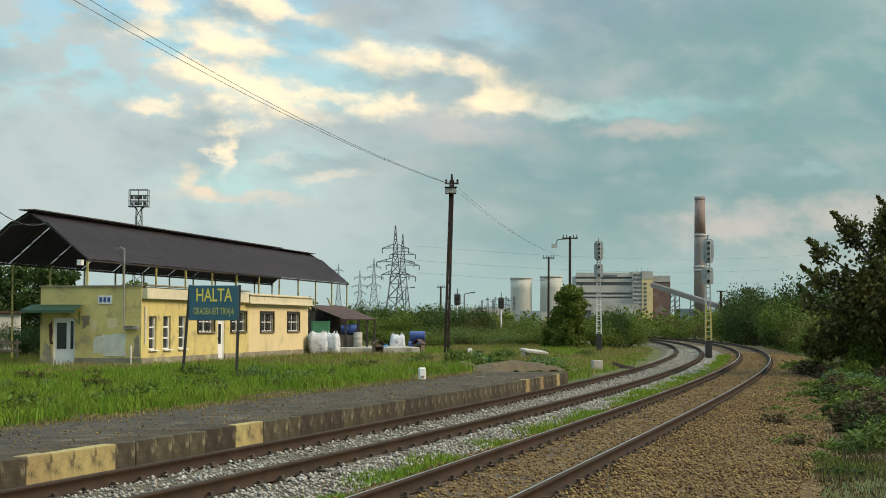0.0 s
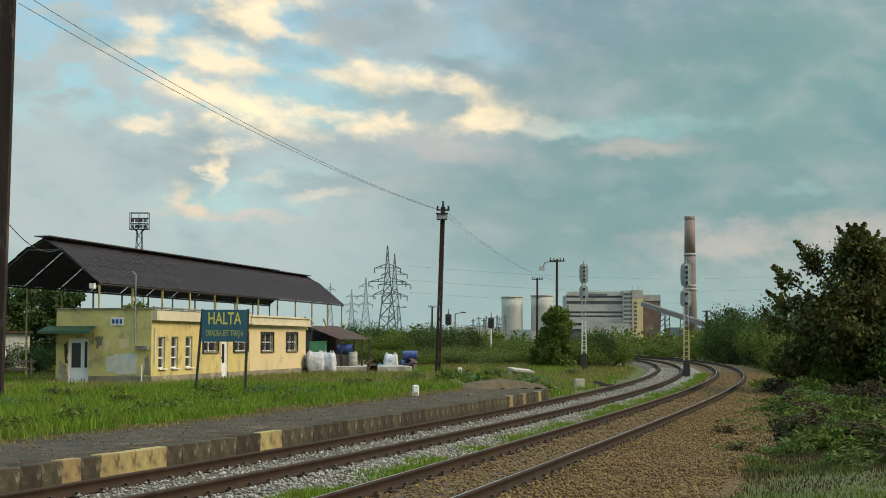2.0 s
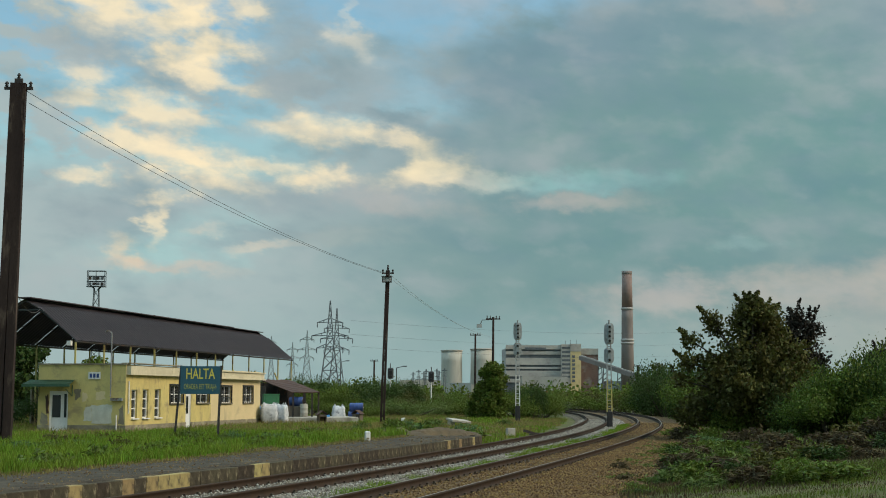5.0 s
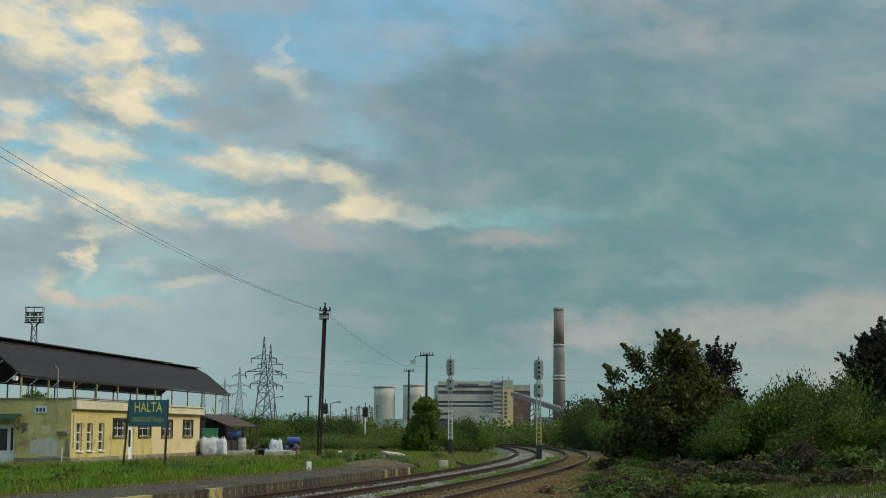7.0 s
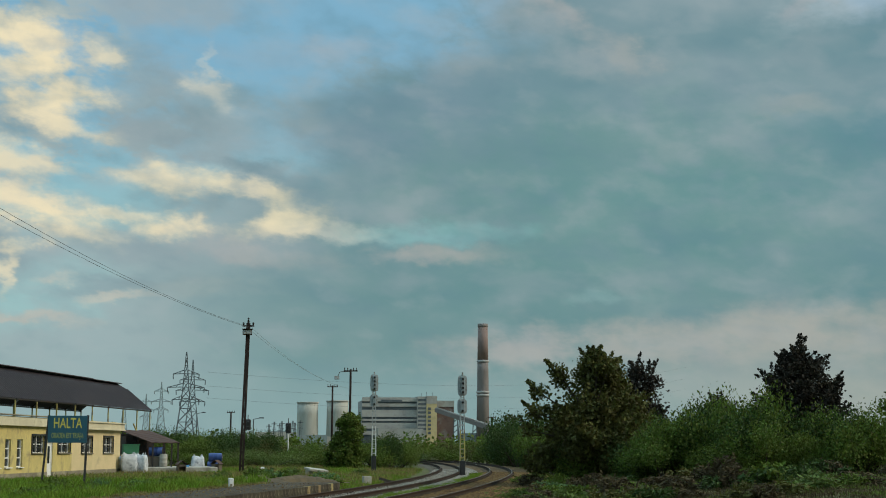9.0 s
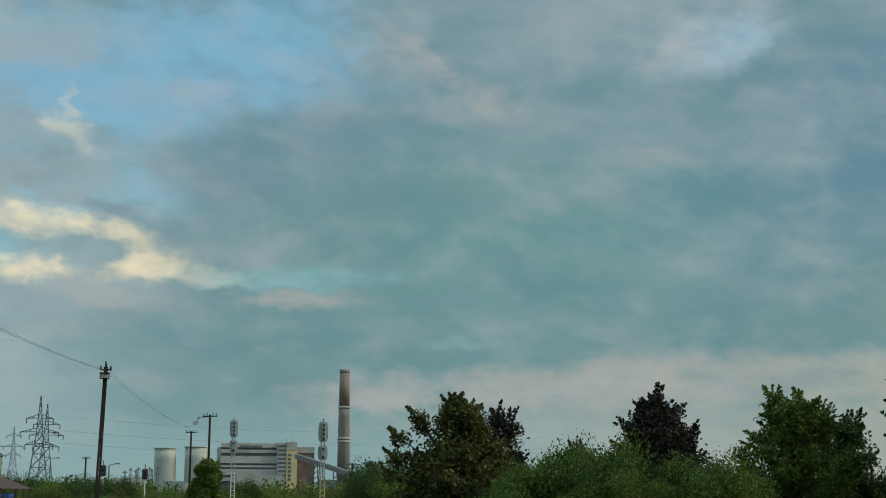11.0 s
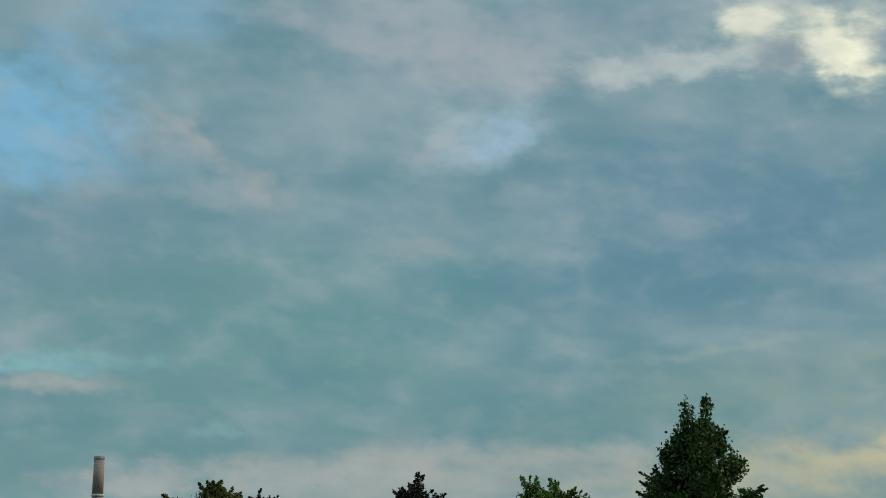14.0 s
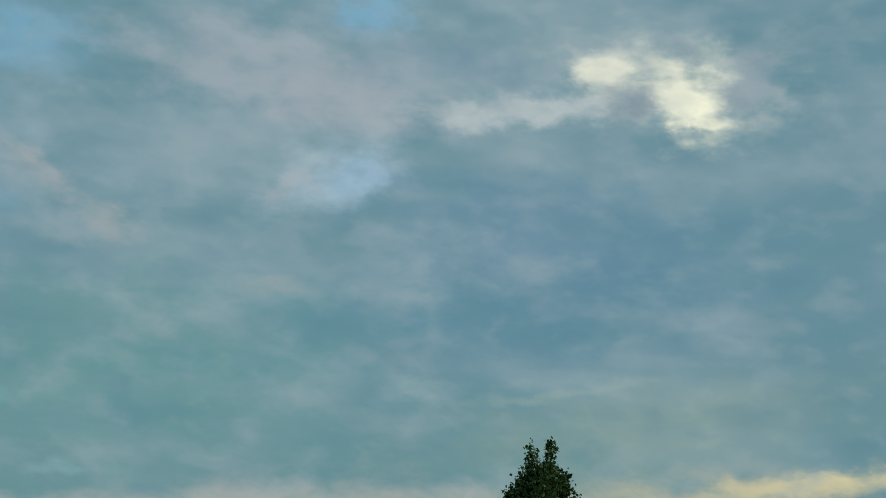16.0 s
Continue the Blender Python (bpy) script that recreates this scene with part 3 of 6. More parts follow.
def text(name, words, size, place, rx, rz, material, parent, wide=1.0, bold=0.0):
    cu = bpy.data.curves.new(name, "FONT")
    cu.body, cu.size, cu.align_x, cu.align_y, cu.extrude, cu.offset = words, size, "CENTER", "CENTER", 0.004, bold
    tmp = bpy.data.objects.new(name, cu)
    scene.collection.objects.link(tmp)
    me = bpy.data.meshes.new_from_object(tmp)
    bpy.data.objects.remove(tmp)
    me.materials.clear()
    me.materials.append(material)
    ob = new(name, me)
    ob.parent = parent
    ob.matrix_basis = pose(*place, rx, 0, rz) @ Matrix.Diagonal((wide, 1, 1, 1))
    return ob


def leaves(centres, size, rng, long=1.4, droop=0.0):
    """Two-faced leaf quads at the given places: vertices and faces."""
    c = np.asarray(centres, float)
    k = len(c)
    a = rng.normal(size=(k, 3))
    a /= np.linalg.norm(a, axis=1)[:, None]
    a[:, 2] -= droop
    b = np.cross(a, rng.normal(size=(k, 3)))
    b /= np.linalg.norm(b, axis=1)[:, None] + 1e-9
    s = size * rng.uniform(0.55, 1.35, (k, 1))
    a, b = a * s * long / 2, b * s / 2
    v = np.stack([c - a, c + b * 0.9, c + a, c - b * 0.9], 1).reshape(-1, 3)
    return v, np.arange(4 * k).reshape(k, 4)


def lobes(rng, spots, count, shell=0.5):
    """Points in round lumps (x, y, z, r, squash), thicker towards their skin."""
    spots = np.asarray(spots, float)
    wt = spots[:, 3] ** 2.2
    i = rng.choice(len(spots), count, p=wt / wt.sum())
    d = rng.normal(size=(count, 3))
    d /= np.linalg.norm(d, axis=1)[:, None]
    r = spots[i, 3] * (1 - shell * rng.random(count) ** 1.6) * rng.normal(1.0, 0.14, count)
    p = spots[i, :3] + d * r[:, None] * np.stack([np.ones(count), np.ones(count), spots[i, 4]], 1)
    p[:, 2] = np.maximum(p[:, 2], 0.03)
    return p


# ---- tracks ----
def centreline(x0, y0, heading, s1, s2, curve, s_from, s_to, step):
    """Points of a track: straight, then an easement into a wide bend to the left."""
    s = np.arange(s_from, s_to + 1e-6, step)
    fine = np.arange(-40.0, 320.0, 0.25)
    k = curve * np.clip((fine - s1) / (s2 - s1), 0, 1)
    h = heading - np.cumsum(k) * 0.25
    x, y = np.cumsum(np.sin(h)) * 0.25, np.cumsum(np.cos(h)) * 0.25
    i = np.argmin(abs(fine))
    x, y = x - x[i] + x0, y - y[i] + y0
    return np.interp(s, fine, x), np.interp(s, fine, y), np.interp(s, fine, h)


TRACK_A = (-2.407, 23.887, 0.3232, -31.43, 6.39, 0.0019)
TRACK_B = (0.362, 21.12, 0.2730, -6.39, 54.71, 0.0020)


def aside(track, s, off):
    x, y, h = centreline(*track, s, s, 1.0)
    return float(x[0] + off * math.cos(h[0])), float(y[0] - off * math.sin(h[0])), float(h[0])


def ribbon(track, s0, s1, step, profile, closed=False):
    """Vertices and quads of a profile of (offset, height) drawn along a track."""
    x, y, h = centreline(*track, s0, s1, step)
    o, z = np.array([p[0] for p in profile]), np.array([p[1] for p in profile])
    X, Y = x[:, None] + o * np.cos(h)[:, None], y[:, None] - o * np.sin(h)[:, None]
    v = np.stack([X, Y, np.broadcast_to(z, X.shape)], -1).reshape(-1, 3)
    n, k = len(x), len(profile)
    j = np.arange(k if closed else k - 1)
    i = np.arange(n - 1)[:, None] * k
    f = np.stack([i + j, i + k + j, i + k + (j + 1) % k, i + (j + 1) % k], -1).reshape(-1, 4)
    return v, f


RAIL = [(-0.036, 0.0), (0.036, 0.0), (0.038, -0.03), (0.012, -0.05), (0.010, -0.13), (0.07, -0.155), (0.07, -0.165),
        (-0.07, -0.165), (-0.07, -0.155), (-0.010, -0.13), (-0.012, -0.05), (-0.038, -0.03)]


def sleeper_mesh():
    bm = bmesh.new()
    box(bm, (0, 0, -0.262), (2.5, 0.24, 0.16), bevel=0.015)
    for s in (-0.755, 0.755):
        box(bm, (s, 0, -0.164), (0.34, 0.17, 0.03))
        for c in (-0.10, 0.10):
            box(bm, (s + c, 0, -0.136), (0.045, 0.08, 0.055))
    me = bpy.data.meshes.new("sleeper")
    bm.to_mesh(me)
    bm.free()
    me.materials.append(sleeper_wood)
    return me


def railway(track, label, bright):
    t = thing("railway_track", (0, 0, 0), 0, label, "railway track", "tracks", "structure")
    for side in (-0.755, 0.755):
        v, f = ribbon(track, -36, 250, 1.0, [(o + side, z) for o, z in RAIL], True)
        rail = sheet("rail", v, f, rail_rust, t)
        if bright:
            v, f = ribbon(track, -36, 250, 1.0, [(side - 0.016, 0.004), (side + 0.010, 0.004)])
            sheet("running_surface", v, f, rail_bright, rail)
    return t


track_a = railway(TRACK_A, "rusty railway track curving beside the platform", False)
track_b = railway(TRACK_B, "railway track with shiny running rails on brown ballast", True)

# ---- ground ----
def rise(x, y):
    """Height of the open ground: level by the tracks, a low field to the left, a bank to the right."""
    xb = np.interp(y, TB_Y, TB_X)
    side = x - xb
    bank = 0.85 * np.clip((side - 3.6) / 9, 0, 1) ** 1.2
    field = 0.24 * np.clip((-side - 8.5) / 2.5, 0, 1)
    return -0.36 + bank + field


_x, _y, _h = centreline(*TRACK_B, -38, 300, 2.0)
TB_X, TB_Y = _x, _y
gx = np.concatenate([-np.geomspace(2600, 62, 26), np.arange(-60, 61, 1.0), np.geomspace(62, 2600, 26)])
gy = np.concatenate([-np.geomspace(1500, 42, 18), np.arange(-40, 171, 1.0), np.geomspace(172, 3500, 34)])
GX, GY = np.meshgrid(gx, gy)
wob = np.array([[noise.noise((x * 0.13, y * 0.13, 2.0)) + 0.4 * noise.noise((x * 0.5, y * 0.5, 7.0)) for x in gx] for y in gy])
GZ = rise(GX, GY) + 0.07 * wob * (abs(GX - np.interp(GY, TB_Y, TB_X) + 2) > 6)
gi = np.arange(len(gy) - 1)[:, None] * len(gx) + np.arange(len(gx) - 1)
gf = np.stack([gi, gi + 1, gi + len(gx) + 1, gi + len(gx)], -1).reshape(-1, 4)
ground = tagged(sheet("ground", np.stack([GX, GY, GZ], -1).reshape(-1, 3), gf, ground_mat, smooth=True),
                "uneven grassy ground with bare earth patches", "ground", kind="structure")


def bed(track, name, profile, material, label):
    v, f = ribbon(track, -36, 250, 1.0, profile)
    rng = np.random.default_rng(5)
    v[:, 2] += rng.normal(0, 0.012, len(v))
    return tagged(sheet(name, v, f, material, smooth=True), label, "ballast", kind="structure")


BED_A = [(-1.65, -0.33), (-1.3, -0.20), (-0.9, -0.175), (-0.3, -0.18), (0.3, -0.18), (0.9, -0.175), (1.5, -0.20), (2.2, -0.34)]
BED_B = [(-1.9, -0.34), (-1.4, -0.21), (-0.9, -0.175), (-0.3, -0.18), (0.3, -0.18), (0.9, -0.175), (1.5, -0.20), (2.4, -0.25),
                             (3.2, -0.31), (4.2, -0.46)]
bed(TRACK_A, "ballast_bed", BED_A,
    ballast_bed_grey, "grey crushed stone ballast bed under the platform track")
bed(TRACK_B, "ballast_bed", BED_B, ballast_bed_brown, "brown rust-stained ballast bed and cess")


def stones(name, track, count, s_range, bands, size, material, label, seed, bed_shape=None):
    """Loose ballast: small cut stones strewn over bands of offset along a track."""
    rng = np.random.default_rng(seed)
    w = np.array([b[3] for b in bands])
    pick = rng.choice(len(bands), count, p=w / w.sum())
    lo, hi, zz = (np.array([b[i] for b in bands])[pick] for i in range(3))
    off = lo + (hi - lo) * rng.random(count)
    if bed_shape:
        zz = np.interp(off, [p[0] for p in bed_shape], [p[1] for p in bed_shape]) + 0.012
    s = s_range[0] + (s_range[1] - s_range[0]) * rng.random(count) ** 1.5
    x, y, h = centreline(*track, s_range[0], s_range[1], 0.5)
    ss = np.arange(s_range[0], s_range[1] + 1e-6, 0.5)
    hx = np.interp(s, ss, h)
    c = np.stack([np.interp(s, ss, x) + off * np.cos(hx), np.interp(s, ss, y) - off * np.sin(hx), zz + rng.uniform(-0.012, 0.03, count)], 1)
    oct_v = np.array([[1, 0, 0], [0, 1, 0], [-1, 0, 0], [0, -1, 0], [0, 0, 1], [0, 0, -1]], float)
    oct_f = np.array([[0, 1, 4], [1, 2, 4], [2, 3, 4], [3, 0, 4], [1, 0, 5], [2, 1, 5], [3, 2, 5], [0, 3, 5]])
    sc = size * rng.uniform(0.5, 1.3, (count, 1, 1)) * rng.uniform(0.6, 1.3, (count, 6, 1))
    a = rng.uniform(0, 6.28, count)
    v = oct_v[None] * sc * [1, 1, 0.7]
    v = np.stack([v[..., 0] * np.cos(a)[:, None] - v[..., 1] * np.sin(a)[:, None], v[..., 0] * np.sin(a)[:, None] + v[..., 1] * np.cos(a)[:, None], v[..., 2]], -1)
    v = (v + c[:, None]).reshape(-1, 3)
    f = (oct_f[None] + 6 * np.arange(count)[:, None, None]).reshape(-1, 3)
    return tagged(sheet(name, v, f, material), label, "ballast", kind="stuff")


stones("ballast_stones", TRACK_A, 24000, (-14, 110), [(0.95, 2.15, -0.20, 2.4)], 0.029, stone_grey,
       "loose pale grey ballast stones along the platform track", 11, BED_A)
stones("ballast_stones", TRACK_A, 20000, (-14, 90), [(-1.35, -0.85, -0.175, 0.6), (-0.65, 0.65, -0.17, 1.2)], 0.027, stone_grey,
       "loose grey ballast stones between the platform rails", 13, BED_A)
stones("ballast_stones", TRACK_B, 78000, (-16, 80), [(-1.5, -0.85, -0.20, 0.5), (-0.65, 0.65, -0.185, 1.0), (0.85, 1.8, -0.20, 2.0), (1.8, 3.3, -0.26, 2.4)], 0.024, stone_brown,
       "loose rusty brown ballast stones beside the running track", 12, BED_B)


def blades(name, places, height, width, material, label, seed, spread=0.12, per=5, category="grass"):
    """Tufts of bent grass blades, one triangle pair each."""
    rng = np.random.default_rng(seed)
    p = np.repeat(np.asarray(places, float), per, 0)
    k = len(p)
    p[:, :2] += rng.normal(0, spread, (k, 2))
    hgt = (height if np.isscalar(height) else np.repeat(height, per)) * rng.uniform(0.45, 1.25, k)
    a = rng.uniform(0, 6.283, k)
    side = np.stack([np.cos(a), np.sin(a), 0 * a], 1) * width * rng.uniform(0.6, 1.4, (k, 1))
    lean = rng.normal(0, 0.30, (k, 2)) * hgt[:, None]
    mid = p + np.concatenate([lean * 0.35, (hgt * 0.6)[:, None]], 1)
    top = p + np.concatenate([lean, hgt[:, None]], 1)
    v = np.stack([p - side, p + side, mid + side * 0.8, mid - side * 0.8, top], 1).reshape(-1, 3)
    b = 5 * np.arange(k)[:, None]
    f = np.concatenate([b + [0, 1, 2], b + [0, 2, 3], b + [3, 2, 4]], 0)
    return tagged(sheet(name, v, f, material), label, category, kind="stuff")


def scatter(count, x0, x1, y0, y1, seed, keep=None):
    rng = np.random.default_rng(seed)
    y = y0 + (y1 - y0) * rng.random(count) ** 1.3
    x = x0 + (x1 - x0) * rng.random(count)
    if keep is not None:
        m = keep(x, y)
        x, y = x[m], y[m]
    return np.stack([x, y, rise(x, y)], 1)


def left_of_platform(x, y):
    side = x - np.interp(y, TA_Y, TA_X)
    return side < np.where(y > 52.0, -2.6, -5.6) - 0.3 * np.sin(y * 0.7)


_x, _y, _h = centreline(*TRACK_A, -38, 300, 2.0)
TA_X, TA_Y = _x, _y


def along(track, s0, s1, o0, o1, count, seed, z):
    rng = np.random.default_rng(seed)
    s = s0 + (s1 - s0) * rng.random(count) ** 1.3
    x, y, h = centreline(*track, s0, s1, 0.5)
    ss = np.arange(s0, s1 + 1e-6, 0.5)
    hh, off = np.interp(s, ss, h), o0 + (o1 - o0) * rng.random(count)
    return np.stack([np.interp(s, ss, x) + off * np.cos(hh), np.interp(s, ss, y) - off * np.sin(hh), np.full(count, z)], 1)


def clump_noise(p, size, seed):
    return np.array([noise.noise((x * size, y * size, seed)) for x, y, _ in p])


def off_house(x, y):
    u = (x + 12.80) * 0.202 + (y - 67.5) * 0.979
    w = -(x + 12.80) * 0.979 + (y - 67.5) * 0.202
    return ~((u > -0.3) & (u < 24.2) & (w > -0.3) & (w < 5.2))


field = scatter(95000, -46, 21, 20, 128, 3, lambda x, y: left_of_platform(x, y) & off_house(x, y))
cn = clump_noise(field, 0.35, 1.0) + 0.5 * clump_noise(field, 1.3, 5.0)
lush = along(TRACK_A, -30, 34, -17.0, -5.7, 26000, 23, -0.12)
lush = lush[left_of_platform(lush[:, 0], lush[:, 1])]
kl = clump_noise(lush, 0.4, 8.0)
blades("field_grass", lush, 0.26 + 0.28 * np.clip(kl + 0.3, 0, 1), 0.014, grass_green, "lush bright green grass behind the platform", 24, 0.12, 5)
blades("field_grass", field[cn > -0.12], (0.14 + 0.24 * np.clip(cn[cn > -0.12] + 0.2, 0, 1)) * np.interp(field[cn > -0.12][:, 1], [25, 50, 66], [1.25, 1.1, 0.7]), 0.013, grass_green, "tall bright green meadow grass", 21, 0.10, 5)
blades("dry_grass", field[cn <= -0.05], 0.22 + 0.15 * np.clip(-cn[cn <= -0.05], 0, 1), 0.010, grass_dry, "dry straw-coloured grass among the meadow", 22, 0.12, 4)


strip = along(TRACK_B, -14, 75, -1.95, -1.25, 9000, 31, -0.30)
k = clump_noise(strip, 0.5, 3.0) + 0.25
blades("verge_grass", strip[k > 0], 0.10 + 0.22 * np.clip(k[k > 0], 0, 1), 0.010, grass_green, "short green grass strip between the two tracks", 32, 0.06, 5)
bank = scatter(66000, 4, 60, 24, 130, 33, lambda x, y: x - np.interp(y, TB_Y, TB_X) > 3.0 + 0.5 * np.sin(y * 0.9))
k = clump_noise(bank, 0.3, 9.0) + 0.4 * clump_noise(bank, 1.1, 2.0) - np.interp(bank[:, 1], [34, 46], [0.6, 0.0])
# leaf_mid in place of the lighter grass_green paints the bank's shade into the blades
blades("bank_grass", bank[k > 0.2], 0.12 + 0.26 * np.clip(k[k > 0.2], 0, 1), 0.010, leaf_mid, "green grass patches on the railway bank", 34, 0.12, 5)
blades("bank_weeds", bank[k < -0.05], 0.12, 0.008, weed_dry_shaded, "dry brown weeds on the railway bank", 35, 0.14, 5)
near_bank = scatter(16000, 3.5, 16, 8, 30, 36, lambda x, y: x - np.interp(y, TB_Y, TB_X) > 3.3 + 0.5 * np.sin(y * 0.9))
k = clump_noise(near_bank, 0.5, 6.0) + 0.5 * clump_noise(near_bank, 1.7, 3.0)
# same darkened colours here, shade painted in along the near edge
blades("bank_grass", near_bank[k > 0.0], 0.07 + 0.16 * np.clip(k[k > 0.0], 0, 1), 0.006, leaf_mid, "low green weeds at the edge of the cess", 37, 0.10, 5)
blades("bank_weeds", near_bank[k <= 0.0], 0.07, 0.006, weed_dry_shaded, "low dry weeds at the edge of the cess", 38, 0.12, 4)
stones("cess_grit", TRACK_B, 16000, (-18, 24), [(3.0, 5.2, -0.36, 1.0)], 0.021, stone_brown, "brown grit and cinders on the edge of the cess", 39)

# ---- platform ----
EDGE = -1.72
PLAT_Z = 0.17
platform = thing("platform", (0, 0, 0), 0, "low cracked asphalt platform with a concrete block edge", "platform", kind="structure")
v, f = ribbon(TRACK_A, -36, 28.5, 0.5, [(EDGE - 4.2, -0.3), (EDGE - 4.1, 0.10), (EDGE - 3.2, 0.150), (EDGE - 2.0, 0.165), (EDGE - 0.8, 0.168), (EDGE - 0.02, PLAT_Z), (EDGE - 0.02, -0.45)])
v[:, 2] += np.random.default_rng(8).normal(0, 0.010, len(v))
sheet("platform_surface", v, f, platform_top, platform)
edge_verge = along(TRACK_A, -20, 29, EDGE - 4.4, EDGE - 3.0, 5000, 41, 0.10)
k = clump_noise(edge_verge, 0.6, 4.0)
blades("platform_grass", edge_verge[k > -0.05], 0.22 + 0.3 * np.clip(k[k > -0.05], 0, 1), 0.012, grass_green, "grass creeping over the back of the platform", 42, 0.10, 6)
stones("platform_grit", TRACK_A, 6000, (-20, 27), [(EDGE - 3.6, EDGE - 0.15, 0.163, 1.0)], 0.020, stone_brown, "fine brown grit strewn over the platform", 45)
litter = along(TRACK_A, -20, 28, EDGE - 3.6, EDGE - 2.4, 2600, 43, 0.15)
blades("platform_straw", litter, 0.07, 0.010, grass_dry, "dry grass litter on the platform", 44, 0.10, 4)

# ---- station building ----
# local x runs along the front, y goes back from it, z up
HOUSE = thing("station_building", (-12.80, 67.5, -0.12), 78.34, "single-storey halt building with peeling yellow plaster and flat parapet", "building")
LEN, DEEP, TOP = 23.5, 4.54, 3.30


def wall_with_holes(length, z0, z1, holes, thick, axis, at, name, material, label=""):
    """A wall along x (axis 0) or y (axis 1) with rectangular openings (a, b, low, high) cut right through."""
    bm = bmesh.new()
    cuts = sorted({0.0, length, *[h[0] for h in holes], *[h[1] for h in holes]})
    for a, b in zip(cuts, cuts[1:]):
        spans, low = [], z0
        for h in sorted((h for h in holes if h[0] <= a + 1e-6 and h[1] >= b - 1e-6), key=lambda h: h[2]):
            spans.append((low, h[2]))
            low = h[3]
        spans.append((low, z1))
        for lo, hi in spans:
            if hi - lo > 1e-4:
                c, s = ((a + b) / 2, at, (lo + hi) / 2), (b - a, thick, hi - lo)
                if axis:
                    c, s = (at, c[0], c[2]), (thick, s[0], s[2])
                box(bm, c, s)
    bmesh.ops.remove_doubles(bm, verts=bm.verts, dist=1e-4)
    return part(name, bm, material, HOUSE, label)


WINDOWS = [(0.82, 1.62, 0.66, 2.08), (2.36, 3.20, 0.66, 2.10), (4.12, 5.0, 0.66, 2.11)]
BARRED = [(6.4, 8.5, 1.38, 2.33), (10.8, 13.0, 1.38, 2.33), (15.2, 17.3, 1.35, 2.33), (19.7, 21.8, 1.35, 2.35)]
FRONT_DOOR = (9.0, 9.95, 0.0, 1.98)
SPLIT = 13.4
wall_with_holes(SPLIT, 0.32, TOP, WINDOWS + BARRED[:2] + [(FRONT_DOOR[0], FRONT_DOOR[1], 0.32, FRONT_DOOR[3])], 0.24, 0, 0.12, "wall", plaster_yellow)
v = wall_with_holes(LEN - SPLIT, 0.32, TOP - 0.02, [(b[0] - SPLIT, b[1] - SPLIT, b[2], b[3]) for b in BARRED[2:]],
                    0.24, 0, 0.12, "wall", plaster_peach, "peach plaster wall")
v.location.x = SPLIT
wall_with_holes(DEEP - 0.24, 0.32, TOP, [(2.73, 3.72, 0.32, 2.0)], 0.24, 1, 0.12, "wall", plaster_yellow).location.y = 0.24
wall_with_holes(DEEP - 0.24, 0.32, TOP, [], 0.24, 1, LEN - 0.12, "wall", plaster_peach).location.y = 0.24
wall_with_holes(LEN - 0.48, 0.32, TOP, [], 0.24, 0, DEEP - 0.12, "wall", plaster_yellow).location.x = 0.24
bm = boxed(((4.5, 0.11, 0.16), (9.0, 0.28, 0.34)), ((16.73, 0.11, 0.16), (13.55, 0.28, 0.34)), ((0.11, 1.61, 0.16), (0.28, 2.72, 0.34)), ((0.11, 4.26, 0.16), (0.28, 0.56, 0.34)))
part("plinth", bm, plinth_grey, HOUSE, "stained grey cement plinth")
part("roof_slab", boxed(((LEN / 2, DEEP / 2, TOP - 0.2), (LEN - 0.5, DEEP - 0.5, 0.16))), concrete_light, HOUSE)
# projecting parapet band along the front, cream on the newer half
part("parapet", boxed(((6.4, -0.06, 3.03), (12.7, 0.36, 0.44))), fascia_cream, HOUSE, "weathered parapet band")
bm = boxed(((18.2, -0.05, 3.0), (10.7, 0.40, 0.36)), ((18.2, -0.08, 3.21), (10.8, 0.50, 0.06)), ((18.2, -0.08, 2.79), (10.8, 0.50, 0.06)))
part("parapet", bm, fascia_cream, HOUSE, "cream parapet with moulded edge")
part("coping", boxed(((0.12, DEEP / 2, TOP + 0.03), (0.34, DEEP + 0.1, 0.06)), ((6.5, 0.0, TOP + 0.075), (12.9, 0.50, 0.05))), plinth_grey, HOUSE)
# bare white and grey plaster patches, a skin proud of the end wall
def patch(pts, material, label):
    bm = bmesh.new()
    rng = random.Random(len(pts) + int(pts[0][0] * 10))
    ring = []
    for (a, b), (c, d) in zip(pts, pts[1:] + pts[:1]):
        for i in range(4):
            t = i / 4
            ring.append((a + (c - a) * t + rng.uniform(-0.04, 0.04), b + (d - b) * t + rng.uniform(-0.04, 0.04)))
    fr = [bm.verts.new((-0.008, y, z)) for y, z in ring]
    bk = [bm.verts.new((0.01, y, z)) for y, z in ring]
    bm.faces.new(fr)
    for i in range(len(ring)):
        bm.faces.new((fr[i], bk[i], bk[(i + 1) % len(ring)], fr[(i + 1) % len(ring)]))
    bmesh.ops.recalc_face_normals(bm, faces=bm.faces)
    part("plaster_patch", bm, material, HOUSE, label)


patch([(0.68, 0.42), (1.72, 0.40), (1.72, 1.28), (1.2, 1.36), (0.66, 1.30)], plaster_white, "bare whitish plaster patch")
patch([(1.74, 0.52), (2.15, 0.55), (2.1, 1.15), (1.74, 1.3)], plaster_white, "thin worn plaster patch")
patch([(0.05, 0.4), (0.35, 0.38), (0.3, 1.1), (0.1, 1.35)], plinth_grey, "grey damp plaster patch")
patch([(2.3, 2.1), (2.65, 2.1), (2.6, 1.5), (2.35, 1.7)], plinth_grey, "grey damp plaster patch")
patch([(3.98, 0.9), (4.12, 0.85), (4.14, 1.75), (4.0, 1.85)], rust_sheet, "bare brick beside the door")
patch([(2.0, 1.5), (2.25, 1.45), (2.2, 1.95), (1.95, 1.8)], plaster_peach, "faded plaster repair")
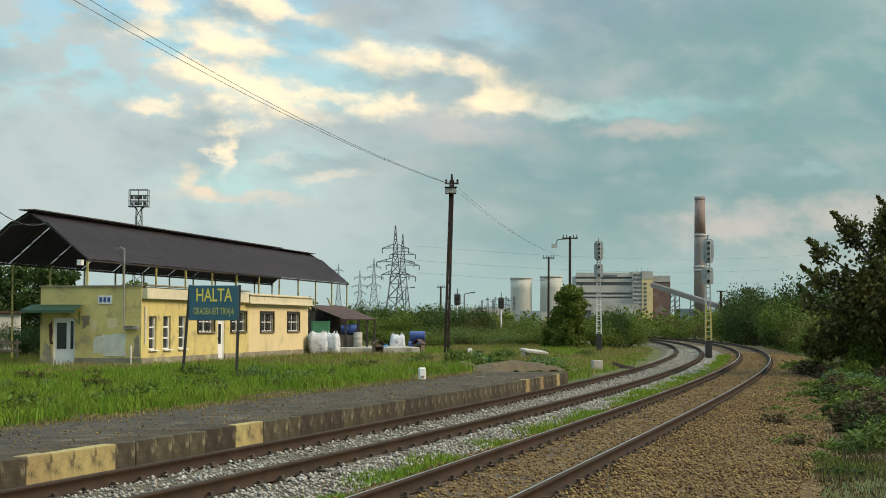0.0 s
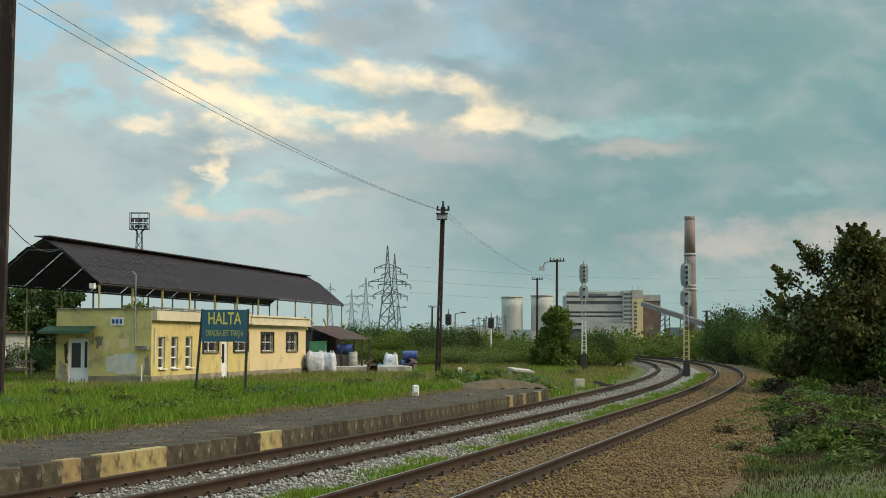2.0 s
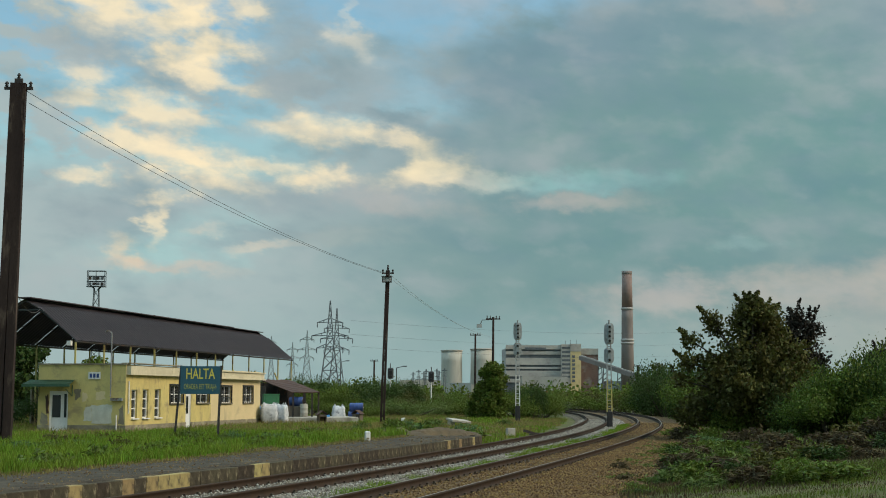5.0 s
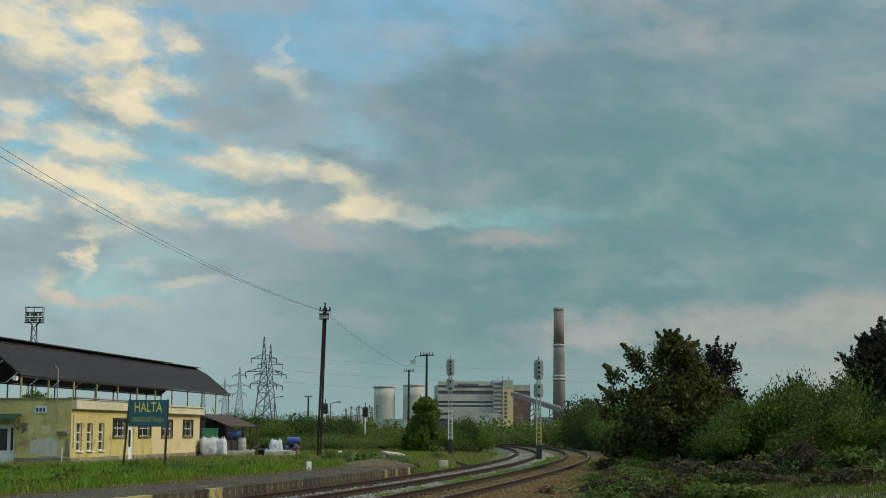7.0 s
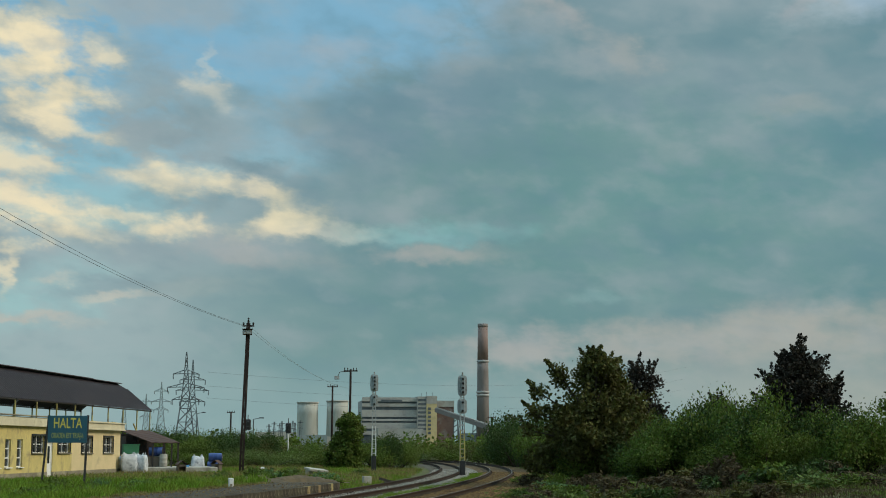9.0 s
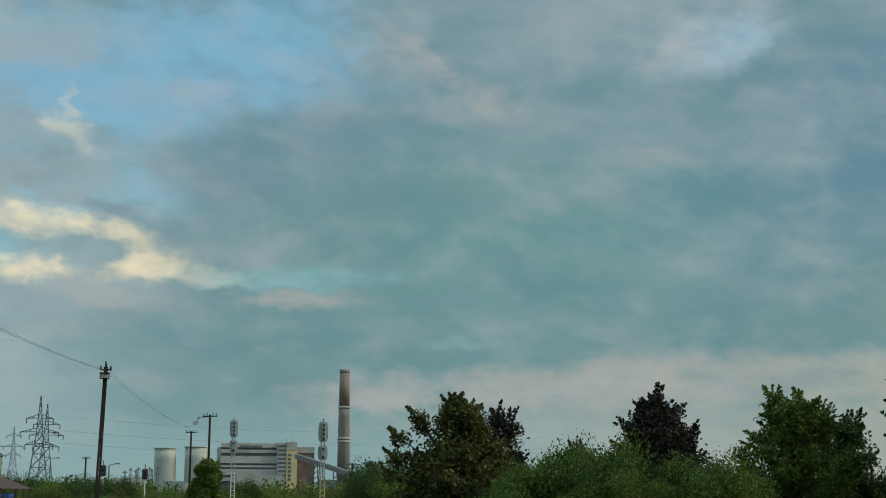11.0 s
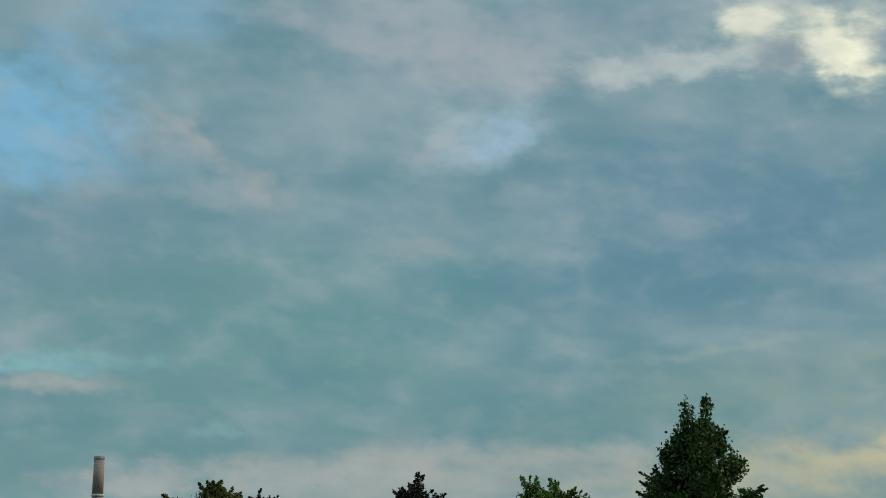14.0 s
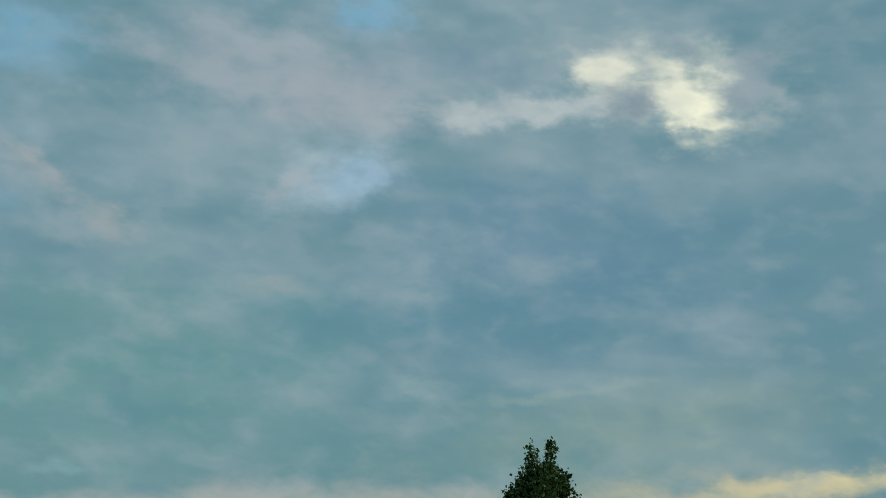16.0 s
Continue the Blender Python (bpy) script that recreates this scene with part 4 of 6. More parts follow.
patch([(1.0, 1.6), (1.55, 1.55), (1.5, 1.95), (1.1, 2.0)], plaster_peach, "faded plaster repair")
patch([(4.02, 0.36), (4.4, 0.36), (4.35, 1.0), (4.05, 0.8)], plinth_grey, "damp plaster patch beside the door")


def window(a, b, lo, hi, rows, cols, bars):
    w = part("window", boxed((((a + b) / 2, 0.17, (lo + hi) / 2), (b - a - 0.02, 0.012, hi - lo - 0.02))), glass_dark, HOUSE, "dark glass pane")
    t = 0.055 if not bars else 0.05
    bm = boxed(((a + t / 2, 0.13, (lo + hi) / 2), (t, 0.07, hi - lo)), ((b - t / 2, 0.13, (lo + hi) / 2), (t, 0.07, hi - lo)),
               (((a + b) / 2, 0.13, lo + t / 2), (b - a - 2 * t, 0.07, t)), (((a + b) / 2, 0.13, hi - t / 2), (b - a - 2 * t, 0.07, t)))
    for i in range(1, cols):
        box(bm, (a + (b - a) * i / cols, 0.135, (lo + hi) / 2), (0.05, 0.06, hi - lo - 2 * t))
    for i in range(1, rows):
        box(bm, ((a + b) / 2, 0.14, lo + (hi - lo) * i / rows), (b - a - 2 * t, 0.05, 0.06))
    part("window_frame", bm, white_pvc, w, "white plastic window frame")
    part("window_sill", boxed((((a + b) / 2, -0.03, lo - 0.03), (b - a + 0.1, 0.16, 0.05))), plinth_grey if bars else white_pvc, w)
    if bars:
        bm = bmesh.new()
        for i in range(6):
            rod(bm, (a + (b - a) * i / 5, -0.05, lo), (a + (b - a) * i / 5, -0.05, hi), 0.016, n=5)
        for i in range(4):
            rod(bm, (a, -0.05, lo + (hi - lo) * i / 3), (b, -0.05, lo + (hi - lo) * i / 3), 0.016, n=5)
        part("window_grille", bm, black_paint, w, "black iron window grille")
        bm = boxed(((a - 0.04, -0.02, (lo + hi) / 2), (0.10, 0.05, hi - lo + 0.1)), ((b + 0.04, -0.02, (lo + hi) / 2), (0.10, 0.05, hi - lo + 0.1)),
                   (((a + b) / 2, -0.02, hi + 0.04), (b - a + 0.18, 0.05, 0.08)), (((a + b) / 2, -0.02, lo - 0.04), (b - a + 0.18, 0.045, 0.07)))
        part("window_surround", bm, black_paint, w)


for w in WINDOWS:
    window(*w, 3, 1, False)
for w in BARRED:
    window(*w, 2, 2, True)


def door(axis, a, b, hi, glass_panes, label):
    def q(u0, u1, d0, d1, z0, z1):
        c, s = [(u0 + u1) / 2, (d0 + d1) / 2, (z0 + z1) / 2], [u1 - u0, d1 - d0, z1 - z0]
        if axis:
            c[0], c[1], s[0], s[1] = c[1], c[0], s[1], s[0]
        return tuple(c), tuple(s)
    d = part("door", boxed(q(a + 0.06, b - 0.06, 0.09, 0.13, 0.02, hi - 0.06)), white_pvc, HOUSE, label)
    part("door_frame", boxed(q(a, a + 0.06, 0.05, 0.15, 0.0, hi), q(b - 0.06, b, 0.05, 0.15, 0.0, hi), q(a + 0.06, b - 0.06, 0.05, 0.15, hi - 0.06, hi)), white_pvc, d)
    for u0, u1, z0, z1 in glass_panes:
        part("pane", boxed(q(u0, u1, 0.076, 0.084, z0, z1)), glass_dark, d, "dark glass door pane")
    part("handle", boxed(q(a + 0.12, a + 0.15, 0.03, 0.088, 0.98, 1.12)), dark_steel, d)


door(1, 2.97, 3.96, 2.0, [(3.07, 3.20, 0.70, 1.86), (3.38, 3.82, 0.70, 1.80)], "white plastic entrance door with dark panes")
door(0, FRONT_DOOR[0], FRONT_DOOR[1], FRONT_DOOR[3], [(9.3, 9.65, 0.8, 1.75)], "narrow white door with a dark pane")
# green canopy over the entrance
bm = bmesh.new()
q = [bm.verts.new(p) for p in ((-0.02, 2.6, 2.56), (-0.02, 4.95, 2.56), (-0.95, 5.0, 2.32), (-0.95, 2.5, 2.32))]
bm.faces.new(q)
bmesh.ops.solidify(bm, geom=bm.faces[:], thickness=0.04)
box(bm, (-0.95, 3.75, 2.27), (0.03, 2.5, 0.12))
canopy = part("door_canopy", bm, green_metal, HOUSE, "dark green sheet-metal door canopy")
for y in (2.75, 4.5):
    part("bracket", rods(((-0.01, y, 1.75), (-0.85, y, 2.10)), ((-0.01, y, 1.75), (-0.01, y, 2.3)), r=0.018), green_metal, canopy)
# nameplate with plain bars
plate = part("nameplate", boxed(((-0.02, 1.62, 2.76), (0.03, 0.62, 0.36))), white_paint, HOUSE, "white nameplate")
part("lettering", boxed(*[((-0.038, 1.62 + (i - 1) * 0.18, 2.76), (0.006, 0.12, 0.20)) for i in range(3)]), barrel_blue, plate)
# conduit mast, meter box, gutter pipe
part("mast", rods(((-0.06, 0.75, 1.72), (-0.06, 0.75, 4.85)), ((-0.06, 0.75, 4.85), (-0.06, 0.95, 4.98)), ((-0.06, 0.95, 4.98), (-0.06, 1.1, 4.9)), r=0.035), grey_steel, HOUSE, "grey conduit mast with bent top")
part("meter_box", boxed(((-0.10, 0.42, 1.60), (0.16, 0.6, 0.14))), grey_steel, HOUSE)
part("drainpipe", rods(((-0.06, 0.42, 0.05), (-0.06, 0.42, 0.85)), ((0.3, -0.06, 0.9), (0.3, -0.06, 2.5)), r=0.035), white_paint, HOUSE)
part("wall_lamp", rods(((10.9, -0.02, 2.55), (10.9, -0.25, 2.5)), r=0.04), dark_steel, HOUSE)

# ---- open shed roof behind the building ----
SHED = thing("open_shed", (-17.25, 68.4, 0.0), 78.34, "long open shed with a plum ribbed-metal roof on yellow posts", "shed")
S0, S1, EAVE, KNEE, RIDGE, HALF = 4.6, 48.6, 4.55, 6.25, 6.75, 3.0
PROFILE = [(0.0, EAVE), (2.15, KNEE), (HALF, RIDGE), (2 * HALF - 2.15, KNEE), (2 * HALF, EAVE)]


def roof_panel(x0, x1, a, b):
    """One ribbed sheet between two profile points."""
    bm = bmesh.new()
    (y0, z0), (y1, z1) = a, b
    n = max(2, int((x1 - x0) / 0.2))
    top, bot = [], []
    for i in range(n + 1):
        x = x0 + (x1 - x0) * i / n
        u = 0.025 if i % 2 else 0.0
        top.append(bm.verts.new((x, y0, z0 + u)))
        bot.append(bm.verts.new((x, y1, z1 + u)))
    for i in range(n):
        bm.faces.new((top[i], top[i + 1], bot[i + 1], bot[i]))
    bmesh.ops.solidify(bm, geom=bm.faces[:], thickness=0.02)
    return bm


for i in range(11):
    x0 = S0 + (S1 - S0) * i / 11
    x1 = S0 + (S1 - S0) * (i + 1) / 11 - 0.012
    for a, b in zip(PROFILE, PROFILE[1:]):
        rows = 4 if abs(b[0] - a[0]) > 1.5 else 1
        for j in range(rows):
            lap = 0.022 * (j if b[1] > a[1] else rows - 1 - j)
            c = [a[k] + (b[k] - a[k]) * j / rows for k in (0, 1)]
            d = [a[k] + (b[k] - a[k]) * (j + 1) / rows for k in (0, 1)]
            if rows > 1 and b[1] > a[1] and j < rows - 1:
                d = [d[k] + (b[k] - a[k]) * 0.05 for k in (0, 1)]
            if rows > 1 and b[1] < a[1] and j > 0:
                c = [c[k] - (b[k] - a[k]) * 0.05 for k in (0, 1)]
            part("roof_panel", roof_panel(x0, x1, (c[0], c[1] + lap), (d[0], d[1] + lap)), roof_plum, SHED)
bm = bmesh.new()
for x0, x1, lift in ((S0 - 0.1, S0 + 36, 0.16), (S0 + 36.05, S1, 0.11)):
    box(bm, ((x0 + x1) / 2, HALF, RIDGE + lift - 0.08), (x1 - x0, 0.85, 0.05))
part("ridge_cap", bm, roof_plum, SHED, "raised ridge cap")
for i in range(12):
    x = S0 + 0.15 + (S1 - S0 - 0.4) * i / 11
    for y in (0.12, 2 * HALF - 0.12):
        part("post", rods(((x, y, -0.1), (x, y, EAVE)), r=0.04, square=True), yellow_steel, SHED, "yellow steel post")
    bm = bmesh.new()
    for a, b in zip(PROFILE, PROFILE[1:]):
        rod(bm, (x, a[0], a[1] - 0.06), (x, b[0], b[1] - 0.06), 0.035, n=5)
    rod(bm, (x, 2.15, KNEE - 0.08), (x, 2 * HALF - 2.15, KNEE - 0.08), 0.03, n=5)
    part("truss", bm, far_steel if i == 0 else dark_steel, SHED)
part("purlin", rods(((S0, 0.08, EAVE - 0.05), (S1, 0.08, EAVE - 0.05)), ((S0, 2 * HALF - 0.08, EAVE - 0.05), (S1, 2 * HALF - 0.08, EAVE - 0.05)), r=0.05), dark_steel, SHED)
for y0, y2 in ((5.88, 7.3), (0.12, 1.7)):
    part("brace", rods(((S0 + 0.15, y0, 2.7), (S0 + 0.15, y2, 0.4)), r=0.05), yellow_steel, SHED, "yellow raking brace")
lamp = part("shed_lamp", boxed(((S0 - 0.1, 0.35, EAVE - 0.15), (0.25, 0.22, 0.25))), white_paint, SHED, "small white lamp on the shed post")
part("back_screen", boxed(((30.0, 6.3, 1.0), (34.0, 0.1, 2.0))), plinth_grey, SHED)

# ---- yard beside the building ----
ramp = tagged(part("loading_slab", box(bmesh.new(), (-5.5, 94.5, 0.0), (6.4, 6.0, 0.56), 12, 0.04), concrete_light), "low stained concrete loading slab", "slab", kind="structure")


def big_bag(place, turn, w, h, label):
    bm = bmesh.new()
    bmesh.ops.create_cube(bm, size=1.0, matrix=Matrix.Diagonal((w, w * 0.9, h, 1)))
    bmesh.ops.subdivide_edges(bm, edges=bm.edges[:], cuts=5, use_grid_fill=True)
    rng = random.Random(int(w * 100))
    for v in bm.verts:
        r = 1 + 0.16 * math.cos(v.co.z / h * math.pi) + 0.22 * noise.noise(v.co * 3.6 + Vector((w * 9, 0, 0)))
        v.co.x *= r
        v.co.y *= r
        v.co.z += 0.14 * noise.noise(v.co * 4.3) + (0.05 if v.co.z > h * 0.45 else 0)
        v.co.z += h / 2
    for f in bm.faces:
        f.smooth = True
    e = thing("bulk_bag", place, turn, label, "bag", "white bulk bags")
    part("sack", bm, sack_white, e)
    for sx in (-1, 1):
        for sy in (-1, 1):
            part("loop", rods(((sx * w * 0.42, sy * w * 0.36, h * 0.9), (sx * w * 0.36, sy * w * 0.3, h + 0.22)), ((sx * w * 0.36, sy * w * 0.3, h + 0.22), (sx * w * 0.2, sy * w * 0.36, h)), r=0.022, n=5), sack_white, e)
    return e


big_bag((-7.45, 90.1, -0.1), 10, 0.88, 1.12, "crumpled white woven bulk bag full of scrap")
big_bag((-6.75, 90.9, -0.1), -14, 0.72, 1.1, "white woven bulk bag beside a fuller one")
big_bag((-3.15, 95.5, -0.1), 5, 0.74, 0.98, "white woven bulk bag next to blue barrels")


def barrel(place, rx, rz, r, h, material, label):
    e = thing("barrel", place, 0, label, "barrel", "barrels in the yard")
    e.matrix_basis = pose(*place, rx, 0, rz)
    bm = lathe([(r * 0.96, 0), (r, 0.03), (r, h * 0.31), (r * 1.04, h * 0.33), (r, h * 0.35), (r, h * 0.64), (r * 1.04, h * 0.66), (r, h * 0.68), (r, h - 0.03), (r * 0.95, h)], 18)
    part("drum", bm, material, e)
    part("lid", lathe([(r * 0.86, h - 0.01), (r * 0.86, h + 0.015), (r * 0.8, h + 0.015)], 18), dark_steel, e)
    part("bung", rods(((r * 0.5, 0, h), (r * 0.5, 0, h + 0.03)), r=0.04), white_paint, e)
    return e


barrel((-6.3, 93.1, 1.3), 90, 80, 0.30, 0.9, barrel_blue, "blue plastic barrel lying on a stack")
barrel((-5.9, 93.3, 0.28), 0, 0, 0.24, 0.75, white_paint, "pale dirty barrel standing on the slab")
barrel((-5.35, 92.7, 0.28), 0, 30, 0.26, 0.85, concrete_light, "pale rust-streaked barrel standing on the slab")
barrel((-2.5, 96.1, 0.32), 90, 88, 0.30, 0.9, barrel_blue, "dark blue barrel lying on the grass")
barrel((-2.4, 96.1, 0.90), 90, 84, 0.29, 0.9, barrel_blue, "blue barrel lying on another barrel")
crate = tagged(part("crate", box(bmesh.new(), (-6.0, 93.1, 0.62), (0.9, 0.8, 0.66), 8, 0.02), wood_grey), "grey wooden crate under a barrel", "crate")
tub = tagged(part("tub", lathe([(0.30, 0), (0.36, 0.42), (0.33, 0.42), (0.27, 0.05)], 18), tarp_blue), "bright blue plastic tub on the ground", "tub")
tub.location = (-4.0, 93.1, 0.0)
cont = thing("storage_box", (-7.55, 93.0, 0.0), 10, "green sheet-metal storage box beside the wall", "storage box")
part("body", boxed(((0, 0, 0.85), (1.0, 1.2, 1.7))), box_green, cont)
part("lid", boxed(((0, 0, 1.74), (1.06, 1.26, 0.07))), box_green, cont)
for i in range(4):
    part("rib", boxed(((-0.36 + 0.24 * i, -0.61, 0.85), (0.05, 0.03, 1.6))), box_green, cont)
bm = bmesh.new()
bmesh.ops.create_grid(bm, x_segments=8, y_segments=8, size=0.5)
for v in bm.verts:
    v.co.z = 1.15 - 1.2 * (v.co.x ** 2 + v.co.y ** 2) + 0.08 * noise.noise(v.co * 5)
bmesh.ops.solidify(bm, geom=bm.faces[:], thickness=0.01)
tp = tagged(part("tarpaulin", bm, tarp_blue), "crumpled blue tarpaulin over a heap by the wall", "tarpaulin")
tp.location = (-8.0, 91.3, -0.1)

lean = thing("lean_to", (-6.35, 94.5, 0.0), 12, "dark lean-to shelter with a rusty brown sheet roof", "shelter")
bm = bmesh.new()
q = [bm.verts.new(p) for p in ((-1.8, 1.9, 2.7), (0.3, 2.6, 2.7), (1.75, -1.6, 1.85), (-0.2, -2.0, 1.85))]
bm.faces.new(q)
bmesh.ops.subdivide_edges(bm, edges=bm.edges[:], cuts=6, use_grid_fill=True)
for i, v in enumerate(bm.verts):
    v.co.z += 0.02 * math.sin(v.co.x * 14)
bmesh.ops.solidify(bm, geom=bm.faces[:], thickness=0.05)
part("roof", bm, rust_sheet, lean, "rusty brown sloping sheet roof")
for x, y, z in ((-1.6, 1.8, 2.6), (0.2, 2.3, 2.6), (1.65, -1.5, 1.85), (-0.1, -1.85, 1.85), (1.0, 0.5, 2.2), (0.7, -1.7, 1.85), (1.2, -1.6, 1.85)):
    part("post", rods(((x, y, 0), (x, y, z)), r=0.05, square=True), dark_steel, lean)
part("back_wall", boxed(((-0.6, 2.45, 1.3), (2.4, 0.05, 2.4))), dark_steel, lean)
part("side_wall", boxed(((-1.85, 0.2, 1.2), (0.05, 3.2, 2.2))), dark_steel, lean)
for i, (x, y, h) in enumerate(((-1.0, 0.5, 1.5), (-0.4, 1.2, 1.8), (0.3, 1.6, 1.2), (0.9, 0.6, 1.0))):
    part("shelf_stack", boxed(((x, y, 0.28 + h / 2), (0.5, 0.5, h))), (wood_grey, dark_steel, rust_sheet, wood_grey)[i], lean)


def kennel(place, turn, label):
    e = thing("dog_kennel", place, turn, label, "kennel", "dog kennels")
    part("body", boxed(((0, 0.45, 0.32), (0.72, 0.06, 0.64)), ((-0.33, 0, 0.32), (0.06, 0.84, 0.64)), ((0.33, 0, 0.32), (0.06, 0.84, 0.64)), ((0, -0.42, 0.55), (0.6, 0.05, 0.18))), wood_grey, e)
    for s in (-1, 1):
        bm = bmesh.new()
        box(bm, None, (0.62, 1.1, 0.03), m=pose(s * 0.24, 0, 0.80, 0, s * 38, 0))
        part("roof_board", bm, rust_sheet, e)
    e.scale = (0.72, 0.72, 0.72)
    return e


kennel((-4.1, 91.0, 0.0), 15, "small brown wooden dog kennel with pitched roof")
kennel((-1.85, 94.5, 0.0), -20, "small weathered dog kennel beside the barrels")
for i in range(3):
    pole_t = tagged(part("yellow_prop", rods(((-9.0 + i * 1.0, 97.5 + i * 6, 0.0), (-10.5 + i * 1.0, 97.5 + i * 6, 3.4)), r=0.06), yellow_steel), "slanting yellow steel prop beside the shed", "prop", "props of the shed")

# ---- platform furniture ----
sg = thing("station_sign", (-7.20, 51.0, -0.05), 0, "blue station name sign with yellow letters on two dark posts", "sign")
PW, PH, PZ = 1.52, 1.07, 2.34
panel = part("panel", box(bmesh.new(), (0, 0, PZ), (PW, 0.03, PH), 0, 0.006), sign_blue, sg, "faded blue sheet panel")
text("lettering", "HALTA", 0.57, (0, -0.018, PZ + 0.22), 90, 0, sign_yellow, panel, 0.62, 0.004)
text("lettering", "ORADEA EST TRIAJ-h", 0.29, (0, -0.018, PZ - 0.26), 90, 0, sign_faded, panel, 0.46, 0.003)
for sx in (-1, 1):
    b = -0.95 if sx < 0 else 0.70
    part("post", rods(((b, 0.02, 0.0), (sx * 0.74 if sx < 0 else 0.78, 0.04, PZ + PH / 2 + 0.02)), r=0.042, square=True), black_paint, sg, "dark steel post")
part("back_rail", boxed(((0, 0.035, PZ + 0.3), (1.3, 0.03, 0.05)), ((0, 0.035, PZ - 0.3), (1.3, 0.03, 0.05))), dark_steel, sg)

km = thing("marker_post", (-0.72, 46.0, 0.06), 10, "short white-painted concrete marker post with worn paint", "marker post")
part("stone", box(bmesh.new(), (0, 0, 0.20), (0.19, 0.15, 0.42), 0, 0.03), white_paint, km)
part("marking", boxed(((0, -0.08, 0.16), (0.09, 0.008, 0.06))), plinth_grey, km)

mk = thing("marker_post", (0.95, 76.0, -0.12), 0, "tiny white marker stone in the tall grass", "marker post")
part("stone", box(bmesh.new(), (0, 0, 0.3), (0.22, 0.16, 0.62), 0, 0.04), white_paint, mk)
part("marking", boxed(((0, -0.085, 0.34), (0.1, 0.008, 0.1))), plinth_grey, mk)
conc = tagged(part("cable_box", box(bmesh.new(), (6.35, 70.0, -0.12), (0.42, 0.36, 0.40), 12, 0.02), concrete_light), "pale concrete cable box beside the track", "cable box")
deb = thing("scrap_rail", (7.4, 69.0, -0.24), 20, "broken piece of dark steel on the ballast", "scrap")
part("bar", rods(((-0.5, 0, 0.22), (0.1, 0, 0.06)), ((0.1, 0, 0.06), (0.5, 0.1, 0.03)), r=0.06, square=True), dark_steel, deb)
part("plate", boxed(((0.1, 0.1, 0.03), (0.5, 0.2, 0.05))), dark_steel, deb)
slab_p = thing("broken_slab", (4.35, 83.0, 0.0), 25, "tilted broken concrete slab lying in the grass", "slab")
part("slab", box(bmesh.new(), None, (1.3, 0.8, 0.14), bevel=0.02, m=pose(0, 0, 0.22, 8, 6, 0)), concrete_light, slab_p)
part("block", boxed(((-0.45, 0.1, 0.06), (0.3, 0.4, 0.3))), concrete_light, slab_p)
bm = bmesh.new()
bmesh.ops.create_grid(bm, x_segments=26, y_segments=18, size=1.0)
for v in bm.verts:
    r = v.co.length
    v.co.z = max(0.0, 1 - r) ** 0.8 * (1.0 + 0.25 * noise.noise(v.co * 4)) + 0.03 * noise.noise(v.co * 14) - 0.02
    v.co.x, v.co.y, v.co.z = v.co.x * 1.7, v.co.y * 1.3, v.co.z * 0.42
for f in bm.faces:
    f.smooth = True
md = tagged(part("earth_mound", bm, earth), "low mound of bare brown earth in the grass", "mound")
md.location = (0.4, 56.0, -0.02)
bm = bmesh.new()
bmesh.ops.create_grid(bm, x_segments=30, y_segments=10, size=1.0)
for v in bm.verts:
    v.co.z = 0.34 * max(0.0, 1 - v.co.length ** 2) + 0.09 * noise.noise(v.co * 7)
    v.co.x, v.co.y = v.co.x * 2.6, v.co.y * 0.8
md2 = tagged(part("earth_mound", bm, earth), "long ridge of dug brown earth behind the platform", "mound")
md2.matrix_basis = pose(2.3, 60.0, -0.05, 0, 0, 40)

# ---- poles and wires ----
def channel_pole(name, place, h, w, lean_x, label, group="", lamp=True):
    """Two steel channels joined by plates, with a crossarm and insulators."""
    e = thing(name, place, 0, label, "pole", group)
    top = lean_x
    for s in (-1, 1):
        bm = bmesh.new()
        rod(bm, (s * w * 0.36, 0, 0), (s * w * 0.24 + top, 0, h), w * 0.29, square=True)
        part("channel", bm, pole_brown, e)
    for i in range(int(h / 0.9)):
        z = 0.5 + i * 0.9
        t = z / h
        part("batten", boxed(((top * t, 0, z), (w * (0.75 - 0.25 * t), w * 0.2, 0.16))), pole_brown, e)
    arm = part("crossarm", boxed(((top, 0, h - 0.18), (0.55 + w * 0.9, 0.10, 0.10)), ((top, 0, h + 0.05), (w * 0.55, 0.14, 0.24))), dark_steel, e)
    for s in (-1, 0, 1):
        part("insulator", lathe([(0.03, 0), (0.07, 0.04), (0.03, 0.08), (0.08, 0.12), (0.03, 0.2)], 8), dark_steel, arm).location = (top + s * (0.22 + w * 0.4), 0, h - 0.13 + (0.3 if s == 0 else 0))
    if lamp:
        lb = part("floodlight", boxed(((top - w * 0.25, -0.25, h - 0.62), (0.62, 0.4, 0.34))), dark_steel, e, "grey boxy floodlight")
        part("lens", boxed(((top - w * 0.25, -0.456, h - 0.62), (0.54, 0.012, 0.26))), signal_grey, lb)
        part("hood", boxed(((top - w * 0.25, -0.3, h - 0.42), (0.7, 0.5, 0.03))), dark_steel, lb)
    return e


channel_pole("lighting_pole", (-0.20, 90.0, -0.1), 9.85, 0.25, 0.30, "tall rust-brown steel lighting pole leaning slightly", "line poles")
channel_pole("line_pole", (-13.45, 46.0, -0.15), 12.9, 0.50, 0.22, "tall dark brown twin-channel line pole", "line poles", False)
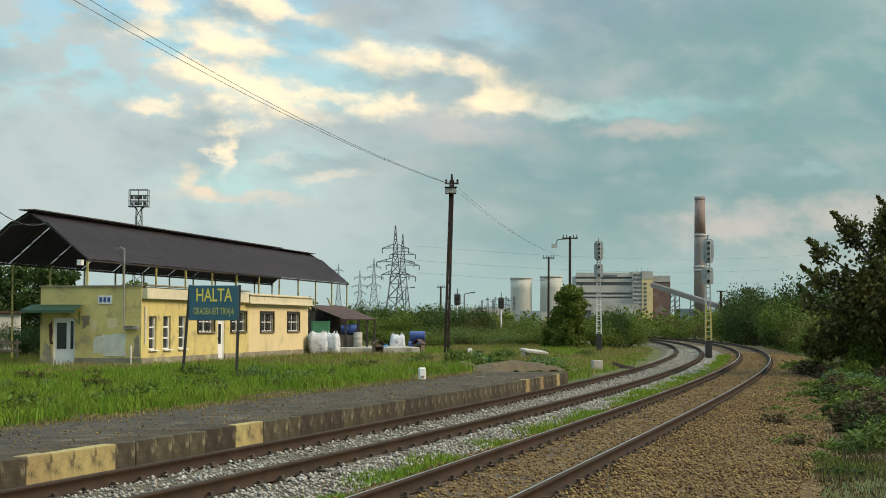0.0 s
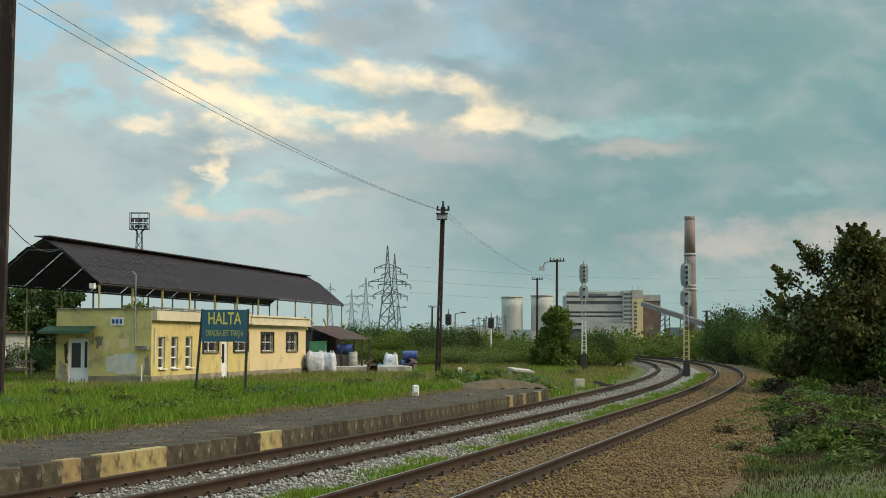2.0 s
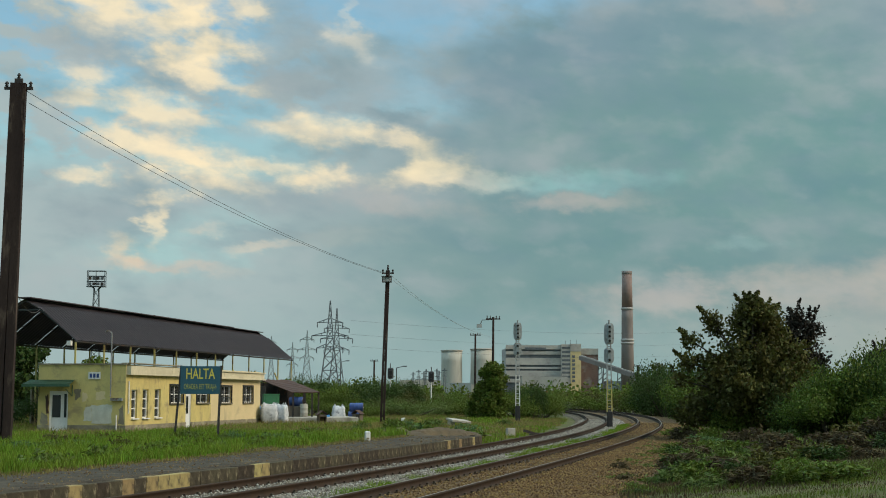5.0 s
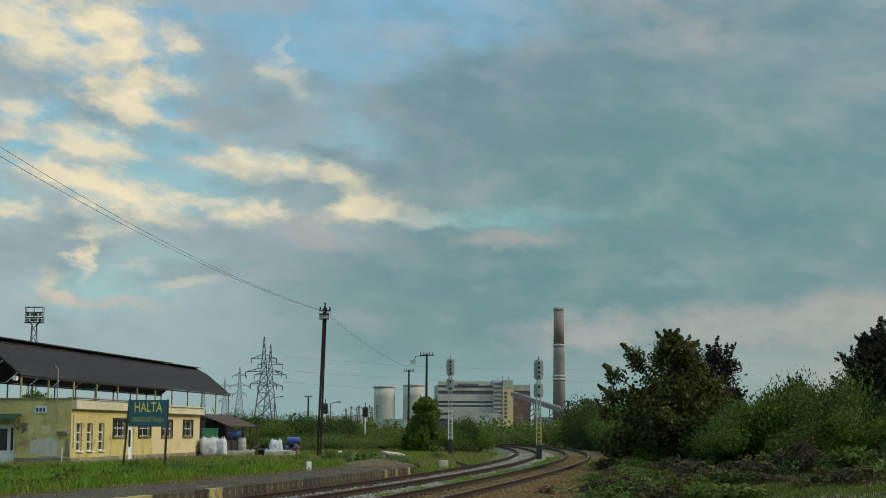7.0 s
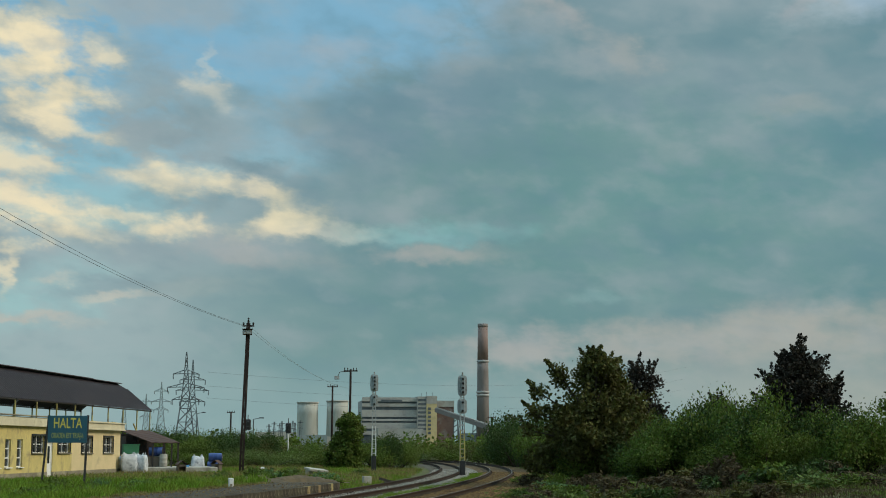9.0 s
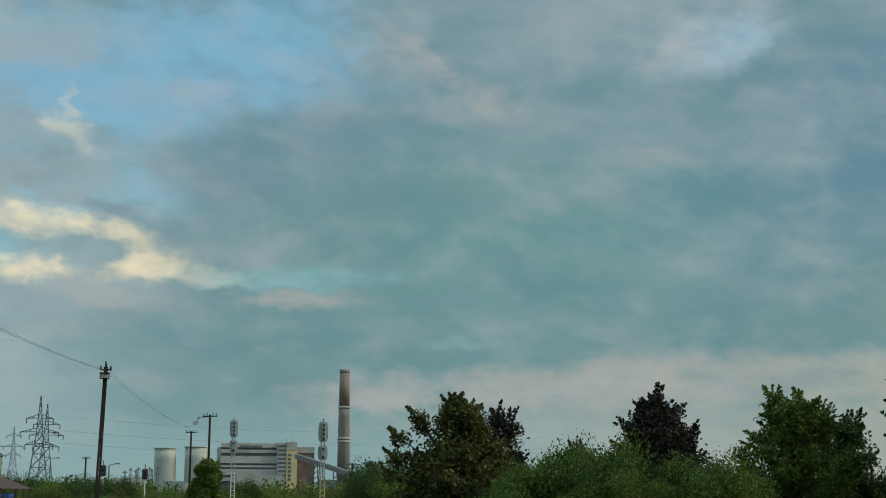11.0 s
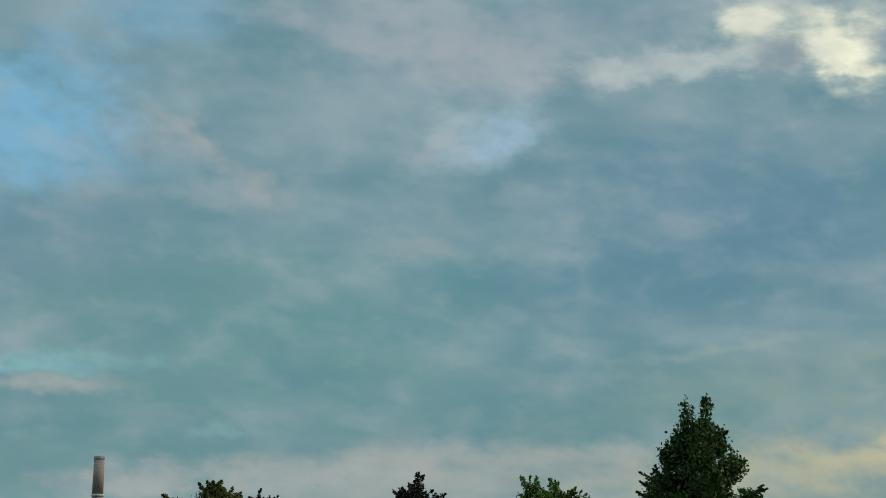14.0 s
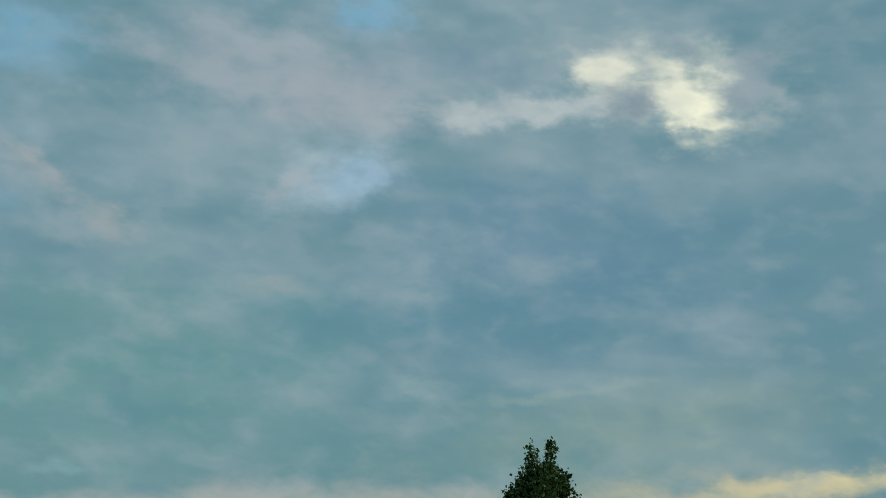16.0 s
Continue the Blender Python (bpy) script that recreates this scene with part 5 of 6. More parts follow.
for dx, dz, drop, up in ((-0.15, 9.45, 0.65, 9.45), (0.35, 8.95, 0.6, 9.25)):
    cable("overhead_wire", sag((-13.0 + dx * 0.4, 46.0, dz + 3.1), (0.02 + dx, 90.0, up + 0.15), drop), 0.010, far_steel, "thin sagging overhead wire between the poles")
    cable("overhead_wire", sag((0.02 + dx, 90.0, up + 0.15), (9.0, 120.0, 6.6), 0.6), 0.009, hazy_steel, "thin overhead wire running on to the next pole")
cable("service_cable", sag((-13.2, 46.0, 5.5), (-18.3, 73.0, 6.2), 0.5), 0.016, dark_steel, "dark service cable from the pole to the shed")


def small_pole(place, h, r, label, lamp=0):
    e = thing("wooden_pole", place, 0, label, "pole", "line poles")
    bm = rod(bmesh.new(), (0, 0, 0), (0.05, 0, h), r, r * 0.75, 10)
    part("shaft", bm, pole_brown, e)
    part("crossarm", boxed(((0.05, 0, h - 0.15), (1.2, 0.1, 0.1))), dark_steel, e)
    for s in (-0.52, -0.25, 0.25, 0.52):
        part("insulator", rods(((0.05 + s, 0, h - 0.1), (0.05 + s, 0, h + 0.12)), r=0.04), dark_steel, e)
    if lamp:
        a = part("lamp_arm", rods(((0, 0, h - 0.2), (-0.9, -0.1, h - 0.25)), ((-0.9, -0.1, h - 0.25), (-1.05, -0.1, h - 0.6)), r=0.03), dark_steel, e)
        part("lamp_head", boxed(((-1.15, -0.1, h - 0.75), (0.42, 0.3, 0.3))), signal_grey, a)
    return e


small_pole((9.08, 120.0) + (-0.1,), 8.4, 0.12, "dark line pole with crossarm and a lamp on a short arm", 1)
small_pole((10.02, 160.0) + (-0.1,), 8.6, 0.13, "distant dark line pole with crossarm")
small_pole((-1.47, 220.0) + (-0.1,), 7.0, 0.16, "far dark line pole above the bushes")
small_pole((36.57, 210.0) + (-0.1,), 6.2, 0.22, "thin dark pole in front of the power station")


def street_lamp(place, h, label):
    e = thing("yard_lamp", place, 0, label, "lamp post", "yard lamps")
    part("pole", rods(((0, 0, 0), (0, 0, h)), r=0.09), far_steel, e)
    part("arm", rods(((0, 0, h), (0.9, 0, h + 0.2)), r=0.05), far_steel, e)
    part("lamp_head", boxed(((1.1, 0, h + 0.2), (0.6, 0.25, 0.16))), far_steel, e)
    return e


street_lamp((1.74, 200.0) + (0,), 5.4, "slim grey lamp post among the bushes")
street_lamp((-6.99, 240.0) + (0,), 7.0, "slim grey lamp post near the pylons")

# ---- signals ----
def main_signal(place, h, low_paint, label):
    e = thing("railway_signal", place, 0, label, "railway signal", "main signals")
    part("foundation", box(bmesh.new(), (0, 0, 0.55), (0.34, 0.34, 1.15), 0, 0.03), black_paint, e, "tar-black concrete foot")
    knee = h * 0.46
    for s in (-1, 1):
        part("upright", rods(((s * 0.15, 0, 1.1), (s * 0.12, 0, knee)), r=0.035, square=True), low_paint, e)
        part("upright", rods(((s * 0.12, 0, knee), (s * 0.09, 0, h - 1.3)), r=0.032, square=True), signal_grey, e)
    for i in range(14):
        z = 1.3 + i * (h - 2.8) / 13
        part("rung", boxed(((0, 0, z), (0.27 - 0.09 * i / 13, 0.04, 0.05))), low_paint if z < knee else signal_grey, e)
    for z, hh, lamps, back in ((h - 0.72, 1.30, 4, 0), (h - 2.05, 0.92, 2, 0.12)):
        hd = part("signal_head", box(bmesh.new(), (0.0, -0.10 + back, z), (0.26, 0.14, hh - 0.16), 0, 0.03), hazy_steel, e, "grey lamp housing")
        bm = bmesh.new()
        ring = []
        for a in range(24):
            t = 2 * math.pi * a / 24
            ring.append((math.copysign(abs(math.cos(t)) ** 0.45, math.cos(t)) * 0.31, math.copysign(abs(math.sin(t)) ** 0.45, math.sin(t)) * hh / 2))
        fr = [bm.verts.new((x, back, z + y)) for x, y in ring]
        bk = [bm.verts.new((x, back + 0.03, z + y)) for x, y in ring]
        bm.faces.new(fr)
        bm.faces.new(bk[::-1])
        for a in range(24):
            bm.faces.new((fr[a], bk[a], bk[(a + 1) % 24], fr[(a + 1) % 24]))
        bmesh.ops.recalc_face_normals(bm, faces=bm.faces)
        part("backboard", bm, signal_grey, hd, "pale grey rounded backboard")
        for i in range(lamps):
            zz = z + (i - (lamps - 1) / 2) * (hh - 0.3) / max(1, lamps - 1) * 0.85
            part("hood", rods(((0, -0.18 + back, zz), (0, -0.30 + back, zz - 0.02)), r=0.075, n=12), black_paint, hd)
    part("cap", rods(((0, 0, h - 0.1), (0, 0, h + 0.12)), r=0.06), signal_grey, e)
    part("ladder", rods(((-0.14, 0.25, 0.2), (-0.14, 0.2, h - 1.2)), ((0.14, 0.25, 0.2), (0.14, 0.2, h - 1.2)), *[((-0.14, 0.24, 0.6 + i * 0.4), (0.14, 0.24, 0.6 + i * 0.4)) for i in range(13)], r=0.014, n=5), signal_grey, e)
    return e


main_signal((13.73, 85.2, -0.35), 6.6, yellow_steel, "tall colour-light signal with pale backboards and yellow lower mast")
main_signal((9.83, 104.8, -0.15), 7.35, white_paint, "tall colour-light signal with pale backboards and white mast")


def dwarf_signal(place, h, label):
    e = thing("small_signal", place, 0, label, "railway signal", "small signals")
    part("post", rods(((0, 0, 0), (0, 0, h - 0.8)), r=0.09), white_paint, e)
    hd = part("lamp_housing", box(bmesh.new(), (0, 0, h - 0.1), (0.66, 0.3, 1.2), 0, 0.12), black_paint, e)
    for z in (0.25, -0.3):
        part("hood", rods(((0, -0.17, h - 0.2 + z), (0, -0.4, h - 0.22 + z)), r=0.2, n=12), black_paint, hd)
    part("finial", rods(((0, 0, h + 0.5), (0, 0, h + 1.0)), r=0.05), dark_steel, e)
    return e


dwarf_signal((0.70, 160.0) + (0,), 4.2, "black signal head on a short white post")
dwarf_signal((5.36, 165.0) + (0,), 3.9, "black signal head on a short white post in the bushes")

# ---- power station, far off ----
SC = 900.0 / 2986.0


def far(x, y, d=900.0):
    """Metres from the line of sight straight ahead and from eye level, at the far distance."""
    return (x * d, d, 1.72 + y * d)


def tower(x, half, top, label):
    e = thing("cooling_tower", (x, 900.0, 0.0), 0, label, "cooling tower", "cooling towers")
    part("shell", lathe([(half * 1.04, 0), (half * 1.0, top * 0.3), (half * 0.97, top * 0.75), (half * 0.98, top - 0.8)], 40), tower_pale, e)
    part("rim", lathe([(half * 0.99, top - 0.8), (half * 1.04, top - 0.7), (half * 1.04, top), (half * 0.9, top)], 40), plant_pale, e)
    return e


tower(41.29, 6.4, 28.42, "squat pale concrete cooling tower streaked with dirt")
tower(59.08, 6.6, 29.33, "pale concrete cooling tower behind a tall bush")

stack = thing("chimney", (147.2, 900.0, 0.0), 0, "tall tapering power station chimney, grey below and brick red above", "chimney")
H0 = 76.55
part("shaft", lathe([(4.1, 0), (3.55, H0 * 0.45), (3.42, H0 * 0.62), (3.3, H0 * 0.70)], 32), stack_grey, stack)
part("upper_shaft", lathe([(3.3, H0 * 0.70), (3.0, H0 - 2.0)], 32), stack_red, stack, "brick-red upper shaft")
part("crown", lathe([(3.05, H0 - 2.0), (3.15, H0 - 1.9), (3.15, H0), (2.6, H0)], 32), stack_grey, stack)
for z, r in ((H0 * 0.70, 3.45), (H0 * 0.455, 3.75), (H0 * 0.43, 3.72)):
    part("gallery", lathe([(r, z - 0.5), (r + 0.25, z - 0.4), (r + 0.25, z + 0.7), (r, z + 0.8)], 32), stack_white, stack, "white gallery ring")

# main block: local x along the long face
BX0, BX1, BXS = 73.95, 118.9, 129.9
plant = thing("power_station", (0, 0, 0), 0, "pale banded concrete power station with a yellow corner tower", "power station")


def slab(name, x0, x1, z0, z1, d, depth, material, label="", parent=None):
    return part(name, boxed((((x0 + x1) / 2, d + depth / 2, (z0 + z1) / 2), (x1 - x0, depth, z1 - z0))), material, parent or plant, label)


ZT = 29.63
slab("main_block", BX0, 107.2, 0.0, ZT, 903.0, 30.0, plant_window, "dark glazed core")
for y0, y1 in ((478, 486), (490, 496.5), (503, 517), (521, 525), (528.5, 540), (545, 552)):
    x0 = BX0
    slab("spandrel", x0, 107.2, 1.72 + (577 - y1) * SC, 1.72 + (577 - y0) * SC, 902.2, 1.0, plant_pale, "pale concrete spandrel band")
slab("roof_house", 85.5, 98.2, 28.73, 30.23, 901.8, 6.0, plant_window)
slab("annex", 82.26, 109.09, 0.0, 12.63, 885.0, 12.0, plant_pale)
tw = slab("stair_tower", 107.2, 112.6, 0.0, 32.1, 899.0, 18.0, plant_pale, "pale stair tower")
for i in range(8):
    slab("window_band", 107.5, 112.3, 1.72 + (577 - 485 - i * 8.2) * SC, 1.72 + (577 - 481 - i * 8.2) * SC, 898.8, 0.3, plant_window, "", tw)
yt = slab("yellow_tower", 112.6, BX1, 0.0, 27.82, 898.6, 20.0, plant_yellow, "yellow-painted tower face")
slab("tower_head", 112.6, BX1, 27.82, 32.4, 898.4, 20.0, plant_pale)
for i in range(7):
    slab("window", 113.5, 115.3, 1.72 + (577 - 503 - i * 8.0) * SC, 1.72 + (577 - 498 - i * 8.0) * SC, 898.4, 0.3, plant_window, "", yt)
bw = slab("boiler_house", BX1, BXS, 0.0, 26.11, 903.0, 40.0, plant_brick, "dark red-brown boiler house")
slab("boiler_top", BX1, BXS, 26.11, 29.79, 902.6, 40.0, plant_pale)
for x, h in ((1150, 471), (1160, 470), (1172, 470)):
    part("roof_mast", rods((((x - 784) * SC, 905.0, 20.0), ((x - 784) * SC, 905.0, 1.72 + (577 - h + 3) * SC)), r=0.12, n=5), far_steel, plant)
# hazy_steel: haze is part of this hall's colour
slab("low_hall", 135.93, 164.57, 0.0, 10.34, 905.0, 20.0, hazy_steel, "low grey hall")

conv = thing("conveyor_gallery", (0, 0, 0), 0, "long sloping conveyor gallery on lattice trestles", "conveyor")
a, b = Vector((116.2, 880.0, 23.6)), Vector((140.6, 800.0, 10.4))
part("gallery", rod(bmesh.new(), a, b, 1.2, square=True), stack_grey, conv, "grey-clad gallery")
part("window_strip", rod(bmesh.new(), a + Vector((0, -1.45, 0.2)), b + Vector((0, -1.45, 0.2)), 0.35, square=True), plant_window, conv)
part("roof_edge", rod(bmesh.new(), a + Vector((0, -1.2, 1.4)), b + Vector((0, -1.2, 1.4)), 0.22, square=True), plant_pale, conv)
for t in (0.32, 0.40, 0.62, 0.82):
    p = a.lerp(b, t)
    part("trestle", rods((p + Vector((-0.9, 0, -1)), Vector((p.x - 1.6, p.y, 0))), (p + Vector((0.9, 0, -1)), Vector((p.x + 1.6, p.y, 0))),
                         *[((p.x - 1.3, p.y, z), (p.x + 1.3, p.y, z + 2)) for z in range(1, int(p.z) - 2, 3)], r=0.28, n=5), far_steel, conv)

car = thing("locomotive", (37.91, 330.0, 0.6), 0, "far red and white rail vehicle between the bushes", "rail vehicle")
part("body", boxed(((0, 0, 1.1), (4.6, 6.0, 1.9))), red_paint, car)
part("cab", boxed(((1.2, -3.04, 1.4), (1.5, 0.1, 1.0)), ((-0.9, -3.04, 0.7), (1.4, 0.1, 0.5))), white_paint, car)
far_box = thing("far_halls", (0, 0, 0), 0, "low pale industrial halls on the horizon", "industrial hall")
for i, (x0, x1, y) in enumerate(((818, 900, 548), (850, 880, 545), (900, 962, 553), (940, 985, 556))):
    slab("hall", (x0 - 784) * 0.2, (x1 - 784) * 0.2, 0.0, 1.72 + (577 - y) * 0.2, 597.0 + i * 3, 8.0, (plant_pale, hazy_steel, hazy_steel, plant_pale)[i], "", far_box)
for i in range(8):
    x = (844 + i * 8.5 + (i % 3) * 2 - 784) * 0.2
    h = 1.72 + (577 - 533 + (i * 5 % 9)) * 0.2
    g = thing("substation_mast", (x, 590.0, 0), 0, "thin lattice substation mast on the horizon", "mast", "substation masts")
    part("mast", rods(((-0.5, 0, 0), (-0.15, 0, h)), ((0.5, 0, 0), (0.15, 0, h)), r=0.13, n=4), far_steel, g)
    for w, z in ((1.1, 0.93), (0.9, 0.75)):
        part("arm", rods(((-w, 0, h * z), (w, 0, h * z)), r=0.12, n=4), far_steel, g)


# ---- pylons and floodlight tower ----
def pylon(place, h, base, arms, material, label, r):
    e = thing("electricity_pylon", place, 0, label, "pylon", "electricity pylons")
    waist = h * 0.62
    def half(z):
        return base / 2 * (1 - z / waist) + base * 0.14 * (z / waist) if z < waist else base * 0.14 * (1 - (z - waist) / (h - waist) * 0.9)
    levels = [h * t for t in (0, 0.17, 0.32, 0.45, 0.55, 0.63, 0.71, 0.79, 0.87, 0.94, 1.0)]
    for sx in (-1, 1):
        for sy in (-1, 1):
            part("leg", rods(*[((sx * half(a), sy * half(a), a), (sx * half(b), sy * half(b), b)) for a, b in zip(levels, levels[1:])], r=r, n=4), material, e)
    bm = bmesh.new()
    for a, b in zip(levels, levels[1:]):
        for s in (-1, 1):
            rod(bm, (-half(a), s * half(a), a), (half(b), s * half(b), b), r * 0.6, n=4)
            rod(bm, (half(a), s * half(a), a), (-half(b), s * half(b), b), r * 0.6, n=4)
            rod(bm, (s * half(a), -half(a), a), (s * half(b), half(b), b), r * 0.6, n=4)
            rod(bm, (-half(b), s * half(b), b), (half(b), s * half(b), b), r * 0.6, n=4)
    part("bracing", bm, material, e)
    for z, w in arms:
        for s in (-1, 1):
            arm = part("arm", rods(((s * half(z * h), 0, z * h), (s * w, 0, z * h - 0.1)), ((s * half(z * h), 0, z * h + h * 0.035), (s * w, 0, z * h - 0.1)), ((s * w * 0.5, 0, z * h), (s * w * 0.45, 0, z * h + h * 0.02)), r=r * 0.8, n=4), material, e)
            part("insulator", rods(((s * w, 0, z * h - 0.1), (s * w * 0.98, 0, z * h - 1.1)), r=r * 1.1, n=5), material, arm)
    return e


pylon((-10.85, 300.0) + (0,), 20.67, 4.6, ((0.79, 2.6), (0.66, 3.7), (0.54, 2.7)), far_steel, "dark lattice electricity pylon above the bushes", 0.095)
pylon((-10.39, 330.0) + (0,), 20.80, 4.2, ((0.79, 2.8), (0.68, 3.6), (0.56, 2.8)), far_steel, "dark lattice electricity pylon standing behind another", 0.09)
# the farthest pylons are paled by colour to stand for haze
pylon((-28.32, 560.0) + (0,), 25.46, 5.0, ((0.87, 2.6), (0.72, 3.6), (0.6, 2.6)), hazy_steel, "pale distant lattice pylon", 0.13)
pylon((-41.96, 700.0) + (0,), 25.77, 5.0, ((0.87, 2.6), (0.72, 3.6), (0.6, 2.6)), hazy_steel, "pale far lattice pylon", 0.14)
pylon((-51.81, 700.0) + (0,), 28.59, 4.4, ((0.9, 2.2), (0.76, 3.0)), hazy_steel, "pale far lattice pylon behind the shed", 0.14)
pylon((229.0, 480.0, 0), 35.5, 6.0, ((0.93, 4.0), (0.80, 6.2), (0.68, 4.4)), far_steel, "lattice pylon behind the trees on the bank", 0.12)
for z0, z1 in (((456 - 577), 470), ((428 - 577), 446), ((480 - 577), 492)):
    cable("power_line", sag((-6.63, 300.0, 1.72 - z0 * 0.1005), (190.0, 620.0, 1.72 + (577 - z1 + 40) * 0.2), 5.0), 0.02, far_steel, "thin power line strung from the pylon")

fl = thing("floodlight_tower", (-27.96, 140.0, 0.0), 0, "steel lattice floodlight tower with a lamp rack", "floodlight tower")
HT = 20.33
for sx in (-1, 1):
    for sy in (-1, 1):
        part("leg", rods(((sx * 0.85, sy * 0.85, 0), (sx * 0.32, sy * 0.32, HT - 2.6)), ((sx * 0.32, sy * 0.32, HT - 2.6), (sx * 0.95, sy * 0.5, HT - 2.0)), r=0.07, n=4), far_steel, fl)
bm = bmesh.new()
for i in range(14):
    z0, z1 = i * (HT - 2.6) / 14, (i + 1) * (HT - 2.6) / 14
    w0, w1 = 0.85 - 0.53 * i / 14, 0.85 - 0.53 * (i + 1) / 14
    rod(bm, (-w0, -w0, z0), (w1, -w1, z1), 0.045, n=4)
    rod(bm, (w0, -w0, z0), (-w1, -w1, z1), 0.045, n=4)
part("bracing", bm, far_steel, fl)
rack = part("lamp_rack", rods(*[((-1.25, y, HT - 2.3 + j * 0.75), (1.25, y, HT - 2.3 + j * 0.75)) for j in range(4) for y in (-0.5, 0.5)],
                              *[((x, -0.5, HT - 2.3), (x, -0.5, HT)) for x in (-1.25, 0, 1.25)], *[((x, 0.5, HT - 2.3), (x, 0.5, HT)) for x in (-1.25, 1.25)], r=0.055, n=4), far_steel, fl)
for i in range(4):
    for j in range(2):
        part("lamp", boxed(((-0.85 + i * 0.58, -0.62, HT - 1.95 + j * 0.8), (0.42, 0.25, 0.42))), (far_steel, dark_steel)[(i + j) % 2], rack)
part("platform", boxed(((0, 0, HT - 2.32), (2.7, 1.2, 0.08))), far_steel, fl)
fl.scale = (0.67, 0.67, 0.67)

# ---- fence, crossing post and clutter at the edge of the field ----
fence = thing("wooden_fence", (-20.4, 76.0, 0.0), 8, "low weathered wooden rail fence", "fence")
for i in range(6):
    part("post", rods(((-i * 1.5, 0, 0), (-i * 1.5, 0, 0.9)), r=0.06), wood_grey, fence)
for z in (0.35, 0.75):
    part("rail", boxed(((-3.75, 0, z), (7.9, 0.05, 0.12))), wood_grey, fence)
cp = thing("warning_post", (-17.45, 60.5, -0.1), 10, "red and white striped post with a round white disc", "marker post")
for i in range(5):
    part("band", rods(((0, 0, i * 0.24), (0, 0, (i + 1) * 0.24)), r=0.09, n=12), (red_paint, white_paint)[i % 2], cp)
part("disc", rods(((0, -0.09, 1.36), (0, -0.05, 1.36)), r=0.26, n=20), white_paint, cp, "round white disc")
hut = thing("garden_hut", (-27.5, 96.0, 0.0), 15, "small pale hut half hidden by trees", "hut")
part("wall", boxed(((0, 0, 1.1), (3.0, 2.4, 2.2))), plaster_white, hut)
part("roof", boxed(((0, 0, 2.3), (3.4, 2.8, 0.15))), rust_sheet, hut)


# ---- trees and bushes ----
def grow_tree(name, place, h, spots, count, size, material, label, seed, trunk=0.16, stems=((0, 0),), category="tree", long=1.5, shoots=0, reach=1.0):
    """A tree: tapered trunk with limbs reaching into the lumps of a leafy crown, and loose shoots past its outline."""
    rng = np.random.default_rng(seed)
    e = thing(name, place, 0, label, category)
    bm = bmesh.new()
    for sx, sy in stems:
        p = Vector((sx, sy, -0.15))
        top = Vector((sx * 1.6, sy * 1.6, h * 0.55))
        for i in range(5):
            q = Vector((sx, sy, 0)).lerp(top, (i + 1) / 5) + Vector(rng.normal(0, 0.05, 3))
            rod(bm, p, q, trunk * (1 - i * 0.16), trunk * (1 - (i + 1) * 0.16), 8)
            p = q
    part("trunk", bm, bark, e)
    bm = bmesh.new()
    for x, y, z, r, _ in spots:
        a = Vector((stems[0][0] * 1.3, stems[0][1] * 1.3, min(h * 0.5, z * 0.6)))
        b = Vector((x, y, z))
        m = a.lerp(b, 0.5) + Vector(rng.normal(0, 0.15, 3))
        rod(bm, a, m, trunk * 0.4, trunk * 0.26, 5)
        rod(bm, m, b, trunk * 0.26, trunk * 0.12, 5)
        for _ in range(3):
            d = Vector(rng.normal(size=3))
            d.normalize()
            rod(bm, b, b + d * r * 0.9, trunk * 0.1, trunk * 0.03, 4)
    tagged(part("branchwork", bm, bark, e), kind="stuff")
    pts = [lobes(rng, spots, count, 0.75)]
    twigs = bmesh.new()
    for i in range(shoots):
        x, y, z, r, q = spots[rng.integers(len(spots))]
        d = Vector((x * 0.5 + rng.normal(0, 0.5), y * 0.5 + rng.normal(0, 0.5), rng.uniform(0.3, 1.6)))
        d.normalize()
        a = Vector((x, y, z)) + d * r * 0.7
        b = a + d * reach * rng.uniform(0.5, 1.2) * (0.5 + 0.5 * r)
        rod(twigs, a, b, 0.012, 0.005, 4)
        t = rng.random((34, 1)) ** 0.8
        pts.append(np.array(a) + (np.array(b) - np.array(a)) * t + rng.normal(0, 0.07, (34, 3)) * (1.15 - t))
    if shoots:
        tagged(part("twigwork", twigs, bark, e), kind="stuff")
    else:
        twigs.free()
    v, f = leaves(np.concatenate(pts), size, rng, long)
    sheet("crown", v, f, material, e)
    return e


def random_spots(rng, n, w, h, low, r0, r1, taper=0.5, round_top=True):
    out = []
    for i in range(n):
        t = rng.random()
        z = low + (h - low) * t
        wide = w * ((1 - t ** 2.2) ** 0.5 if round_top else (1 - t * taper)) * rng.random() ** 0.45
        a = rng.uniform(0, 6.283)
        r = r0 + (r1 - r0) * rng.random()
        out.append((wide * math.cos(a), wide * math.sin(a), max(z - r * 0.6, r * 0.5), r, 0.8))
    return out


def rr(seed):
    return np.random.default_rng(seed)


# spreading olive tree over the bend, with sparse twigs on one side
walnut = grow_tree("walnut_tree", (16.12, 59.3, -0.1), 5.4, random_spots(rr(61), 60, 2.5, 5.8, 1.0, 0.4, 0.85) + [(-2.6, 0, 3.2, 0.5, 0.8), (-2.4, 0.3, 4.1, 0.5, 0.8), (-1.6, 0, 5.0, 0.5, 0.7), (-0.2, 0, 5.5, 0.5, 0.8), (-2.9, 0.2, 2.4, 0.45, 0.9), (0.2, 0, 3.3, 1.7, 0.95), (-0.6, 0, 2.3, 1.7, 0.9), (1.0, 0, 2.4, 1.8, 0.9)],
          36000, 0.125, leaf_olive, "spreading olive-green walnut tree with ragged twigs", 62, 0.18, shoots=120, reach=0.60)
walnut.scale = (1.05, 1.05, 1.05)
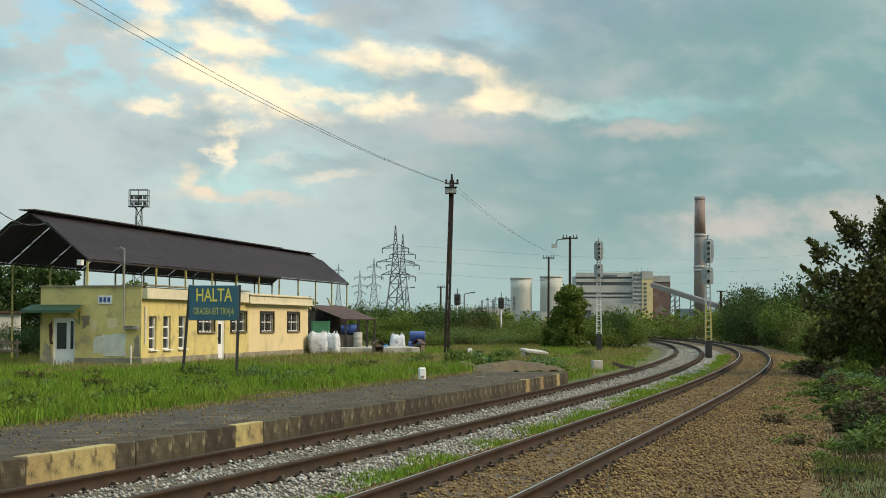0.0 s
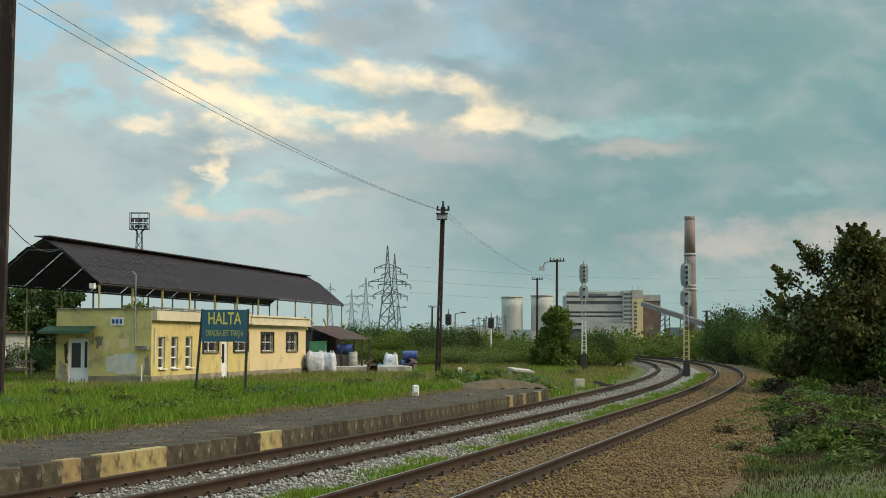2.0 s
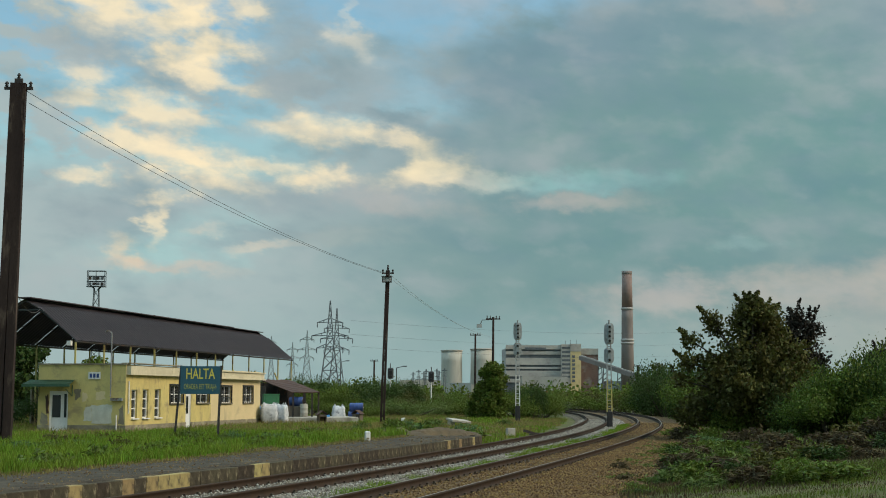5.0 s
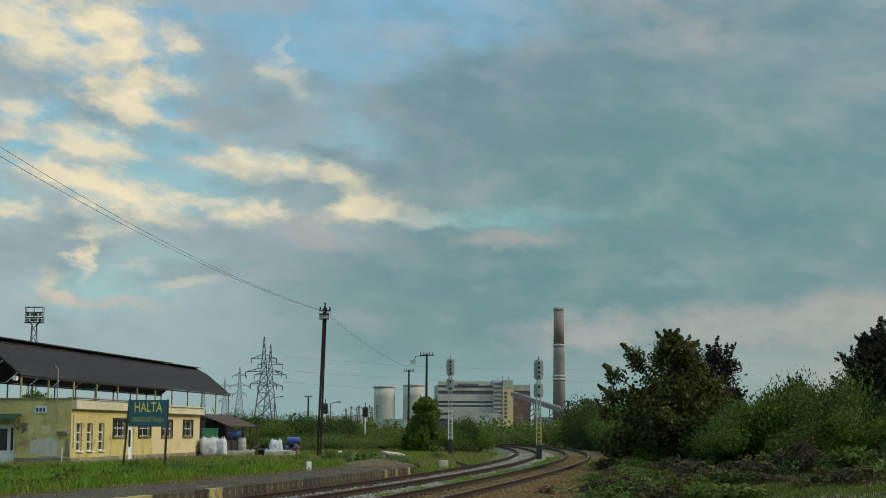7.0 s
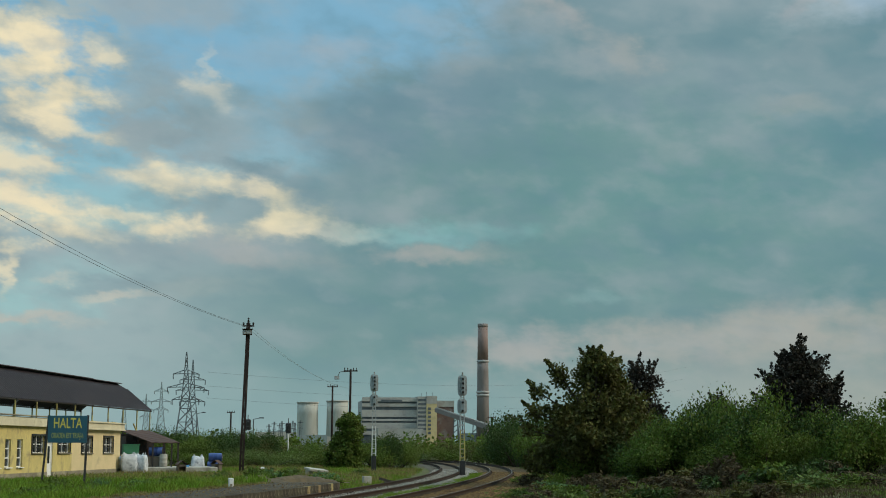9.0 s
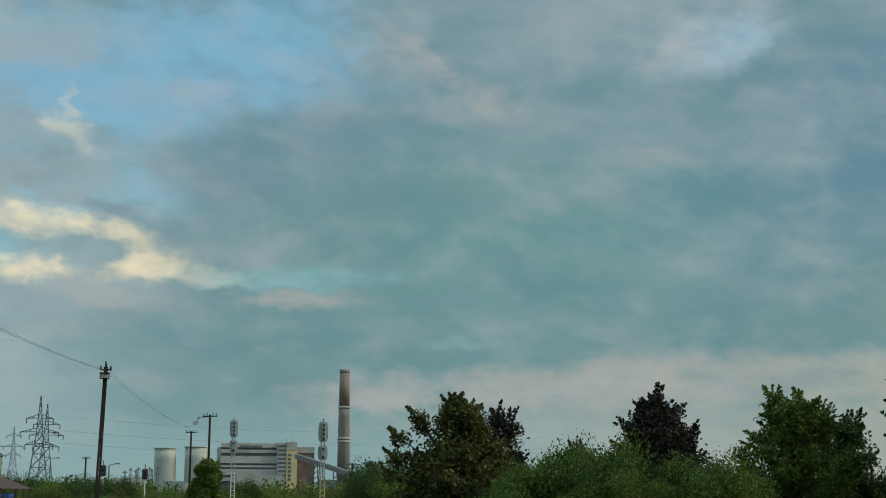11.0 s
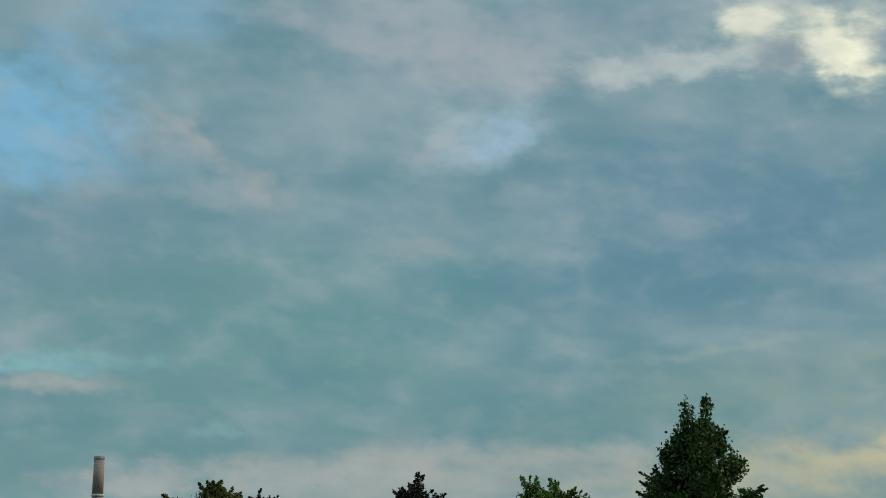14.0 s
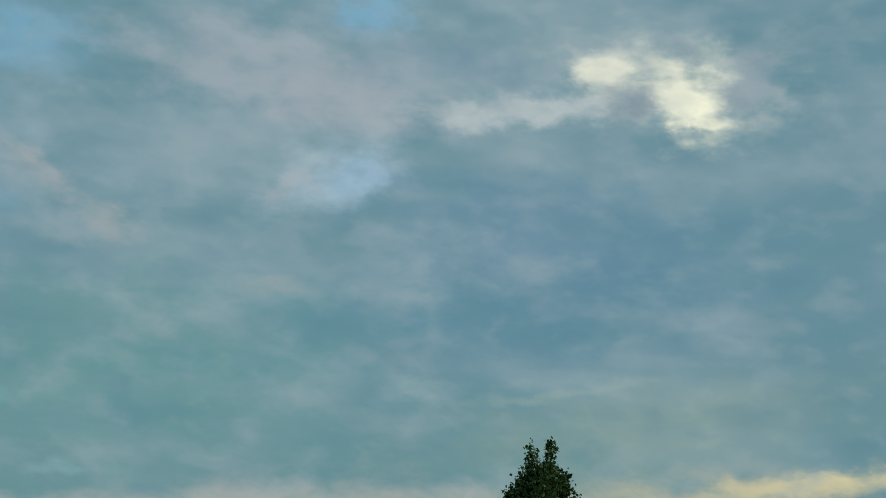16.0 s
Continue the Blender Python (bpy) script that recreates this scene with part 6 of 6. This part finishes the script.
grow_tree("plum_tree", (18.8, 61.8, -0.1), 5.2, random_spots(rr(63), 36, 1.7, 5.9, 0.8, 0.35, 0.7) + [(0, 0, 3.4, 1.5, 1.2), (0.2, 0, 2.0, 1.6, 1.0)], 17000, 0.11, leaf_plum, "dark reddish plum tree behind a walnut tree", 64, 0.13, shoots=120, reach=0.80)
grow_tree("plum_tree", (24.56, 54.6, 0.45), 5.4, random_spots(rr(65), 70, 2.15, 5.3, 0.5, 0.3, 0.6) + [(-0.1, 0, 5.2, 0.35, 1.3), (0.05, 0, 5.7, 0.2, 1.4), (-1.0, 0, 4.6, 0.25, 1.3), (0.9, 0, 4.8, 0.25, 1.3), (0, 0, 2.9, 1.7, 1.1), (0, 0, 1.7, 1.9, 0.9)], 34000, 0.10, leaf_plum, "dark purple-leaved plum tree on the bank", 66, 0.15, shoots=240, reach=0.80)
grow_tree("young_tree", (30.3, 52.9, 0.45), 5.6, random_spots(rr(67), 70, 2.5, 5.9, 0.6, 0.3, 0.55) + [(0, 0, 3.0, 1.5, 1.2)], 22000, 0.11, leaf_mid, "loose green young tree on the bank", 68, 0.10, shoots=150, reach=1.00)
grow_tree("young_tree", (35.2, 57.0, 0.3), 4.6, random_spots(rr(69), 40, 1.6, 5.2, 0.6, 0.3, 0.55) + [(0, 0, 2.8, 1.4, 1.3), (0, 0, 1.4, 1.4, 1.0)], 15000, 0.12, leaf_dark, "dark green young tree behind a taller one", 70, 0.10, shoots=90, reach=0.90)
grow_tree("pear_tree", (36.75, 50.0, 0.4), 9.8, random_spots(rr(71), 110, 2.9, 8.4, 0.8, 0.4, 0.75) + [(-0.55, 0, 9.2, 0.36, 1.8), (0.5, 0, 9.3, 0.36, 1.8), (-0.5, 0, 8.3, 0.55, 1.2), (0.5, 0.2, 8.3, 0.55, 1.2), (-1.6, 0, 6.9, 0.5, 1.6), (1.7, 0, 6.6, 0.5, 1.6), (-2.3, 0, 5.4, 0.5, 1.6), (2.4, 0, 5.0, 0.5, 1.6), (0, 0, 6.4, 1.5, 1.6), (0, 0, 3.6, 2.2, 1.2)],
          48000, 0.13, leaf_dark, "tall narrow dark green pear tree with two tips", 72, 0.16, shoots=300, reach=0.75)
grow_tree("young_tree", (42.5, 52.0, 0.3), 5.0, random_spots(rr(73), 30, 1.6, 5.0, 0.6, 0.35, 0.6), 8000, 0.13, leaf_mid, "green young tree at the end of the bank", 74, 0.10)
grow_tree("tall_shrub", (8.48, 112.0) + (-0.1,), 4.4, random_spots(rr(75), 50, 1.35, 4.6, 0.2, 0.3, 0.6) + [(0, 0, 2.2, 1.1, 1.5)], 22000, 0.12, leaf_mid, "tall green shrub growing round a pole", 76, 0.08, category="shrub")
grow_tree("tall_shrub", (7.67, 114.0) + (-0.1,), 2.5, random_spots(rr(77), 18, 0.9, 2.6, 0.2, 0.3, 0.6), 7000, 0.12, leaf_mid, "green shrub beside a line pole", 78, 0.06, category="shrub")
grow_tree("bare_tree", (28.53, 150.0) + (0,), 4.6, random_spots(rr(79), 16, 1.2, 5.4, 1.8, 0.3, 0.6), 1300, 0.12, leaf_olive, "thin half-bare tree above the bend", 80, 0.07)
grow_tree("bare_tree", (29.21, 130.0) + (0,), 4.2, random_spots(rr(81), 14, 1.0, 4.8, 1.6, 0.3, 0.6), 2200, 0.13, leaf_dark, "slim dark tree rising from the hedge", 82, 0.07)
grow_tree("plum_tree", (25.6, 70.0, 0.2), 3.8, random_spots(rr(83), 20, 1.2, 4.3, 0.8, 0.3, 0.6), 6500, 0.11, leaf_plum, "small dark plum tree in the hedge", 84, 0.10, shoots=60, reach=0.90)
# trees behind the shed and beyond the fence
for i, (x, y, h, w) in enumerate(((-31, 112, 6.6, 3.0), (-27, 108, 6.0, 2.6), (-24.0, 118, 4.6, 2.4), (-20.5, 122, 4.0, 2.2), (-35, 104, 6.8, 3.2), (-17, 128, 3.9, 2.0), (-12.5, 134, 3.8, 2.0), (-29.5, 96, 5.4, 2.2))):
    grow_tree("garden_tree", (x, y, 0.0), h, random_spots(rr(90 + i), 24, w, h, 0.8, 0.6, 1.1) + [(0, 0, h * 0.4, w * 0.8, 1.0)], 8500, 0.20, (leaf_dark if i in (0, 1, 4, 7) else leaf_mid), "leafy garden tree behind the open shed", 110 + i, 0.16)


def weed_kind(seed, material, label):
    """A clump of upright leafy stalks, unit size."""
    rng = rr(seed)
    e = thing("weed_clump", (0, 0, -30), 0, label, "weeds")
    pts, bm = [], bmesh.new()
    for i in range(38):
        a, r = rng.uniform(0, 6.283), 0.62 * rng.random() ** 0.6
        x, y, h = r * math.cos(a), r * math.sin(a), rng.uniform(0.5, 1.05) * (1 - 0.5 * r)
        lx, ly = rng.normal(0, 0.12, 2)
        if i % 3 == 0:
            rod(bm, (x, y, 0), (x + lx, y + ly, h), 0.012, 0.005, 4)
        t = rng.random(30) ** 0.8
        pts.append(np.stack([x + lx * t + rng.normal(0, 0.06, 30), y + ly * t + rng.normal(0, 0.06, 30), h * t + 0.02], 1))
    v, f = leaves(np.concatenate(pts), 0.062, rng, 3.0)
    sheet("foliage", v, f, material, e)
    tagged(part("stalkwork", bm, bark, e), kind="stuff")
    return e


def bush_kind(name, seed, material, count, size, label):
    rng = rr(seed)
    spots = [(rng.normal(0, 0.42), rng.normal(0, 0.42), 0.28 + 0.5 * rng.random(), 0.25 + 0.22 * rng.random(), 0.85) for _ in range(13)]
    e = thing(name, (0, 0, -30), 0, label, "bush")
    v, f = leaves(lobes(rng, spots, count, 0.8), size, rng, 1.5)
    sheet("foliage", v, f, material, e)
    bm = bmesh.new()
    for x, y, z, r, _ in spots[:8]:
        rod(bm, (x * 0.2, y * 0.2, 0), (x, y, z), 0.02, 0.008, 4)
    tagged(part("stalkwork", bm, bark, e), kind="stuff")
    return e


KINDS = {
    "mid": bush_kind("bush", 201, leaf_mid, 7000, 0.034, "dense mid-green deciduous bush on rough ground"),
    "dark": bush_kind("bush", 202, leaf_dark, 7000, 0.034, "dense dark green bush with small leaves"),
    "fresh": bush_kind("bush", 203, leaf_fresh, 6000, 0.034, "fresh yellow-green bush with light leaves"),
    "olive": bush_kind("bush", 204, leaf_olive, 6000, 0.034, "dull olive-green bush with small leaves"),
    "blue": weed_kind(205, leaf_blue, "blue-green leafy weed clump in grass"),
    "dry": weed_kind(206, weed_dry_shaded, "dry brown weed clump on the bank"),
    "w_mid": weed_kind(207, leaf_mid, "leafy mid-green weed clump in grass"),
    "w_fresh": weed_kind(208, leaf_fresh, "fresh yellow-green weed clump in grass"),
    "w_olive": weed_kind(209, leaf_olive, "dull olive weed clump in grass"),
    "w_dark": weed_kind(210, leaf_dark, "dark green weed clump on the bank"),
}
used = set()


def bush(kind, x, y, w, h, turn, group):
    """Places a bush of a kind, w metres across and h high."""
    src = KINDS[kind]
    m = pose(x, y, float(rise(np.float64(x), np.float64(y))) - 0.08, 0, 0, turn) @ Matrix.Diagonal((w / 1.5, w / 1.5, h / 1.05, 1))
    if kind in used:
        b = copy_thing(src, m @ Matrix.Diagonal([1 / c for c in src.scale] + [1]))
    else:
        used.add(kind)
        src.matrix_basis = m
        b = src
    b["group"] = group


rg = random.Random(77)


def hedge(kinds, pts, n, w, h, group, jitter=1.5):
    for i in range(n):
        t = (i + rg.random()) / n * (len(pts) - 1)
        j = min(int(t), len(pts) - 2)
        x = pts[j][0] + (pts[j + 1][0] - pts[j][0]) * (t - j) + rg.uniform(-jitter, jitter)
        y = pts[j][1] + (pts[j + 1][1] - pts[j][1]) * (t - j) + rg.uniform(-jitter, jitter)
        bush(rg.choice(kinds), x, y, w * rg.uniform(0.75, 1.3), h * rg.uniform(0.7, 1.25), rg.uniform(0, 360), group)


# hedges across the middle distance
hedge(["mid", "dark", "olive"], [(-7, 138), (-2, 136), (3, 140)], 12, 3.8, 2.6, "bushes beyond the yard", 2.5)
hedge(["mid", "olive", "fresh"], [(-6, 118), (0, 122), (6, 126)], 9, 3.0, 1.5, "bushes beyond the yard", 2.5)
hedge(["mid", "dark", "olive"], [(3, 165), (12, 170), (20, 170)], 16, 4.4, 2.0, "bushes along the line", 4)
hedge(["olive", "mid"], [(5, 130), (9, 128)], 5, 3.0, 1.5, "bushes along the line", 2)
hedge(["mid", "dark"], [(11, 118), (14.5, 128)], 6, 2.8, 2.5, "bushes beside the signals", 1.2)
hedge(["dark", "mid"], [(-12, 150), (-4, 170), (0, 190)], 12, 5.0, 3.3, "bushes beyond the yard", 4)
# the hedge round the outside of the bend
hedge(["mid", "dark", "mid", "olive"], [(27, 190), (30, 160), (30, 135), (27, 110), (24, 92)], 22, 4.6, 3.3, "hedge round the bend", 2.0)
hedge(["fresh", "mid"], [(24, 200), (20.5, 215), (22, 185)], 7, 4.0, 2.6, "hedge round the bend", 2.0)
hedge(["mid", "dark"], [(24, 84), (21.5, 74), (19.0, 66)], 9, 3.0, 2.4, "hedge round the bend", 1.0)
hedge(["dark", "mid", "mid"], [(17.5, 56), (20, 53), (23, 51), (27, 50)], 15, 2.9, 2.5, "bushes on the bank", 0.9)
hedge(["dark", "mid"], [(15.6, 60), (18, 58)], 5, 2.6, 2.6, "bushes on the bank", 0.6)
hedge(["mid", "mid", "dark"], [(17.9, 55.6), (20.3, 54.6), (22.6, 53.6)], 8, 3.3, 3.1, "bushes on the bank", 0.6)
hedge(["dark", "dark", "olive"], [(27, 60), (33, 58), (40, 56), (46, 54)], 12, 2.8, 2.2, "bushes on the bank", 1.2)
hedge(["dry", "w_dark", "w_olive", "w_dark"], [(16.5, 48), (20, 46), (25, 45), (31, 44), (38, 43)], 12, 1.7, 1.0, "weeds on the bank", 1.0)
hedge(["w_mid", "blue", "dry", "w_olive"], [(14.4, 68), (13.6, 58), (12.6, 50), (12.5, 42)], 16, 1.5, 0.85, "weeds on the bank", 1.0)
hedge(["w_fresh", "w_mid", "w_mid", "w_olive"], [(7.6, 24.5), (9.0, 29), (11.0, 36), (13.0, 44), (14.6, 54)], 22, 1.15, 0.55, "weeds on the bank", 1.2)
hedge(["w_fresh", "w_mid", "w_dark", "w_fresh"], [(5.6, 24.5), (6.8, 32), (8.9, 44), (11.0, 54)], 24, 0.85, 0.30, "weeds on the bank", 0.7)
hedge(["w_mid", "w_fresh", "w_mid", "w_dark"], [(7.4, 28), (9.0, 36), (10.8, 45), (12.6, 55)], 20, 1.2, 0.55, "weeds on the bank", 0.9)
hedge(["w_fresh", "w_fresh", "w_mid"], [(6.3, 24), (8.0, 30), (9.6, 36)], 8, 0.7, 0.24, "weeds on the bank", 0.6)
hedge(["mid", "mid", "fresh", "olive"], [(17.4, 62), (19.4, 70), (21.5, 80), (23.5, 90)], 12, 2.2, 1.5, "hedge round the bend", 0.8)
hedge(["w_fresh", "w_olive", "dry"], [(9.5, 36), (11.5, 34), (14, 33)], 9, 1.1, 0.45, "weeds on the bank", 0.8)
hedge(["w_fresh", "w_mid", "dry", "w_olive"], [(11.4, 56), (9.6, 47), (7.6, 39), (6.2, 33), (5.4, 28)], 16, 0.9, 0.36, "weeds on the bank", 0.5)
hedge(["w_olive", "dry", "w_dark", "w_dark"], [(12.4, 52), (10.6, 45), (9.2, 39), (8.2, 33), (7.6, 28)], 18, 1.3, 0.62, "weeds on the bank", 0.7)
hedge(["w_dark", "dry", "w_olive", "w_mid"], [(14, 47), (12.4, 41), (11.4, 36), (10.6, 31)], 12, 1.6, 0.85, "weeds on the bank", 0.8)
hedge(["w_mid", "dry", "w_dark"], [(13.5, 40), (15.5, 37), (17, 33)], 8, 1.6, 0.8, "weeds on the bank", 1.0)
hedge(["w_mid", "dry", "w_olive", "w_fresh", "w_mid"], [(9.0, 24), (12, 26), (16, 29), (20, 33)], 14, 1.4, 0.62, "weeds on the bank", 1.2)
hedge(["dark", "dark", "mid"], [(28.5, 150), (27, 128), (25, 108)], 9, 4.6, 4.4, "hedge round the bend", 1.2)
# weeds round the sign, the marker and along the back of the platform
hedge(["blue", "w_mid", "w_fresh"], [(-8.7, 50.2), (-7.3, 49.9), (-5.5, 50.3)], 12, 0.85, 0.66, "weeds round the sign", 0.4)
hedge(["blue", "w_fresh"], [(-5.0, 44), (-4.0, 46), (-2.6, 48), (-1.0, 50), (0.3, 52)], 14, 1.1, 0.62, "weeds behind the platform", 0.5)
edge_line = [aside(TRACK_A, q, -6.6)[:2] for q in (-6, 2, 10, 18, 26, 34)]
hedge(["w_mid", "blue", "w_fresh", "w_mid"], edge_line, 30, 1.25, 0.72, "weeds behind the platform", 0.55)
hedge(["w_mid", "blue"], [(0.0, 60), (2.0, 62), (4.0, 66)], 8, 1.5, 0.95, "weeds behind the platform", 0.7)
hedge(["blue", "w_fresh", "w_olive"], [(-14, 40), (-11, 42), (-8, 44)], 6, 0.9, 0.5, "weeds in the meadow", 1.2)
hedge(["w_fresh", "w_mid", "w_olive", "blue", "w_mid"], [(-16, 39), (-10, 41.5), (-5.5, 44)], 22, 0.95, 0.55, "weeds in the meadow", 1.0)
hedge(["w_olive", "w_mid", "dry"], [(-14, 49), (-8, 52), (-2, 58)], 12, 1.1, 0.5, "weeds in the meadow", 1.6)
hedge(["w_fresh", "w_olive", "w_mid"], [(-4, 66), (0, 74), (4, 84), (8, 96)], 14, 1.2, 0.55, "weeds in the meadow", 2.5)
hedge(["mid", "dark"], [(-21, 82), (-26, 88), (-34, 92)], 8, 2.6, 1.6, "bushes by the fence", 1.5)
for key, src in KINDS.items():
    if key not in used:
        bpy.data.objects.remove(src)

# far woods along the horizon
rng = rr(301)
spots = []
for i in range(420):
    a = radians(rng.uniform(-40, 62))
    d = rng.uniform(230, 330)
    h = rng.uniform(1.6, 3.6)
    spots.append((d * math.sin(a), d * math.cos(a), h * 0.55, h * 0.75, 0.85))
v, f = leaves(lobes(rng, spots, 42000, 0.8), 0.55, rng, 1.3)
tagged(sheet("far_woods", v, f, leaf_mid), "low green scrub and trees along the horizon", "woods", kind="stuff")

# ---- sleepers and platform edge blocks ----
SLEEPER = sleeper_mesh()
for track, parent, s_from in ((TRACK_A, track_a, -16.0), (TRACK_B, track_b, -16.0)):
    x, y, h = centreline(*track, s_from, s_from + 0.62 * 280, 0.62)
    for i in range(281):
        o = new("sleeper", SLEEPER)
        o.parent = parent
        o.matrix_basis = pose(x[i], y[i], 0.0, 0, 0, -math.degrees(h[i]))
BLOCKS = []
for kind, mat in ((0, concrete_dark), (1, concrete_yellow)):
    bm = bmesh.new()
    box(bm, (0, 0, 0), (0.18, 0.494, 0.50), 0, 0.009)
    for z in (0.05,):
        for yy in (-0.13, 0.13):
            rod(bm, (0.085, yy, z), (0.094, yy, z), 0.022, n=6)
    me = bpy.data.meshes.new("edge_block")
    bm.to_mesh(me)
    bm.free()
    me.materials.append(mat)
    BLOCKS.append(me)
x, y, h = centreline(*TRACK_A, -20.0, 28.0, 0.5)
YELLOW = {29, 33, 35, 36, 37, 38, 46, 47, 84, 88, 93}
for i in range(97):
    o = new("edge_block", BLOCKS[1 if i in YELLOW else 0])
    o.parent = platform
    off = EDGE + 0.08 + rg.uniform(-0.007, 0.007)
    o.matrix_basis = pose(x[i] + off * math.cos(h[i]), y[i] - off * math.sin(h[i]), PLAT_Z - 0.245 + rg.uniform(-0.008, 0.005), 0, rg.uniform(-1.5, 1.5), -math.degrees(h[i]) + rg.uniform(-0.6, 0.6))
